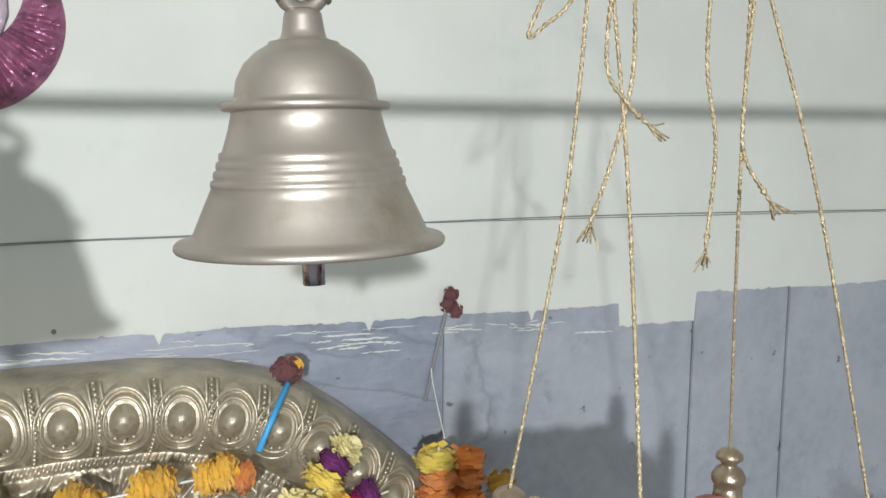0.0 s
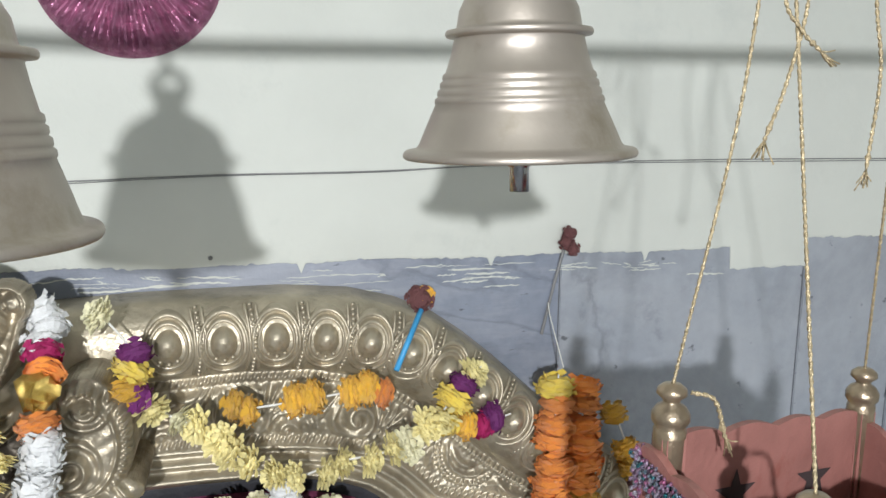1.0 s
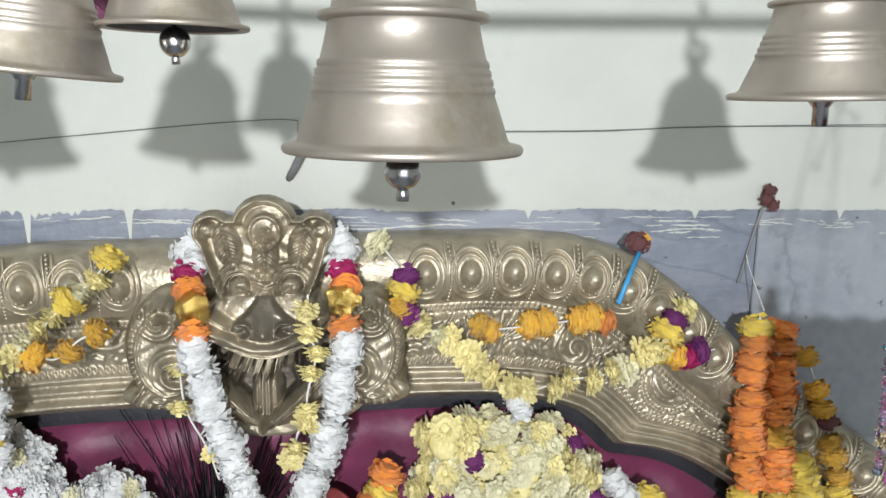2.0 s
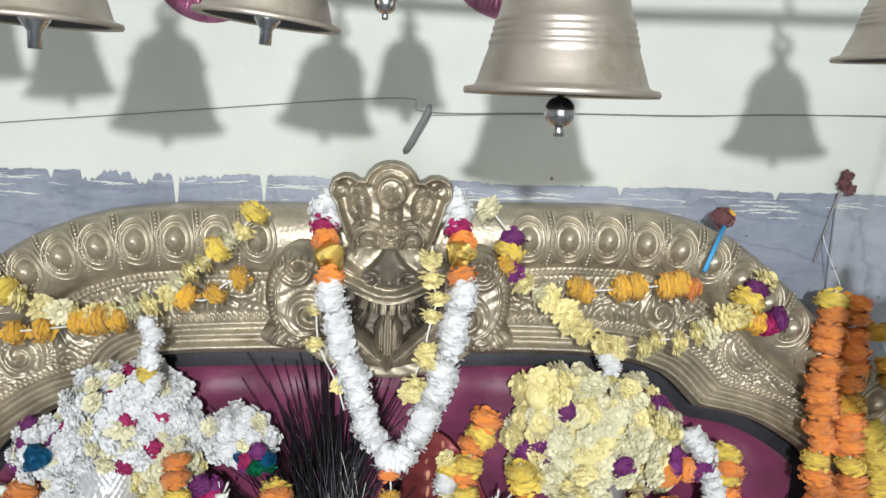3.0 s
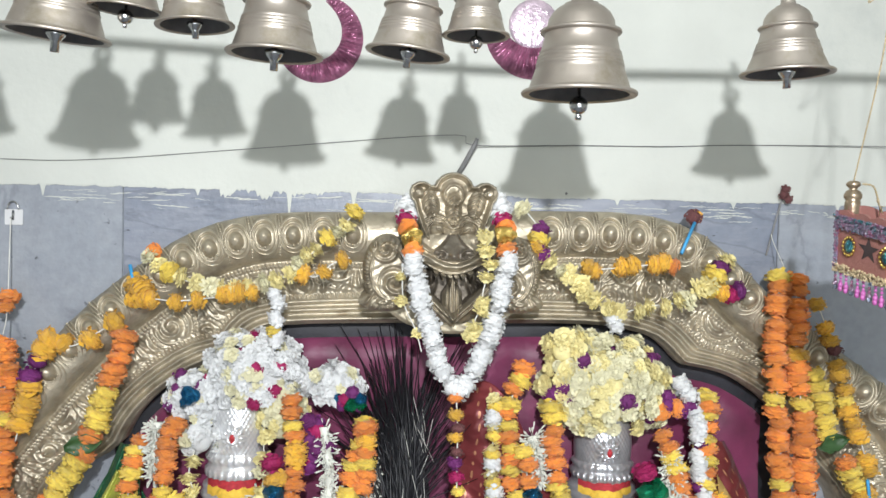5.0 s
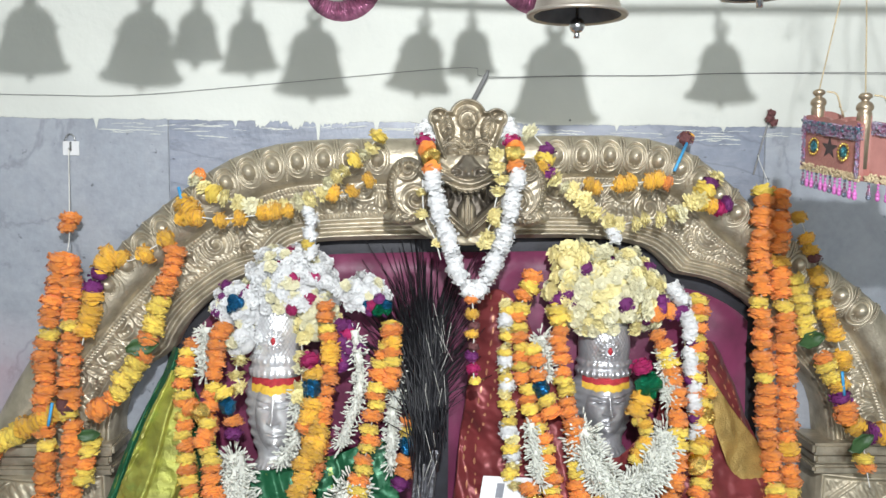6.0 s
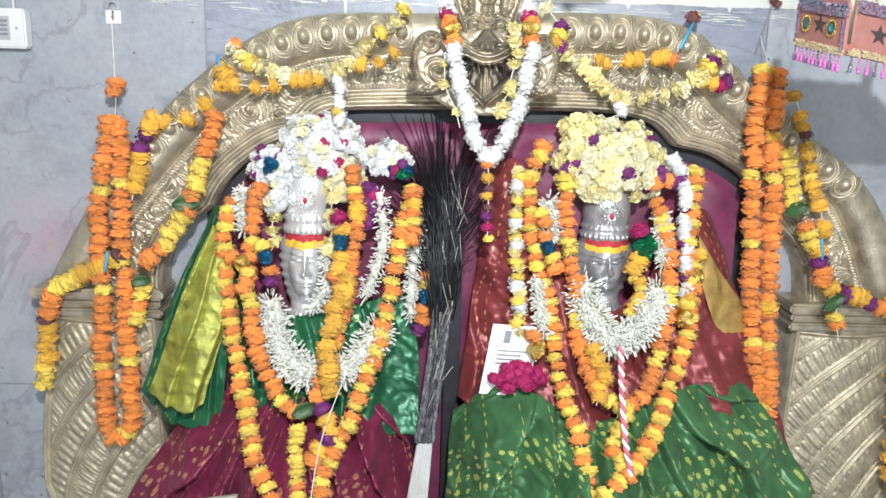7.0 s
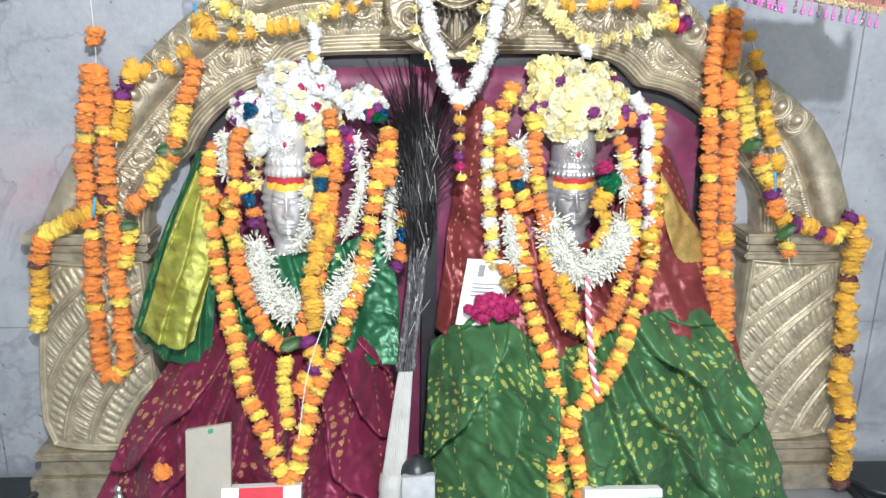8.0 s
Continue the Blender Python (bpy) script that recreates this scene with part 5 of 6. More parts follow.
heap("yellow_flower_heap", (0.268, -0.080, 1.582), (0.106, 0.06, 0.088), "cckkckkcckckkcckckkm", "heap of pale yellow chrysanthemums on the silver crown", 230, 0.72, low=-0.75)
heap("yellow_flower_cluster", (0.190, -0.100, 1.652), (0.03, 0.025, 0.03), "cckc", "cluster of yellow flowers on top of the crown", 7, 1.0)
heap("violet_flower_cluster", (0.366, -0.100, 1.548), (0.035, 0.02, 0.02), "mmo", "cluster of violet flowers", 8, 0.7)
heap("magenta_flower_bunch", (0.071, -0.235, 1.156), (0.055, 0.025, 0.028), "ppp", "bunch of deep pink flowers on a white card", 34, 0.55)

heap("fallen_marigold", (-0.625, -0.372, 0.850), (0.008, 0.006, 0.006), "o", "loose orange marigold lying on the maroon saree", 2, 0.8)


# ---- garlands on the throne ----
def string(pts, name, label, r=0.0012, material=None, category="string", n=60):
    path = smooth_path(pts, n)
    v, f = tube(path - path[0], r, 5)
    ob = tagged(link(name, mesh(name, v, f), material or THREAD), label, category)
    ob.location = path[0]
    return ob


garland([(-0.779, -0.100, 1.661), (-0.796, -0.110, 1.558), (-0.808, -0.120, 1.438), (-0.807, -0.135, 1.290), (-0.812, -0.140, 1.132), (-0.810, -0.145, 0.996), (-0.790, -0.150, 0.958), (-0.757, -0.145, 0.995), (-0.758, -0.140, 1.132), (-0.758, -0.135, 1.290), (-0.763, -0.120, 1.413), (-0.761, -0.110, 1.534), (-0.760, -0.100, 1.661)],
        "oooooooyoooooooooy", "long doubled orange marigold garland with a few yellow flowers", 0.98)
string([(-0.795, -0.014, 1.856), (-0.779, -0.060, 1.702), (-0.769, -0.095, 1.661)], "hanging_thread", "white thread holding a marigold garland on a wall hook", 0.0010)
garland([(-0.776, -0.060, 1.729), (-0.776, -0.070, 1.697)], "o", "single orange marigold on a white thread", 0.85, name="marigold_on_thread")
garland([(0.568, -0.100, 1.802), (0.559, -0.115, 1.657), (0.575, -0.125, 1.445), (0.592, -0.140, 1.249), (0.623, -0.160, 1.059)], "yoooooooooyoooooo", "long orange marigold garland with a few yellow flowers", 1.0)
garland([(0.604, -0.090, 1.793), (0.598, -0.105, 1.681), (0.615, -0.120, 1.496), (0.624, -0.135, 1.289), (0.635, -0.150, 1.127), (0.643, -0.165, 1.047)], "oooooodoooyoooooo", "long orange marigold garland with a few yellow flowers", 1.0)
string([(0.590, -0.010, 1.86), (0.586, -0.03, 1.845), (0.578, -0.090, 1.806)], "hanging_thread", "thin thread from a wall nail to a marigold garland", 0.0007)
garland([(0.627, -0.115, 1.627), (0.638, -0.120, 1.585), (0.651, -0.130, 1.517)], "yyyy", "short string of yellow marigolds over a leaf", 0.95)
garland([(0.654, -0.060, 1.748), (0.679, -0.080, 1.664), (0.697, -0.100, 1.570), (0.717, -0.110, 1.514), (0.735, -0.120, 1.445)], "d_ddrdddydd", "string of deep yellow marigolds, partly wilted", 0.85, 1.1)
garland([(0.682, -0.130, 1.479), (0.714, -0.140, 1.410), (0.748, -0.145, 1.338), (0.828, -0.140, 1.310), (0.886, -0.135, 1.288), (0.926, -0.130, 1.341)], "oyydmoodrmddm", "mixed marigold string draped over the capital", 0.95)
garland([(0.936, -0.130, 1.335), (0.939, -0.135, 1.219), (0.947, -0.140, 1.092), (0.956, -0.150, 0.917), (0.986, -0.150, 0.760), (0.989, -0.155, 0.633)], "ddddddrd", "long hanging string of wilting deep yellow marigolds", 1.10, 0.92, 0.009)
garland([(0.763, -0.150, 1.313), (0.767, -0.155, 1.267), (0.779, -0.155, 1.215)], "_yo", "short string of a yellow and an orange marigold", 0.9)
garland([(-0.560, -0.100, 1.671), (-0.583, -0.110, 1.584), (-0.613, -0.125, 1.495)], "oooooyyyy", "short garland of orange and yellow marigolds", 0.98, 0.92)
garland([(-0.608, -0.130, 1.475), (-0.643, -0.130, 1.441), (-0.679, -0.135, 1.385), (-0.722, -0.135, 1.351)], "oyyyyoo", "short garland of yellow and orange marigolds", 0.98)
garland([(-0.722, -0.135, 1.315), (-0.725, -0.140, 1.265), (-0.733, -0.140, 1.226)], "yyo", "short string of yellow and orange marigolds", 0.9)
garland([(-0.572, -0.100, 1.692), (-0.603, -0.100, 1.672), (-0.652, -0.100, 1.644), (-0.686, -0.100, 1.653), (-0.709, -0.110, 1.607), (-0.725, -0.115, 1.541), (-0.738, -0.120, 1.481)], "d_d_dddmmddd", "string of deep yellow and violet flowers along the arch", 0.95)
garland([(-0.757, -0.130, 1.378), (-0.815, -0.130, 1.340), (-0.866, -0.130, 1.316), (-0.915, -0.125, 1.280), (-0.934, -0.120, 1.213), (-0.939, -0.120, 1.153), (-0.951, -0.120, 1.056)], "rddddyyyooo", "string of yellow and orange marigolds over the capital", 0.98)
garland([(-0.530, -0.090, 1.801), (-0.472, -0.105, 1.763), (-0.386, -0.110, 1.748), (-0.306, -0.110, 1.765), (-0.270, -0.115, 1.794), (-0.234, -0.120, 1.824), (-0.194, -0.125, 1.863), (-0.174, -0.120, 1.887)],
        "kcycckccckcckccy", "string of pale yellow and white chrysanthemums across the arch", 0.85, 0.9, name="chrysanthemum_garland")
garland([(-0.556, -0.100, 1.728), (-0.514, -0.115, 1.729), (-0.474, -0.115, 1.726), (-0.405, -0.115, 1.734), (-0.345, -0.115, 1.744)], "ddd_d_d_d", "string of deep yellow marigolds across the arch", 0.75)
garland([(-0.269, -0.120, 1.782), (-0.242, -0.120, 1.772), (-0.214, -0.120, 1.794), (-0.184, -0.120, 1.806)], "d_d_d", "string of deep yellow marigolds across the arch", 0.75)
garland([(-0.307, -0.125, 1.746), (-0.305, -0.130, 1.684), (-0.305, -0.130, 1.652)], "wwvwwy", "short tassel of white flowers and one yellow", 0.62)
garland([(0.106, -0.110, 1.900), (0.136, -0.120, 1.860), (0.129, -0.130, 1.830), (0.166, -0.125, 1.799), (0.198, -0.120, 1.779), (0.226, -0.115, 1.748), (0.273, -0.115, 1.720), (0.325, -0.115, 1.732), (0.388, -0.115, 1.742), (0.430, -0.115, 1.773), (0.457, -0.110, 1.804), (0.488, -0.100, 1.825)],
        "k_mydmckcccccccccckccymck", "string of pale yellow chrysanthemums with violet flowers across the arch", 0.92, 0.80, name="chrysanthemum_garland")
garland([(0.216, -0.110, 1.799), (0.232, -0.110, 1.794), (0.294, -0.110, 1.799), (0.350, -0.115, 1.806), (0.378, -0.120, 1.802)], "dd_dd_ddo", "string of deep yellow marigolds across the arch", 0.78)
garland([(0.435, -0.115, 1.763), (0.474, -0.110, 1.757), (0.515, -0.100, 1.762)], "ydpmc", "string of mixed yellow and violet flowers", 0.8)
garland([(0.268, -0.120, 1.717), (0.273, -0.120, 1.686)], "ww", "short white flower tassel on the arch", 0.7)
garland([(-0.553, -0.100, 1.763), (-0.527, -0.120, 1.734)], "dd", "cluster of deep yellow marigolds on the arch", 0.9)
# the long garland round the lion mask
garland(toward_camera([(-0.088, -0.058, 1.906), (-0.094, -0.066, 1.888), (-0.093, -0.085, 1.869), (-0.087, -0.115, 1.847), (-0.083, -0.135, 1.822), (-0.079, -0.140, 1.796), (-0.073, -0.135, 1.755), (-0.053, -0.135, 1.684), (-0.030, -0.135, 1.617), (0.002, -0.140, 1.581), (0.030, -0.135, 1.619), (0.057, -0.135, 1.688), (0.071, -0.135, 1.761), (0.078, -0.140, 1.799), (0.076, -0.135, 1.826), (0.077, -0.115, 1.852), (0.074, -0.085, 1.872), (0.072, -0.066, 1.892), (0.066, -0.058, 1.910)]),
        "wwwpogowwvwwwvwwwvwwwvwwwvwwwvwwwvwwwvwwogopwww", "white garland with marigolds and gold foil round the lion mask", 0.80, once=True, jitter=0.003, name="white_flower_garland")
garland(toward_camera([(0.039, -0.150, 1.859), (0.038, -0.155, 1.824), (0.046, -0.150, 1.793), (0.037, -0.150, 1.751), (0.034, -0.150, 1.723), (0.024, -0.150, 1.700), (0.022, -0.150, 1.668)]), "cccc_ccccc", "string of pale yellow chrysanthemums beside the lion mask", 0.75, 0.9, name="chrysanthemum_garland")
garland(toward_camera([(-0.100, -0.130, 1.791), (-0.096, -0.125, 1.727), (-0.075, -0.125, 1.680), (-0.063, -0.125, 1.640)]), "c_c__c_c", "thin string of pale yellow chrysanthemums", 0.7, name="chrysanthemum_garland")
garland(toward_camera([(-0.004, -0.150, 1.575), (-0.001, -0.160, 1.523), (-0.001, -0.170, 1.452), (0.000, -0.170, 1.408)]), "odrdrmpy", "hanging pendant of mixed flowers under a white garland", 0.62, once=True)


def leaf(at, turn, size, label):
    rows = [[(w * s_ * 0.30 * math.sin(math.pi * (0.08 + 0.9 * k)) * (1 + 0.10 * math.sin(17 * k + 3 * s_)), -0.16 * w * abs(s_) - 0.2 * k * k * w + 0.03 * w * math.sin(11 * k + 2 * s_), w * (k - 0.5)) for s_ in (-1, -0.5, 0, 0.5, 1)] for k in np.linspace(0, 1, 9) for w in (size,)]
    v, f = sheet(rows)
    ob = tagged(link("green_leaf", mesh("green_leaf", v, f), LEAF), label, "leaf")
    ob.modifiers.new("thickness", "SOLIDIFY").thickness = 0.0008
    ob.matrix_basis = pose(*at, -12, turn, 10)


leaf((-0.620, -0.135, 1.488), 80, 0.058, "folded green leaf tied in a garland")
leaf((0.648, -0.140, 1.506), 75, 0.055, "folded green leaf tied in a garland")
leaf((0.742, -0.165, 1.311), 60, 0.055, "folded green leaf tied in a garland")
leaf((-0.717, -0.150, 1.322), 85, 0.04, "folded green leaf tied in a garland")
leaf((-0.356, -0.310, 1.112), 70, 0.055, "grey-green leaf on a marigold garland")

# dried marigold on a blue straw, stuck in the crest
straw = thing("straw_flower", (0.417, -0.075, 1.885), "wilted marigold head on a blue drinking straw", "flower")
v, f = tube(np.array([(0.0, -0.01, -0.006), (-0.033, -0.042, -0.060)]), 0.0030, 8)
link("straw", mesh("straw", v, f), STRAW, straw)
bloom("r", (0.417, -0.078, 1.888), (0.1, -1, 0.2), 0.75, straw, (0.417, -0.075, 1.885))
bloom("d", (0.423, -0.073, 1.890), (0.2, -1, 0.4), 0.55, straw, (0.417, -0.075, 1.885))
straw = thing("straw_flower", (-0.523, -0.080, 1.805), "orange marigold with a blue drinking straw", "flower")
v, f = tube(np.array([(-0.03, -0.03, -0.02), (-0.018, -0.04, -0.065)]), 0.0030, 8)
link("straw", mesh("straw", v, f), STRAW, straw)
bloom("o", (-0.522, -0.085, 1.807), (0.1, -1, 0.2), 0.6, straw, (-0.523, -0.080, 1.805))
for a, b in (((-0.778, -0.160, 1.385), (-0.785, -0.165, 1.342)), ((0.708, -0.160, 1.447), (0.715, -0.160, 1.401))):
    string([a, b], "straw_bit", "short piece of blue drinking straw in a garland", 0.003, STRAW, "straw", 4)


# ---- bells on their rod ----
RODZ = 2.190
rod_path = smooth_path([(-1.6, -0.525, RODZ + 0.050), (-0.6, -0.525, RODZ + 0.024), (0.0, -0.525, RODZ), (0.45, -0.525, RODZ + 0.004), (1.6, -0.525, RODZ + 0.02)], 60)
v, f = tube(rod_path, 0.007, 10)
rod = tagged(link("bell_rod", mesh("bell_rod", v, f), WIRE), "thin grey iron rod carrying a row of bells", "rod")
for x in (-1.3, 1.3):
    v, f = tube(np.array([(x, -0.525, 2.21), (x, -0.525, 2.905)]), 0.004, 8)
    link("hanger", mesh("hanger", v, f), WIRE, rod)


def bell(x, z, R, ball_clapper, tilt, label, slim=0.0, tall=1.0):
    """A cast temple bell: rim at height z, radius R, hung from the rod."""
    ob = thing("temple_bell", (x, -0.525, z), label, "bell", "bells on the rod")
    p = [(0.86, 0.02), (0.90, 0.008), (0.985, 0.0), (1.0, 0.02), (1.0, 0.05), (0.985, 0.07), (0.90, 0.085), (0.872, 0.12), (0.828, 0.26), (0.780, 0.40), (0.752, 0.48), (0.762, 0.49), (0.758, 0.53), (0.735, 0.545), (0.744, 0.56), (0.740, 0.60), (0.717, 0.615), (0.726, 0.63), (0.722, 0.67), (0.700, 0.685), (0.708, 0.70), (0.704, 0.74), (0.680, 0.755), (0.640, 0.92), (0.618, 1.04), (0.630, 1.055), (0.690, 1.06), (0.700, 1.075), (0.700, 1.10), (0.690, 1.115), (0.600, 1.125), (0.590, 1.16), (0.565, 1.29), (0.50, 1.41), (0.40, 1.50), (0.30, 1.555), (0.29, 1.575), (0.24, 1.585), (0.19, 1.61), (0.175, 1.66), (0.160, 1.76), (0.150, 1.80), (0.10, 1.83), (0.02, 1.84)]
    p = [(a * (1 - slim * min(1, b)), b * tall) for a, b in p]
    v, f = lathe([(a * R, b * R) for a, b in p], 64)
    body = link("body", mesh("body", v, f), BELLMETAL, ob)
    # inner lining, its shade put into the colour
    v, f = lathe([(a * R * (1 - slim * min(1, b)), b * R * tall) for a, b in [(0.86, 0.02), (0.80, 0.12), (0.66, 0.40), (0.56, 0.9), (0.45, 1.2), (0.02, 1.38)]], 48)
    link("inside", mesh("inside", v, f[:, ::-1]), BELLSHADE, ob)
    c = np.linspace(0, 2 * np.pi, 20)
    ring = np.stack([0.17 * R * np.cos(c), -0.03 * R * np.sin(c), 1.89 * R + 0.17 * R * np.sin(c)], 1)
    v, f = tube(ring, 0.06 * R, 8)
    link("loop", mesh("loop", v, f), BELLMETAL, ob)
    v, f = tube(np.array([(-0.20 * R, -0.02 * R, 1.84 * R), (-0.16 * R, -0.02 * R, 1.84 * R), (0.16 * R, -0.02 * R, 1.84 * R), (0.20 * R, -0.02 * R, 1.84 * R)]), np.array([0.085, 0.060, 0.060, 0.085]) * R, 10)
    link("shackle_pin", mesh("shackle_pin", v, f), BELLMETAL, ob)
    top = RODZ + 0.02 - z
    hang = np.array([(0, 0.012 * np.sin(t), 2.02 * R + (top - 2.02 * R) * t / 6.0) for t in np.linspace(0, 6, 14)])
    v, f = tube(hang, 0.0035, 8)
    link("hook", mesh("hook", v, f), WIRE, ob)
    rb = 0.16 if R > 0.06 else 0.21
    if ball_clapper:
        prof = [(0.02, -0.25 - rb), (0.055, -0.25 - rb), (0.06, -0.18 - rb), (0.045, -0.155 - rb)] + [(rb * math.sin(q), -0.16 - rb * math.cos(q)) for q in np.linspace(0.35, 2.9, 12)] + [(0.035, 0.0), (0.035, 0.3), (0.03, 1.2)]
    else:
        prof = [(0.02, -0.30), (0.085, -0.30), (0.085, -0.10), (0.10, -0.08), (0.17, 0.02), (0.21, 0.10), (0.06, 0.14), (0.04, 0.3), (0.03, 1.2)]
    v, f = lathe([(a * R, b * R) for a, b in prof], 20)
    link("clapper", mesh("clapper", v, f), STEEL, ob, "steel clapper")
    # the bell tips about its loop
    piv = Vector((0, 0, 1.9 * R))
    ob.matrix_basis = Matrix.Translation(Vector((x, -0.525, z)) + piv) @ pose(0, 0, 0, 0, tilt, 37 * x) @ Matrix.Translation(-piv)
    return ob


bell(0.110, 2.029, 0.0685, True, 0.0, "largest brass temple bell with ringed waist and ball clapper")
bell(0.3575, 2.0625, 0.0545, False, -2.0, "brass temple bell with ringed waist and stub clapper", 0.12, 0.94)
bell(-0.245, 2.064, 0.0565, False, 2.0, "brass temple bell with ringed waist and stub clapper")
bell(-0.084, 2.070, 0.0500, False, 6.0, "brass temple bell with ringed waist, hanging askew")
bell(-0.014, 2.094, 0.0400, True, 0.0, "small brass temple bell with ball clapper")
bell(-0.488, 2.078, 0.0600, False, 6.0, "brass temple bell with ringed waist, hanging askew")
bell(-0.414, 2.110, 0.0420, True, 4.0, "small brass temple bell with ball clapper")
bell(-0.344, 2.094, 0.0450, False, -3.0, "small yellow brass temple bell with stub clapper")
bell(-0.654, 2.090, 0.0560, False, 3.0, "brass temple bell with ringed waist and stub clapper")
bell(-0.76, 2.100, 0.0480, False, 0.0, "brass temple bell with ringed waist and stub clapper")


# ---- purple foil ornaments on the wall ----
def foil_curl(name, centre, R, a0, a1, thick, ribs, label):
    """A padded foil curve on the wall, ribbed across, thin at its ends."""
    n, m = 150, 14
    rows = []
    for i in range(n):
        k = i / (n - 1)
        a = radians(a0 + (a1 - a0) * k)
        w = thick * (0.12 + 0.88 * math.sin(math.pi * min(1, max(0, k))) ** 0.6)
        row = []
        for j in range(m):
            q = math.pi * j / (m - 1)
            h = w * 0.55 * math.sin(q) * (1 + 0.16 * math.cos(k * ribs * 2 * math.pi)) + 0.002 * noise.noise((k * 60, j * 0.9, 3)) * math.sin(q)
            r = R - w * math.cos(q)
            row.append((r * math.cos(a), -h + 0.001, r * math.sin(a)))
        rows.append(row)
    v, f = sheet(rows)
    ob = tagged(link(name, mesh(name, v, f, smooth=False), FOIL_PURPLE), label, "wall ornament")
    ob.location = (centre[0], -0.0005, centre[1])
    return ob


foil_curl("foil_crescent", (-0.262, 2.200), 0.066, -165, 75, 0.022, 34, "crescent of crumpled purple foil stuck on the wall")
swirl = foil_curl("foil_swirl", (0.134, 2.236), 0.074, -190, 25, 0.030, 26, "ribbed curl of purple foil stuck on the wall")
v, f = ball((0, 0, 0), 0.046, 24, 10, (1, 0.12, 1))
pad = link("foil_pad", mesh("foil_pad", v, f), shade("pale_pink_foil", (0.60, 0.48, 0.56), 0.3, 0.4, 0.3, 60, 0.9, 80), swirl, "pale pink foil pad")
pad.location = (0.0, -0.0035, -0.004)

# ---- wires, peg, nail and hook on the wall ----
string([(-1.30, -0.004, 1.965), (-0.858, -0.004, 1.962), (-0.671, -0.004, 1.964), (-0.395, -0.004, 1.990), (-0.016, -0.006, 2.027), (0.027, -0.006, 2.010), (0.216, -0.003, 2.015), (0.384, -0.003, 2.018), (0.554, -0.003, 2.025), (0.862, -0.003, 2.030), (1.4, -0.004, 2.03)], "wall_wire", "thin grey wire sagging along the wall", 0.0007, WIRE, "wire", 160)
string([(0.027, -0.008, 2.006), (0.216, -0.003, 2.0138), (0.384, -0.003, 2.0168), (0.62, -0.003, 2.0255), (1.4, -0.006, 2.029)], "wall_wire", "second thin grey wire along the wall", 0.0005, WIRE, "wire", 90)
v, f = tube(np.array([(0.0, 0.006, 0.0), (0.010, -0.012, 0.018), (0.030, -0.030, 0.058), (0.033, -0.032, 0.068)]), np.array([0.005, 0.005, 0.0045, 0.003]), 8)
tagged(_at(link("wall_peg", mesh("wall_peg", v, f), WIRE), (0.0, 0.0, 1.952)), "slanting iron peg driven into the wall", "peg")
nail = thing("nail_flower", (0.612, -0.012, 1.936), "dried marigold hung on a wall nail", "dried flower")
for d in ((0, 0, 0.008), (0.004, -0.003, -0.010), (-0.004, -0.002, -0.002)):
    bloom("r", (0.612 + d[0], -0.014 + d[1], 1.936 + d[2]), (0.2, -1, 0.3), 0.42, nail, (0.612, -0.012, 1.936))
string([(0.612, -0.004, 1.93), (0.600, -0.004, 1.885), (0.585, -0.004, 1.82)], "cord_stub", "dark string hanging from a nail", 0.002, WIRE)
v, f = ball((0, 0, 0), 0.0026, 10, 6)
tagged(_at(link("wall_nail", mesh("wall_nail", v, f), WIRE), (0.204, -0.001, 1.926)), "small dark nail head in the plaster", "nail")

hook = thing("adhesive_hook", (-0.795, -0.001, 1.862), "clear plastic adhesive wall hook with a steel wire loop", "hook")
part("plate", slab((-0.016, -0.003, -0.018), (0.016, 0.0, 0.010), 0.001), PLASTIC, hook)
c = np.linspace(0, np.pi, 14)
v, f = tube(np.stack([0.010 * np.cos(c), 0 * c - 0.005, 0.010 + 0.014 * np.sin(c)], 1), 0.0014, 6)
link("wire_loop", mesh("wire_loop", v, f), STEEL, hook)
v, f = tube(np.array([(0, -0.004, 0.008), (0.002, -0.010, -0.008), (0, -0.013, -0.004)]), 0.0022, 6)
link("hook_wire", mesh("hook_wire", v, f), STEEL, hook)

box = thing("switch_box", (-1.004, -0.001, 1.828), "white plastic wall box with a printed label", "switch box")
part("case", slab((-0.034, -0.030, -0.041), (0.036, 0.0, 0.040), 0.004), PLASTIC, box)
part("label", slab((-0.026, -0.0312, -0.024), (0.004, -0.0304, 0.024), 0), shade("grey_label", (0.40, 0.41, 0.42), 0.6), box, "grey printed label")
for k in range(4):
    part("label_bar", slab((-0.023, -0.0318, 0.012 - 0.009 * k), (0.000, -0.0314, 0.017 - 0.009 * k), 0), PRINT, box)
part("button", slab((0.016, -0.032, -0.002), (0.020, -0.0295, 0.002), 0.0005), PRINT, box)
string([(-1.000, -0.006, 1.866), (-1.000, -0.006, 1.95), (-0.99, -0.006, 2.3), (-0.99, -0.006, 2.88)], "box_cable", "white cable running up the wall", 0.0035, PLASTIC, "cable", 20)

# ---- the hanging toy cradle ----
K1, K2 = Vector((0.459, -0.508, 1.901)), Vector((0.640, -0.449, 1.878))
FL = Vector((0.468, -0.611, 1.886))
SIDE = K2 - K1
END = FL - K1
cradle = thing("toy_cradle", tuple(K1), "small salmon-painted wooden cradle with sequin trim, hanging on gold cords", "cradle")


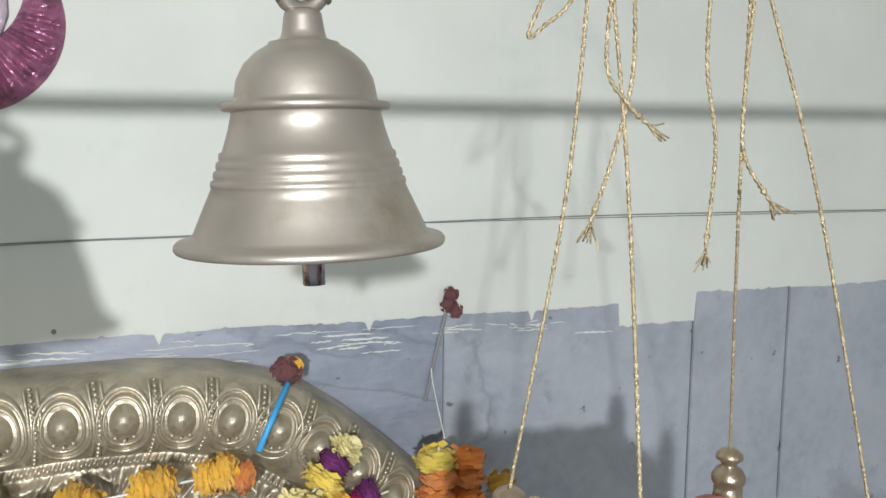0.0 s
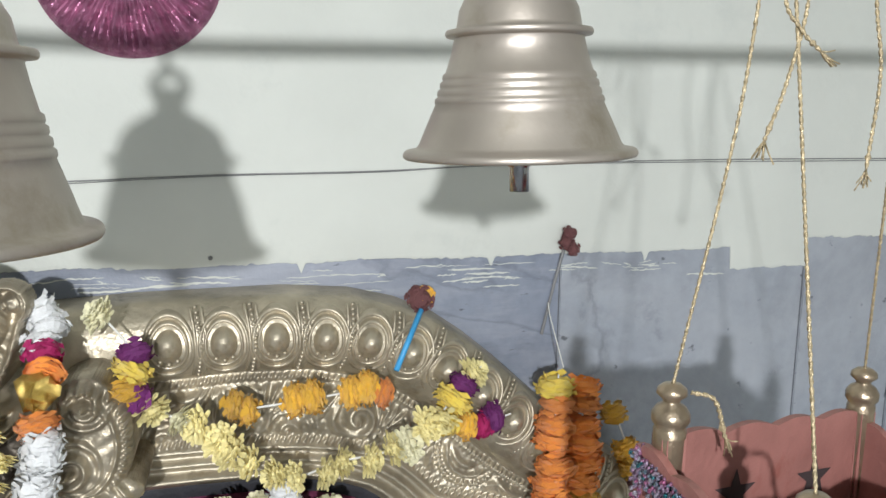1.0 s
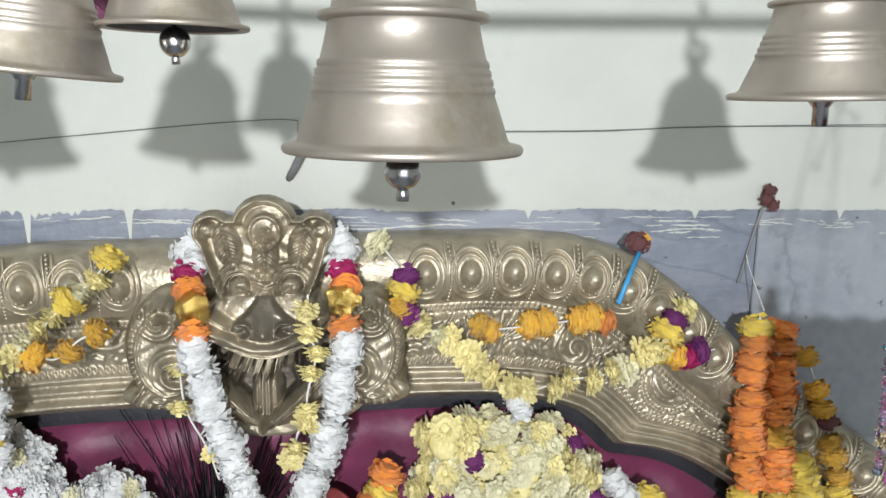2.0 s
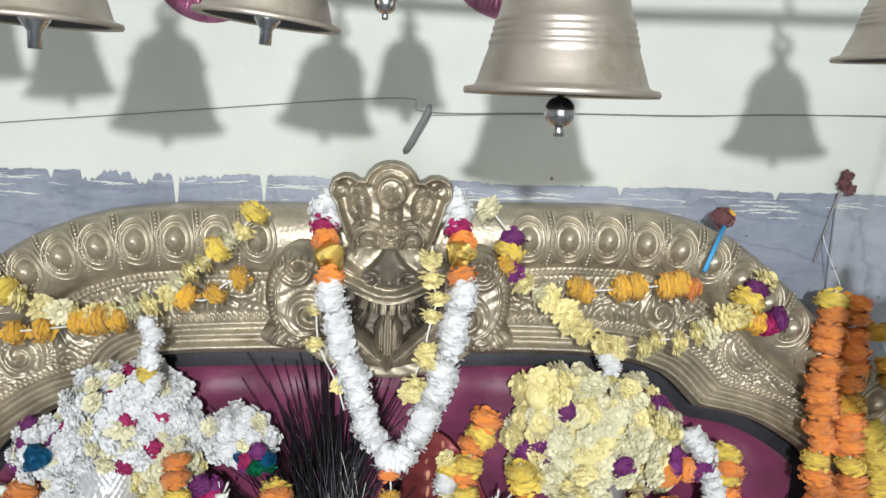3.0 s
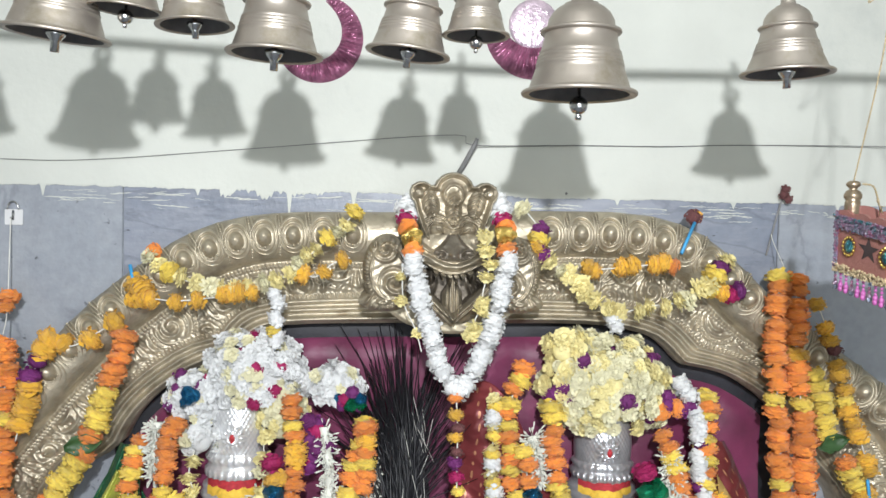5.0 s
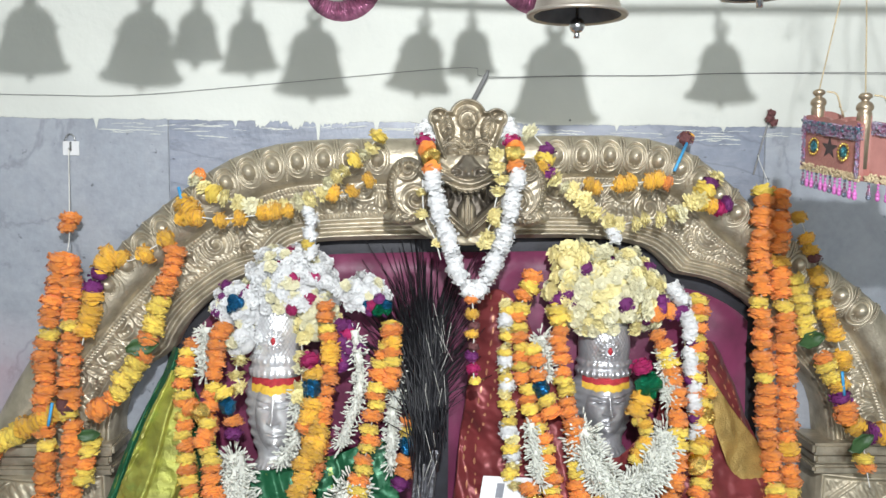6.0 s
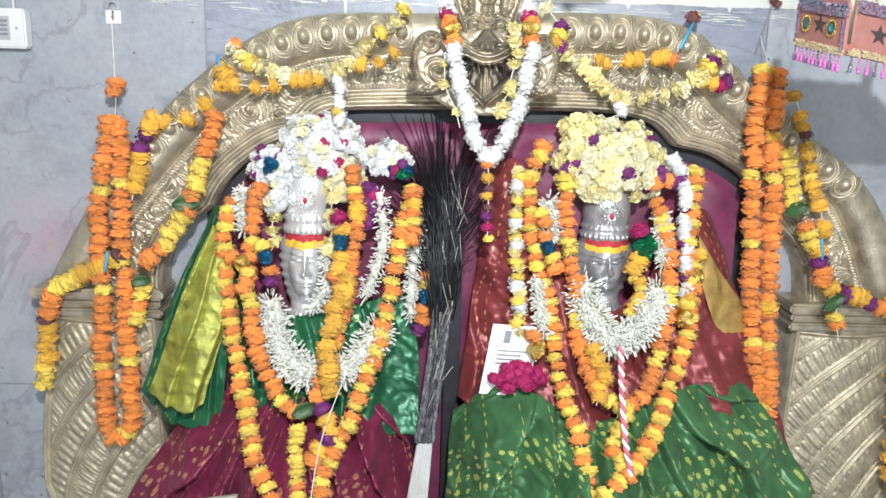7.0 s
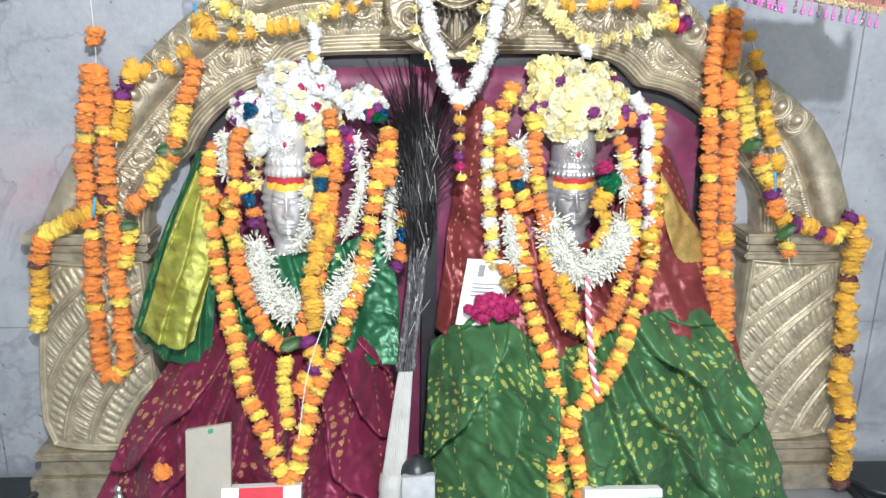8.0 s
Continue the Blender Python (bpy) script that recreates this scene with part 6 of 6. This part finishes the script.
def board(name, a, along, height, material, cut, parent=cradle):
    """A thin upright board from a along its top edge, with painted star-shaped holes and a waved upper edge."""
    L = along.length
    d = along.normalized()
    nrm = Vector((-d.y, d.x, 0))
    n = 40
    tops = [0.004 * abs(math.sin(math.pi * 4 * k / n)) for k in range(n + 1)]
    V, F = [], []
    for off in (-0.0025, 0.0025):
        for k in range(n + 1):
            q = a + d * (L * k / n) + nrm * off - K1
            V += [q + Vector((0, 0, tops[k])), q - Vector((0, 0, height))]
    m = 2 * (n + 1)
    for k in range(n):
        i = 2 * k
        F += [(i, i + 1, i + 3, i + 2), (m + i, m + i + 2, m + i + 3, m + i + 1), (i, i + 2, m + i + 2, m + i), (i + 1, m + i + 1, m + i + 3, i + 3)]
    F += [(0, m, m + 1, 1), (2 * n, 2 * n + 1, m + 2 * n + 1, m + 2 * n)]
    ob = link(name, mesh(name, V, F, smooth=False), material, parent)
    # star-shaped holes drawn as flat dark stars, their inner shade painted on the faces
    for c in cut:
        p = a + d * (L * c) - Vector((0, 0, height * 0.52)) - K1
        for sgn in (-1, 1):
            ring = []
            for k in range(10):
                r = (0.020 if k % 2 == 0 else 0.008)
                t = math.pi / 2 + math.pi * k / 5
                ring.append(p + nrm * 0.0032 * sgn + d * (r * math.cos(t)) + Vector((0, 0, r * 0.8 * math.sin(t))))
            link("hole_star", mesh("hole_star", ring, [tuple(range(10))], smooth=False), HOLE_SHADE, parent)
    return ob


HOLE_SHADE = shade("painted_hole_shade", (0.045, 0.03, 0.03), 0.9)
board("long_board", K1 + Vector((0, 0, 0.006)), SIDE, 0.075, PINKWOOD, (0.3, 0.72))
E1 = END.normalized()
EL, ER = K1 - E1 * 0.013, FL + E1 * 0.014
out = Vector((-END.y, END.x, 0)).normalized()
out = out if out.x < 0 else -out
board("end_board", EL + out * 0.010 - Vector((0, 0, 0.002)), ER - EL, 0.070, PINKWOOD, (0.5,))
board("long_board", FL, SIDE, 0.075, PINKWOOD, (0.3, 0.72))
board("end_board", K2, END, 0.072, PINKWOOD, (0.5,))
bm = bmesh.new()
q = [bm.verts.new(p - K1 - Vector((0, 0, 0.066 + dz))) for dz in (0, 0.006) for p in (K1, K2, K2 + END, FL)]
for fc in ((0, 1, 2, 3), (7, 6, 5, 4), (0, 4, 5, 1), (1, 5, 6, 2), (2, 6, 7, 3), (3, 7, 4, 0)):
    bm.faces.new([q[i] for i in fc])
part("bottom_board", bm, shade("red_paint", (0.30, 0.03, 0.05), 0.5), cradle, "red-painted bottom board")
knob_prof = [(0.001, 0.038), (0.005, 0.0375), (0.008, 0.035), (0.0085, 0.032), (0.005, 0.029), (0.0045, 0.027), (0.008, 0.025), (0.0105, 0.021), (0.0105, 0.017), (0.008, 0.013), (0.009, 0.012), (0.009, 0.008), (0.008, -0.060), (0.001, -0.060)]
kv, kf = lathe(knob_prof, 20)
post = mesh("corner_post", kv, kf)
for p in (K1, K2, FL, FL + SIDE):
    ob = link("corner_post", post, shade("gold_painted_wood", (0.38, 0.30, 0.21), 0.3, 0.75, 0.2, 60) if p is K1 else bpy.data.materials["gold_painted_wood"], cradle, "gold-painted turned corner post")
    ob.location = p - K1
    part("post_block", slab(tuple(p - K1 + Vector((-0.0075, -0.0075, -0.070))), tuple(p - K1 + Vector((0.0075, 0.0075, 0.010))), 0.002), PINKWOOD, cradle)


def braid(name, a, b, r, material, n=60):
    """A knobbly sequin braid: a lumpy tube of small discs."""
    pieces = []
    for k in range(n):
        for _ in range(5):
            p = a + (b - a) * ((k + rng.uniform()) / n) - K1
            v, f = ball((p.x + rng.uniform(-1, 1) * min(r, 0.003), p.y - rng.uniform(0, min(r, 0.003)), p.z + rng.uniform(-r, r)), 0.0015, 5, 4, (1, 0.6, 1))
            pieces.append((v, f))
    ob = link(name, mesh(name, *join(pieces), smooth=False), material, cradle)
    ob["kind"] = "stuff"


TEAL = shade("teal_sequins", (0.05, 0.22, 0.26), 0.2, 0.8, 0.6, 300, 1.0, 420)
for e in (EL + E1 * 0.004, ER - E1 * 0.004):
    o = out * 0.014
    braid("sequin_braid", e + o - Vector((0, 0, 0.004)), e + o - Vector((0, 0, 0.070)), 0.005, SEQUIN, 36)
braid("sequin_braid", EL + out * 0.014 - Vector((0, 0, 0.014)), ER + out * 0.014 - Vector((0, 0, 0.014)), 0.0085, SEQUIN, 220)
braid("sequin_braid", EL + out * 0.015 - Vector((0, 0, 0.010)), ER + out * 0.015 - Vector((0, 0, 0.010)), 0.004, TEAL, 16)
braid("gold_braid", EL + out * 0.014 - Vector((0, 0, 0.070)), ER + out * 0.014 - Vector((0, 0, 0.070)), 0.005, GOLDCORD, 80)
sd = Vector((SIDE.y, -SIDE.x, 0)).normalized()
sd = sd if sd.y < 0 else -sd
braid("sequin_braid", FL + sd * 0.006 - Vector((0, 0, 0.006)), FL + SIDE + sd * 0.006 - Vector((0, 0, 0.006)), 0.008, SEQUIN, 150)
braid("gold_braid", FL + sd * 0.006 - Vector((0, 0, 0.070)), FL + SIDE + sd * 0.006 - Vector((0, 0, 0.070)), 0.005, GOLDCORD, 110)
for a, b, o in ((EL, ER, out * 2.2), (FL, FL + SIDE, sd)):
    for k in range(12):
        p = a + (b - a) * ((k + 0.5) / 12) + o * 0.006 - Vector((0, 0, 0.077)) - K1
        v, f = join([ball((p.x, p.y, p.z - 0.0045 * j), 0.0020 if j < 3 else 0.0034, 7, 5, (1, 1, 1.1)) for j in range(5)])
        link("bead_tassel", mesh("bead_tassel", v, f), PINKBEAD if k % 3 else SEQUIN, cradle)
for k in (0.24, 0.76):
    p = EL + (ER - EL) * k + out * 0.015 - Vector((0, 0, 0.040)) - K1
    pieces = [ball((p.x, p.y, p.z), 0.008, 10, 6, (0.5, 0.9, 1))]
    link("mirror_disc", mesh("mirror_disc", *join(pieces)), TEAL, cradle)
    e = END.normalized()
    pieces = [ball((p.x + e.x * 0.011 * math.cos(t), p.y + e.y * 0.011 * math.cos(t), p.z + 0.011 * math.sin(t)), 0.0022, 6, 4) for t in np.linspace(0, 2 * np.pi, 14, endpoint=False)]
    link("gold_beading", mesh("gold_beading", *join(pieces)), FOIL_GOLD, cradle)["kind"] = "stuff"


def cord(pts, label, frayed=False, r=0.00086):
    path = smooth_path(pts, 170)
    L = np.linalg.norm(np.diff(path, axis=0), axis=1).sum()
    base = path[0]
    v, f = tube(path - base, r, 8, twist=L / 0.008 if L < 0.6 else 60, lumps=0.36)
    ob = link("gold_cord", mesh("gold_cord", v, f), GOLDCORD, cradle, label)
    ob.location = Vector(base) - K1
    if frayed:
        end, d = path[-1] - base, path[-1] - path[-6]
        d /= np.linalg.norm(d)
        v, f = ball(end - d * 0.006, r * 1.9, 8, 6)
        link("knot", mesh("knot", v, f), GOLDCORD, ob)
        pieces = []
        for _ in range(12):
            e = d + rng.normal(size=3) * 0.28
            pieces.append(tube(np.array([end, end + e * 0.004, end + e * 0.008 + rng.normal(size=3) * 0.001]), 0.0004, 4))
        ob2 = link("frayed_end", mesh("frayed_end", *join(pieces)), GOLDCORD, ob)
        ob2["kind"] = "stuff"
    return ob


T1, T2 = Vector((0.492, -0.530, 2.192)), Vector((0.570, -0.530, 2.195))
top = lambda p: tuple(p + Vector((0, 0, 0.036)))
cord([tuple(T1 + Vector((-0.008, 0, 0))), (0.478, -0.522, 2.08), top(K1)], "gold cord from the rod to a cradle post")
cord([tuple(T1), (0.497, -0.545, 2.08), top(FL)], "gold cord from the rod to a cradle post")
cord([tuple(T2), (0.590, -0.505, 2.08), top(K2)], "gold cord from the rod to a cradle post")
cord([tuple(T2 + Vector((0.004, 0, 0))), (0.610, -0.540, 2.075), top(FL + SIDE)], "gold cord from the rod to a cradle post")
cord([tuple(T1 + Vector((0.002, -0.004, 0))), (0.489, -0.536, 2.141), (0.499, -0.538, 2.123), (0.510, -0.538, 2.114)], "loose gold cord end, frayed", True)
cord([tuple(T1 + Vector((0.010, -0.004, 0))), (0.504, -0.534, 2.139), (0.491, -0.540, 2.099), (0.481, -0.540, 2.071)], "loose gold cord end, knotted and frayed", True)
cord([tuple(T2 + Vector((-0.022, 0, 0))), (0.545, -0.532, 2.144), (0.552, -0.532, 2.105), (0.549, -0.532, 2.056)], "loose gold cord end, frayed", True)
cord([tuple(T2 + Vector((0.0, -0.004, 0))), (0.564, -0.536, 2.126), (0.566, -0.536, 2.100), (0.582, -0.536, 2.079)], "loose gold cord end, knotted", True)
cord([tuple(T1 + Vector((-0.020, 0, 0))), (0.454, -0.530, 2.152), (0.462, -0.530, 2.156), (0.474, -0.530, 2.167), tuple(T1 + Vector((-0.004, 0, 0.004)))], "small loop of gold cord at the rod")
for p in (K1, FL):
    q = p + Vector((0, 0, 0.030))
    cord([tuple(q + Vector((0.008, -0.006, 0.004))), tuple(q + Vector((0.020, -0.010, 0.000))), tuple(q + Vector((0.028, -0.010, -0.022)))], "short tied gold cord end on a cradle post", True, 0.0011)


# ---- the feather whisk between the figures ----
W0, W1, W2 = np.array((-0.150, -0.420, 0.780)), np.array((-0.116, -0.300, 1.040)), np.array((-0.081, -0.170, 1.299))
whisk = thing("feather_whisk", tuple(W0), "black peacock-feather whisk with a white fluted handle, standing upright", "whisk")
n = 132
ax = W1 - W0
a = np.linspace(0, 2 * np.pi, n, endpoint=False)
ux = np.array([1.0, 0, 0])
uy = np.cross(ax / np.linalg.norm(ax), ux)
rows = []
for k, r in ((0, 0.042), (0.12, 0.044), (0.13, 0.047), (0.24, 0.047), (0.25, 0.040), (0.6, 0.034), (0.97, 0.026), (1.0, 0.024)):
    fl = 1 - 0.24 * np.abs(np.cos(a * 11)) ** 4 * (k > 0.24)
    rows.append(ax * k + (r * 0.62 * fl)[:, None] * (np.cos(a)[:, None] * ux + np.sin(a)[:, None] * uy))
v, f = sheet(rows, wrap=True)
link("handle", mesh("handle", v, f), shade("white_cotton_tape", (0.43, 0.43, 0.42), 0.6, var=0.12, scale=30, bump=0.2), whisk, "white fluted handle")
rows = [ax * 0.99 + (W2 - W1) * k + (r * (1 + 0.14 * np.cos(a * 11)))[:, None] * (np.cos(a)[:, None] * ux + np.sin(a)[:, None] * uy) for k, r in ((0, 0.019), (0.05, 0.021), (0.08, 0.018), (0.6, 0.018), (1.0, 0.020))]
v, f = sheet(rows, wrap=True)
link("wire_binding", mesh("wire_binding", v, f), shade("silver_and_black_binding", (0.10, 0.10, 0.11), 0.3, 0.6, 0.9, 120, 0.8, 240), whisk, "black binding with silver wire")
pieces = []
for _ in range(430):
    k0 = rng.uniform(-0.15, 0.2)
    b0 = W2 - W0 + (W2 - W1) * k0 + rng.normal(size=3) * 0.010
    spread = rng.normal(0, 0.26)
    L = rng.uniform(0.10, 0.37) * 1.0
    lean = np.array([spread * L * 0.6 - 0.02, rng.normal(0, 0.05) * L + 0.42 * L, L])
    mid = b0 + lean * 0.5 + np.array([spread * -0.02, 0, 0])
    end = b0 + lean + np.array([spread * L * 0.45, 0, -abs(spread) * L * 0.35])
    end[1] = min(end[1], -0.028 - W0[1])
    mid[1] = min(mid[1], -0.028 - W0[1])
    pieces.append(tube(np.array([b0, mid, end]), np.array([0.0018, 0.0015, 0.0006]), 3))
pl = link("plumage", mesh("plumage", *join(pieces)), FEATHER, whisk, "spreading black feather plumes")
pl["kind"] = "stuff"
pieces = []
for _ in range(34):
    b0 = W2 - W0 + (W2 - W1) * rng.uniform(-0.8, 0.8) + rng.normal(size=3) * np.array([0.012, 0.006, 0.02]) + np.array([0, -0.022, 0])
    d = np.array([rng.normal(0.0, 0.25), 0.06, 1.0]) * rng.uniform(0.02, 0.06)
    pieces.append(tube(np.array([b0, b0 + d]), 0.0006, 3))
pl = link("quill_tips", mesh("quill_tips", *join(pieces)), THREAD, whisk, "pale feather quills")
pl["kind"] = "stuff"

# ---- cards, boxes and vessels at the figures' feet ----
def card(name, corners, thick, material, label, category, bars=()):
    """A stiff card through three corners: upper left, upper right, lower left."""
    a, b, c = map(Vector, corners)
    u, w = b - a, c - a
    nrm = w.cross(u).normalized()
    nrm = nrm if nrm.y < 0 else -nrm
    ob = thing(name, tuple(a), label, category)

    def plate(nm, x0, x1, y0, y1, lift, t, mat):
        bm = bmesh.new()
        q = [bm.verts.new(u * x + w * y + nrm * (lift + dz)) for dz in (0, t) for x, y in ((x0, y0), (x1, y0), (x1, y1), (x0, y1))]
        for fc in ((0, 1, 2, 3), (7, 6, 5, 4), (0, 4, 5, 1), (1, 5, 6, 2), (2, 6, 7, 3), (3, 7, 4, 0)):
            bm.faces.new([q[i] for i in fc])
        bmesh.ops.recalc_face_normals(bm, faces=bm.faces[:])
        if nm == "body":
            bmesh.ops.bevel(bm, geom=bm.edges[:], offset=min(0.001, thick / 3), segments=2, affect="EDGES")
        part(nm, bm, mat, ob)

    plate("body", 0, 1, 0, 1, -thick, thick, material)
    for x0, x1, y0, y1, mat in bars:
        plate("printed_bar", x0, x1, y0, y1, 0.0003, 0.0003, mat)
    return ob


card("invitation_card", ((0.022, -0.190, 1.255), (0.123, -0.190, 1.250), (-0.004, -0.215, 1.109)), 0.002, PAPER, "white printed card tucked into the wine-red shawl", "card",
     [(0.28, 0.42, 0.08, 0.26, PRINT), (0.2, 0.8, 0.36, 0.38, PRINT), (0.2, 0.7, 0.42, 0.44, PRINT), (0.2, 0.75, 0.48, 0.50, PRINT), (0.2, 0.6, 0.54, 0.56, PRINT)])
card("folded_carton", ((-0.554, -0.430, 0.976), (-0.465, -0.430, 0.990), (-0.559, -0.470, 0.746)), 0.012, IVORYCARD, "plain beige folded carton leaning on a maroon saree", "carton", [(0.5, 0.62, 0.02, 0.06, GREENBOX)])
card("sweet_box", ((-0.485, -0.460, 0.861), (-0.328, -0.460, 0.865), (-0.489, -0.500, 0.727)), 0.03, PAPER, "white and red cardboard sweet box", "box", [(0.22, 0.78, 0.0, 1.0, REDBOX)])
card("sweet_box", ((0.251, -0.460, 0.841), (0.413, -0.460, 0.840), (0.251, -0.500, 0.704)), 0.03, PAPER, "white and green cardboard sweet box", "box", [(0.4, 1.0, 0.12, 1.0, GREENBOX)])
v, f = lathe([(0.001, 0.075), (0.006, 0.074), (0.010, 0.066), (0.007, 0.058), (0.012, 0.052), (0.014, 0.046), (0.006, 0.040), (0.005, 0.0), (0.012, -0.03), (0.022, -0.16), (0.001, -0.16)], 24)
tagged(_at(link("incense_stand", mesh("incense_stand", v, f), STEEL), ((-0.707, -0.400, 0.834)[0], -0.40, 0.76)), "small turned steel incense stand", "stand")
v, f = lathe([(0.001, 0.17), (0.012, 0.168), (0.030, 0.15), (0.036, 0.13), (0.032, 0.115), (0.036, 0.10), (0.036, 0.08), (0.030, 0.065), (0.034, 0.05), (0.034, -0.03), (0.001, -0.03)], 24)
tagged(_at(link("black_bottle", mesh("black_bottle", v, f), DARKPLASTIC), ((-0.093, -0.400, 0.861)[0], -0.40, (-0.093, -0.400, 0.820)[2] - 0.10)), "black ribbed plastic bottle top beside the whisk", "bottle")
card("clear_tub", ((-0.125, -0.440, 0.865), (-0.058, -0.440, 0.869), (-0.125, -0.460, 0.726)), 0.02, shade("milky_plastic", (0.42, 0.44, 0.46), 0.25), "milky plastic tub beside the whisk", "tub")
for x0, x1, nm in ((-1.35, -1.00, "a"), (1.02, 1.40, "b")):
    ob = thing("black_tray", ((x0 + x1) / 2, -0.20, 0.60), "black plastic tray standing on the altar platform", "tray")
    pts = [(x0 - (x0 + x1) / 2, 0.12, 0.030), (x0 - (x0 + x1) / 2 + 0.05, 0.0, 0.042), (0, -0.03, 0.046), (x1 - (x0 + x1) / 2 - 0.05, 0.0, 0.042), (x1 - (x0 + x1) / 2, 0.12, 0.030)]
    v, f = tube(smooth_path(pts, 40), 0.008, 10)
    link("rim", mesh("rim", v, f), DARKPLASTIC, ob)
    part("base", slab((x0 - (x0 + x1) / 2 + 0.01, -0.02, 0.0), (x1 - (x0 + x1) / 2 - 0.01, 0.16, 0.034), 0.006), DARKPLASTIC, ob)
# twisted pink and white tinsel cord on the breast
path = smooth_path([(0.275, -0.260, 1.236), (0.274, -0.300, 1.161), (0.276, -0.345, 1.076), (0.286, -0.375, 1.013)], 90)
tins = thing("twisted_cord", tuple(path[0]), "twisted pink and white cotton cord hanging on the breast", "cord")
for ph, mat in ((0, THREAD), (math.pi, shade("pink_cotton", (0.55, 0.14, 0.20), 0.8))):
    k = np.arange(90)
    off = np.stack([0.0034 * np.cos(k * 0.62 + ph), 0.0034 * np.sin(k * 0.62 + ph), 0 * k], 1)
    v, f = tube(path - path[0] + off, 0.0040, 8)
    link("ply", mesh("ply", v, f), mat, tins)
string([(-0.272, -0.310, 1.194), (-0.316, -0.370, 1.070), (-0.333, -0.430, 0.949)], "loose_thread", "loose white thread hanging over a garland", 0.0010)
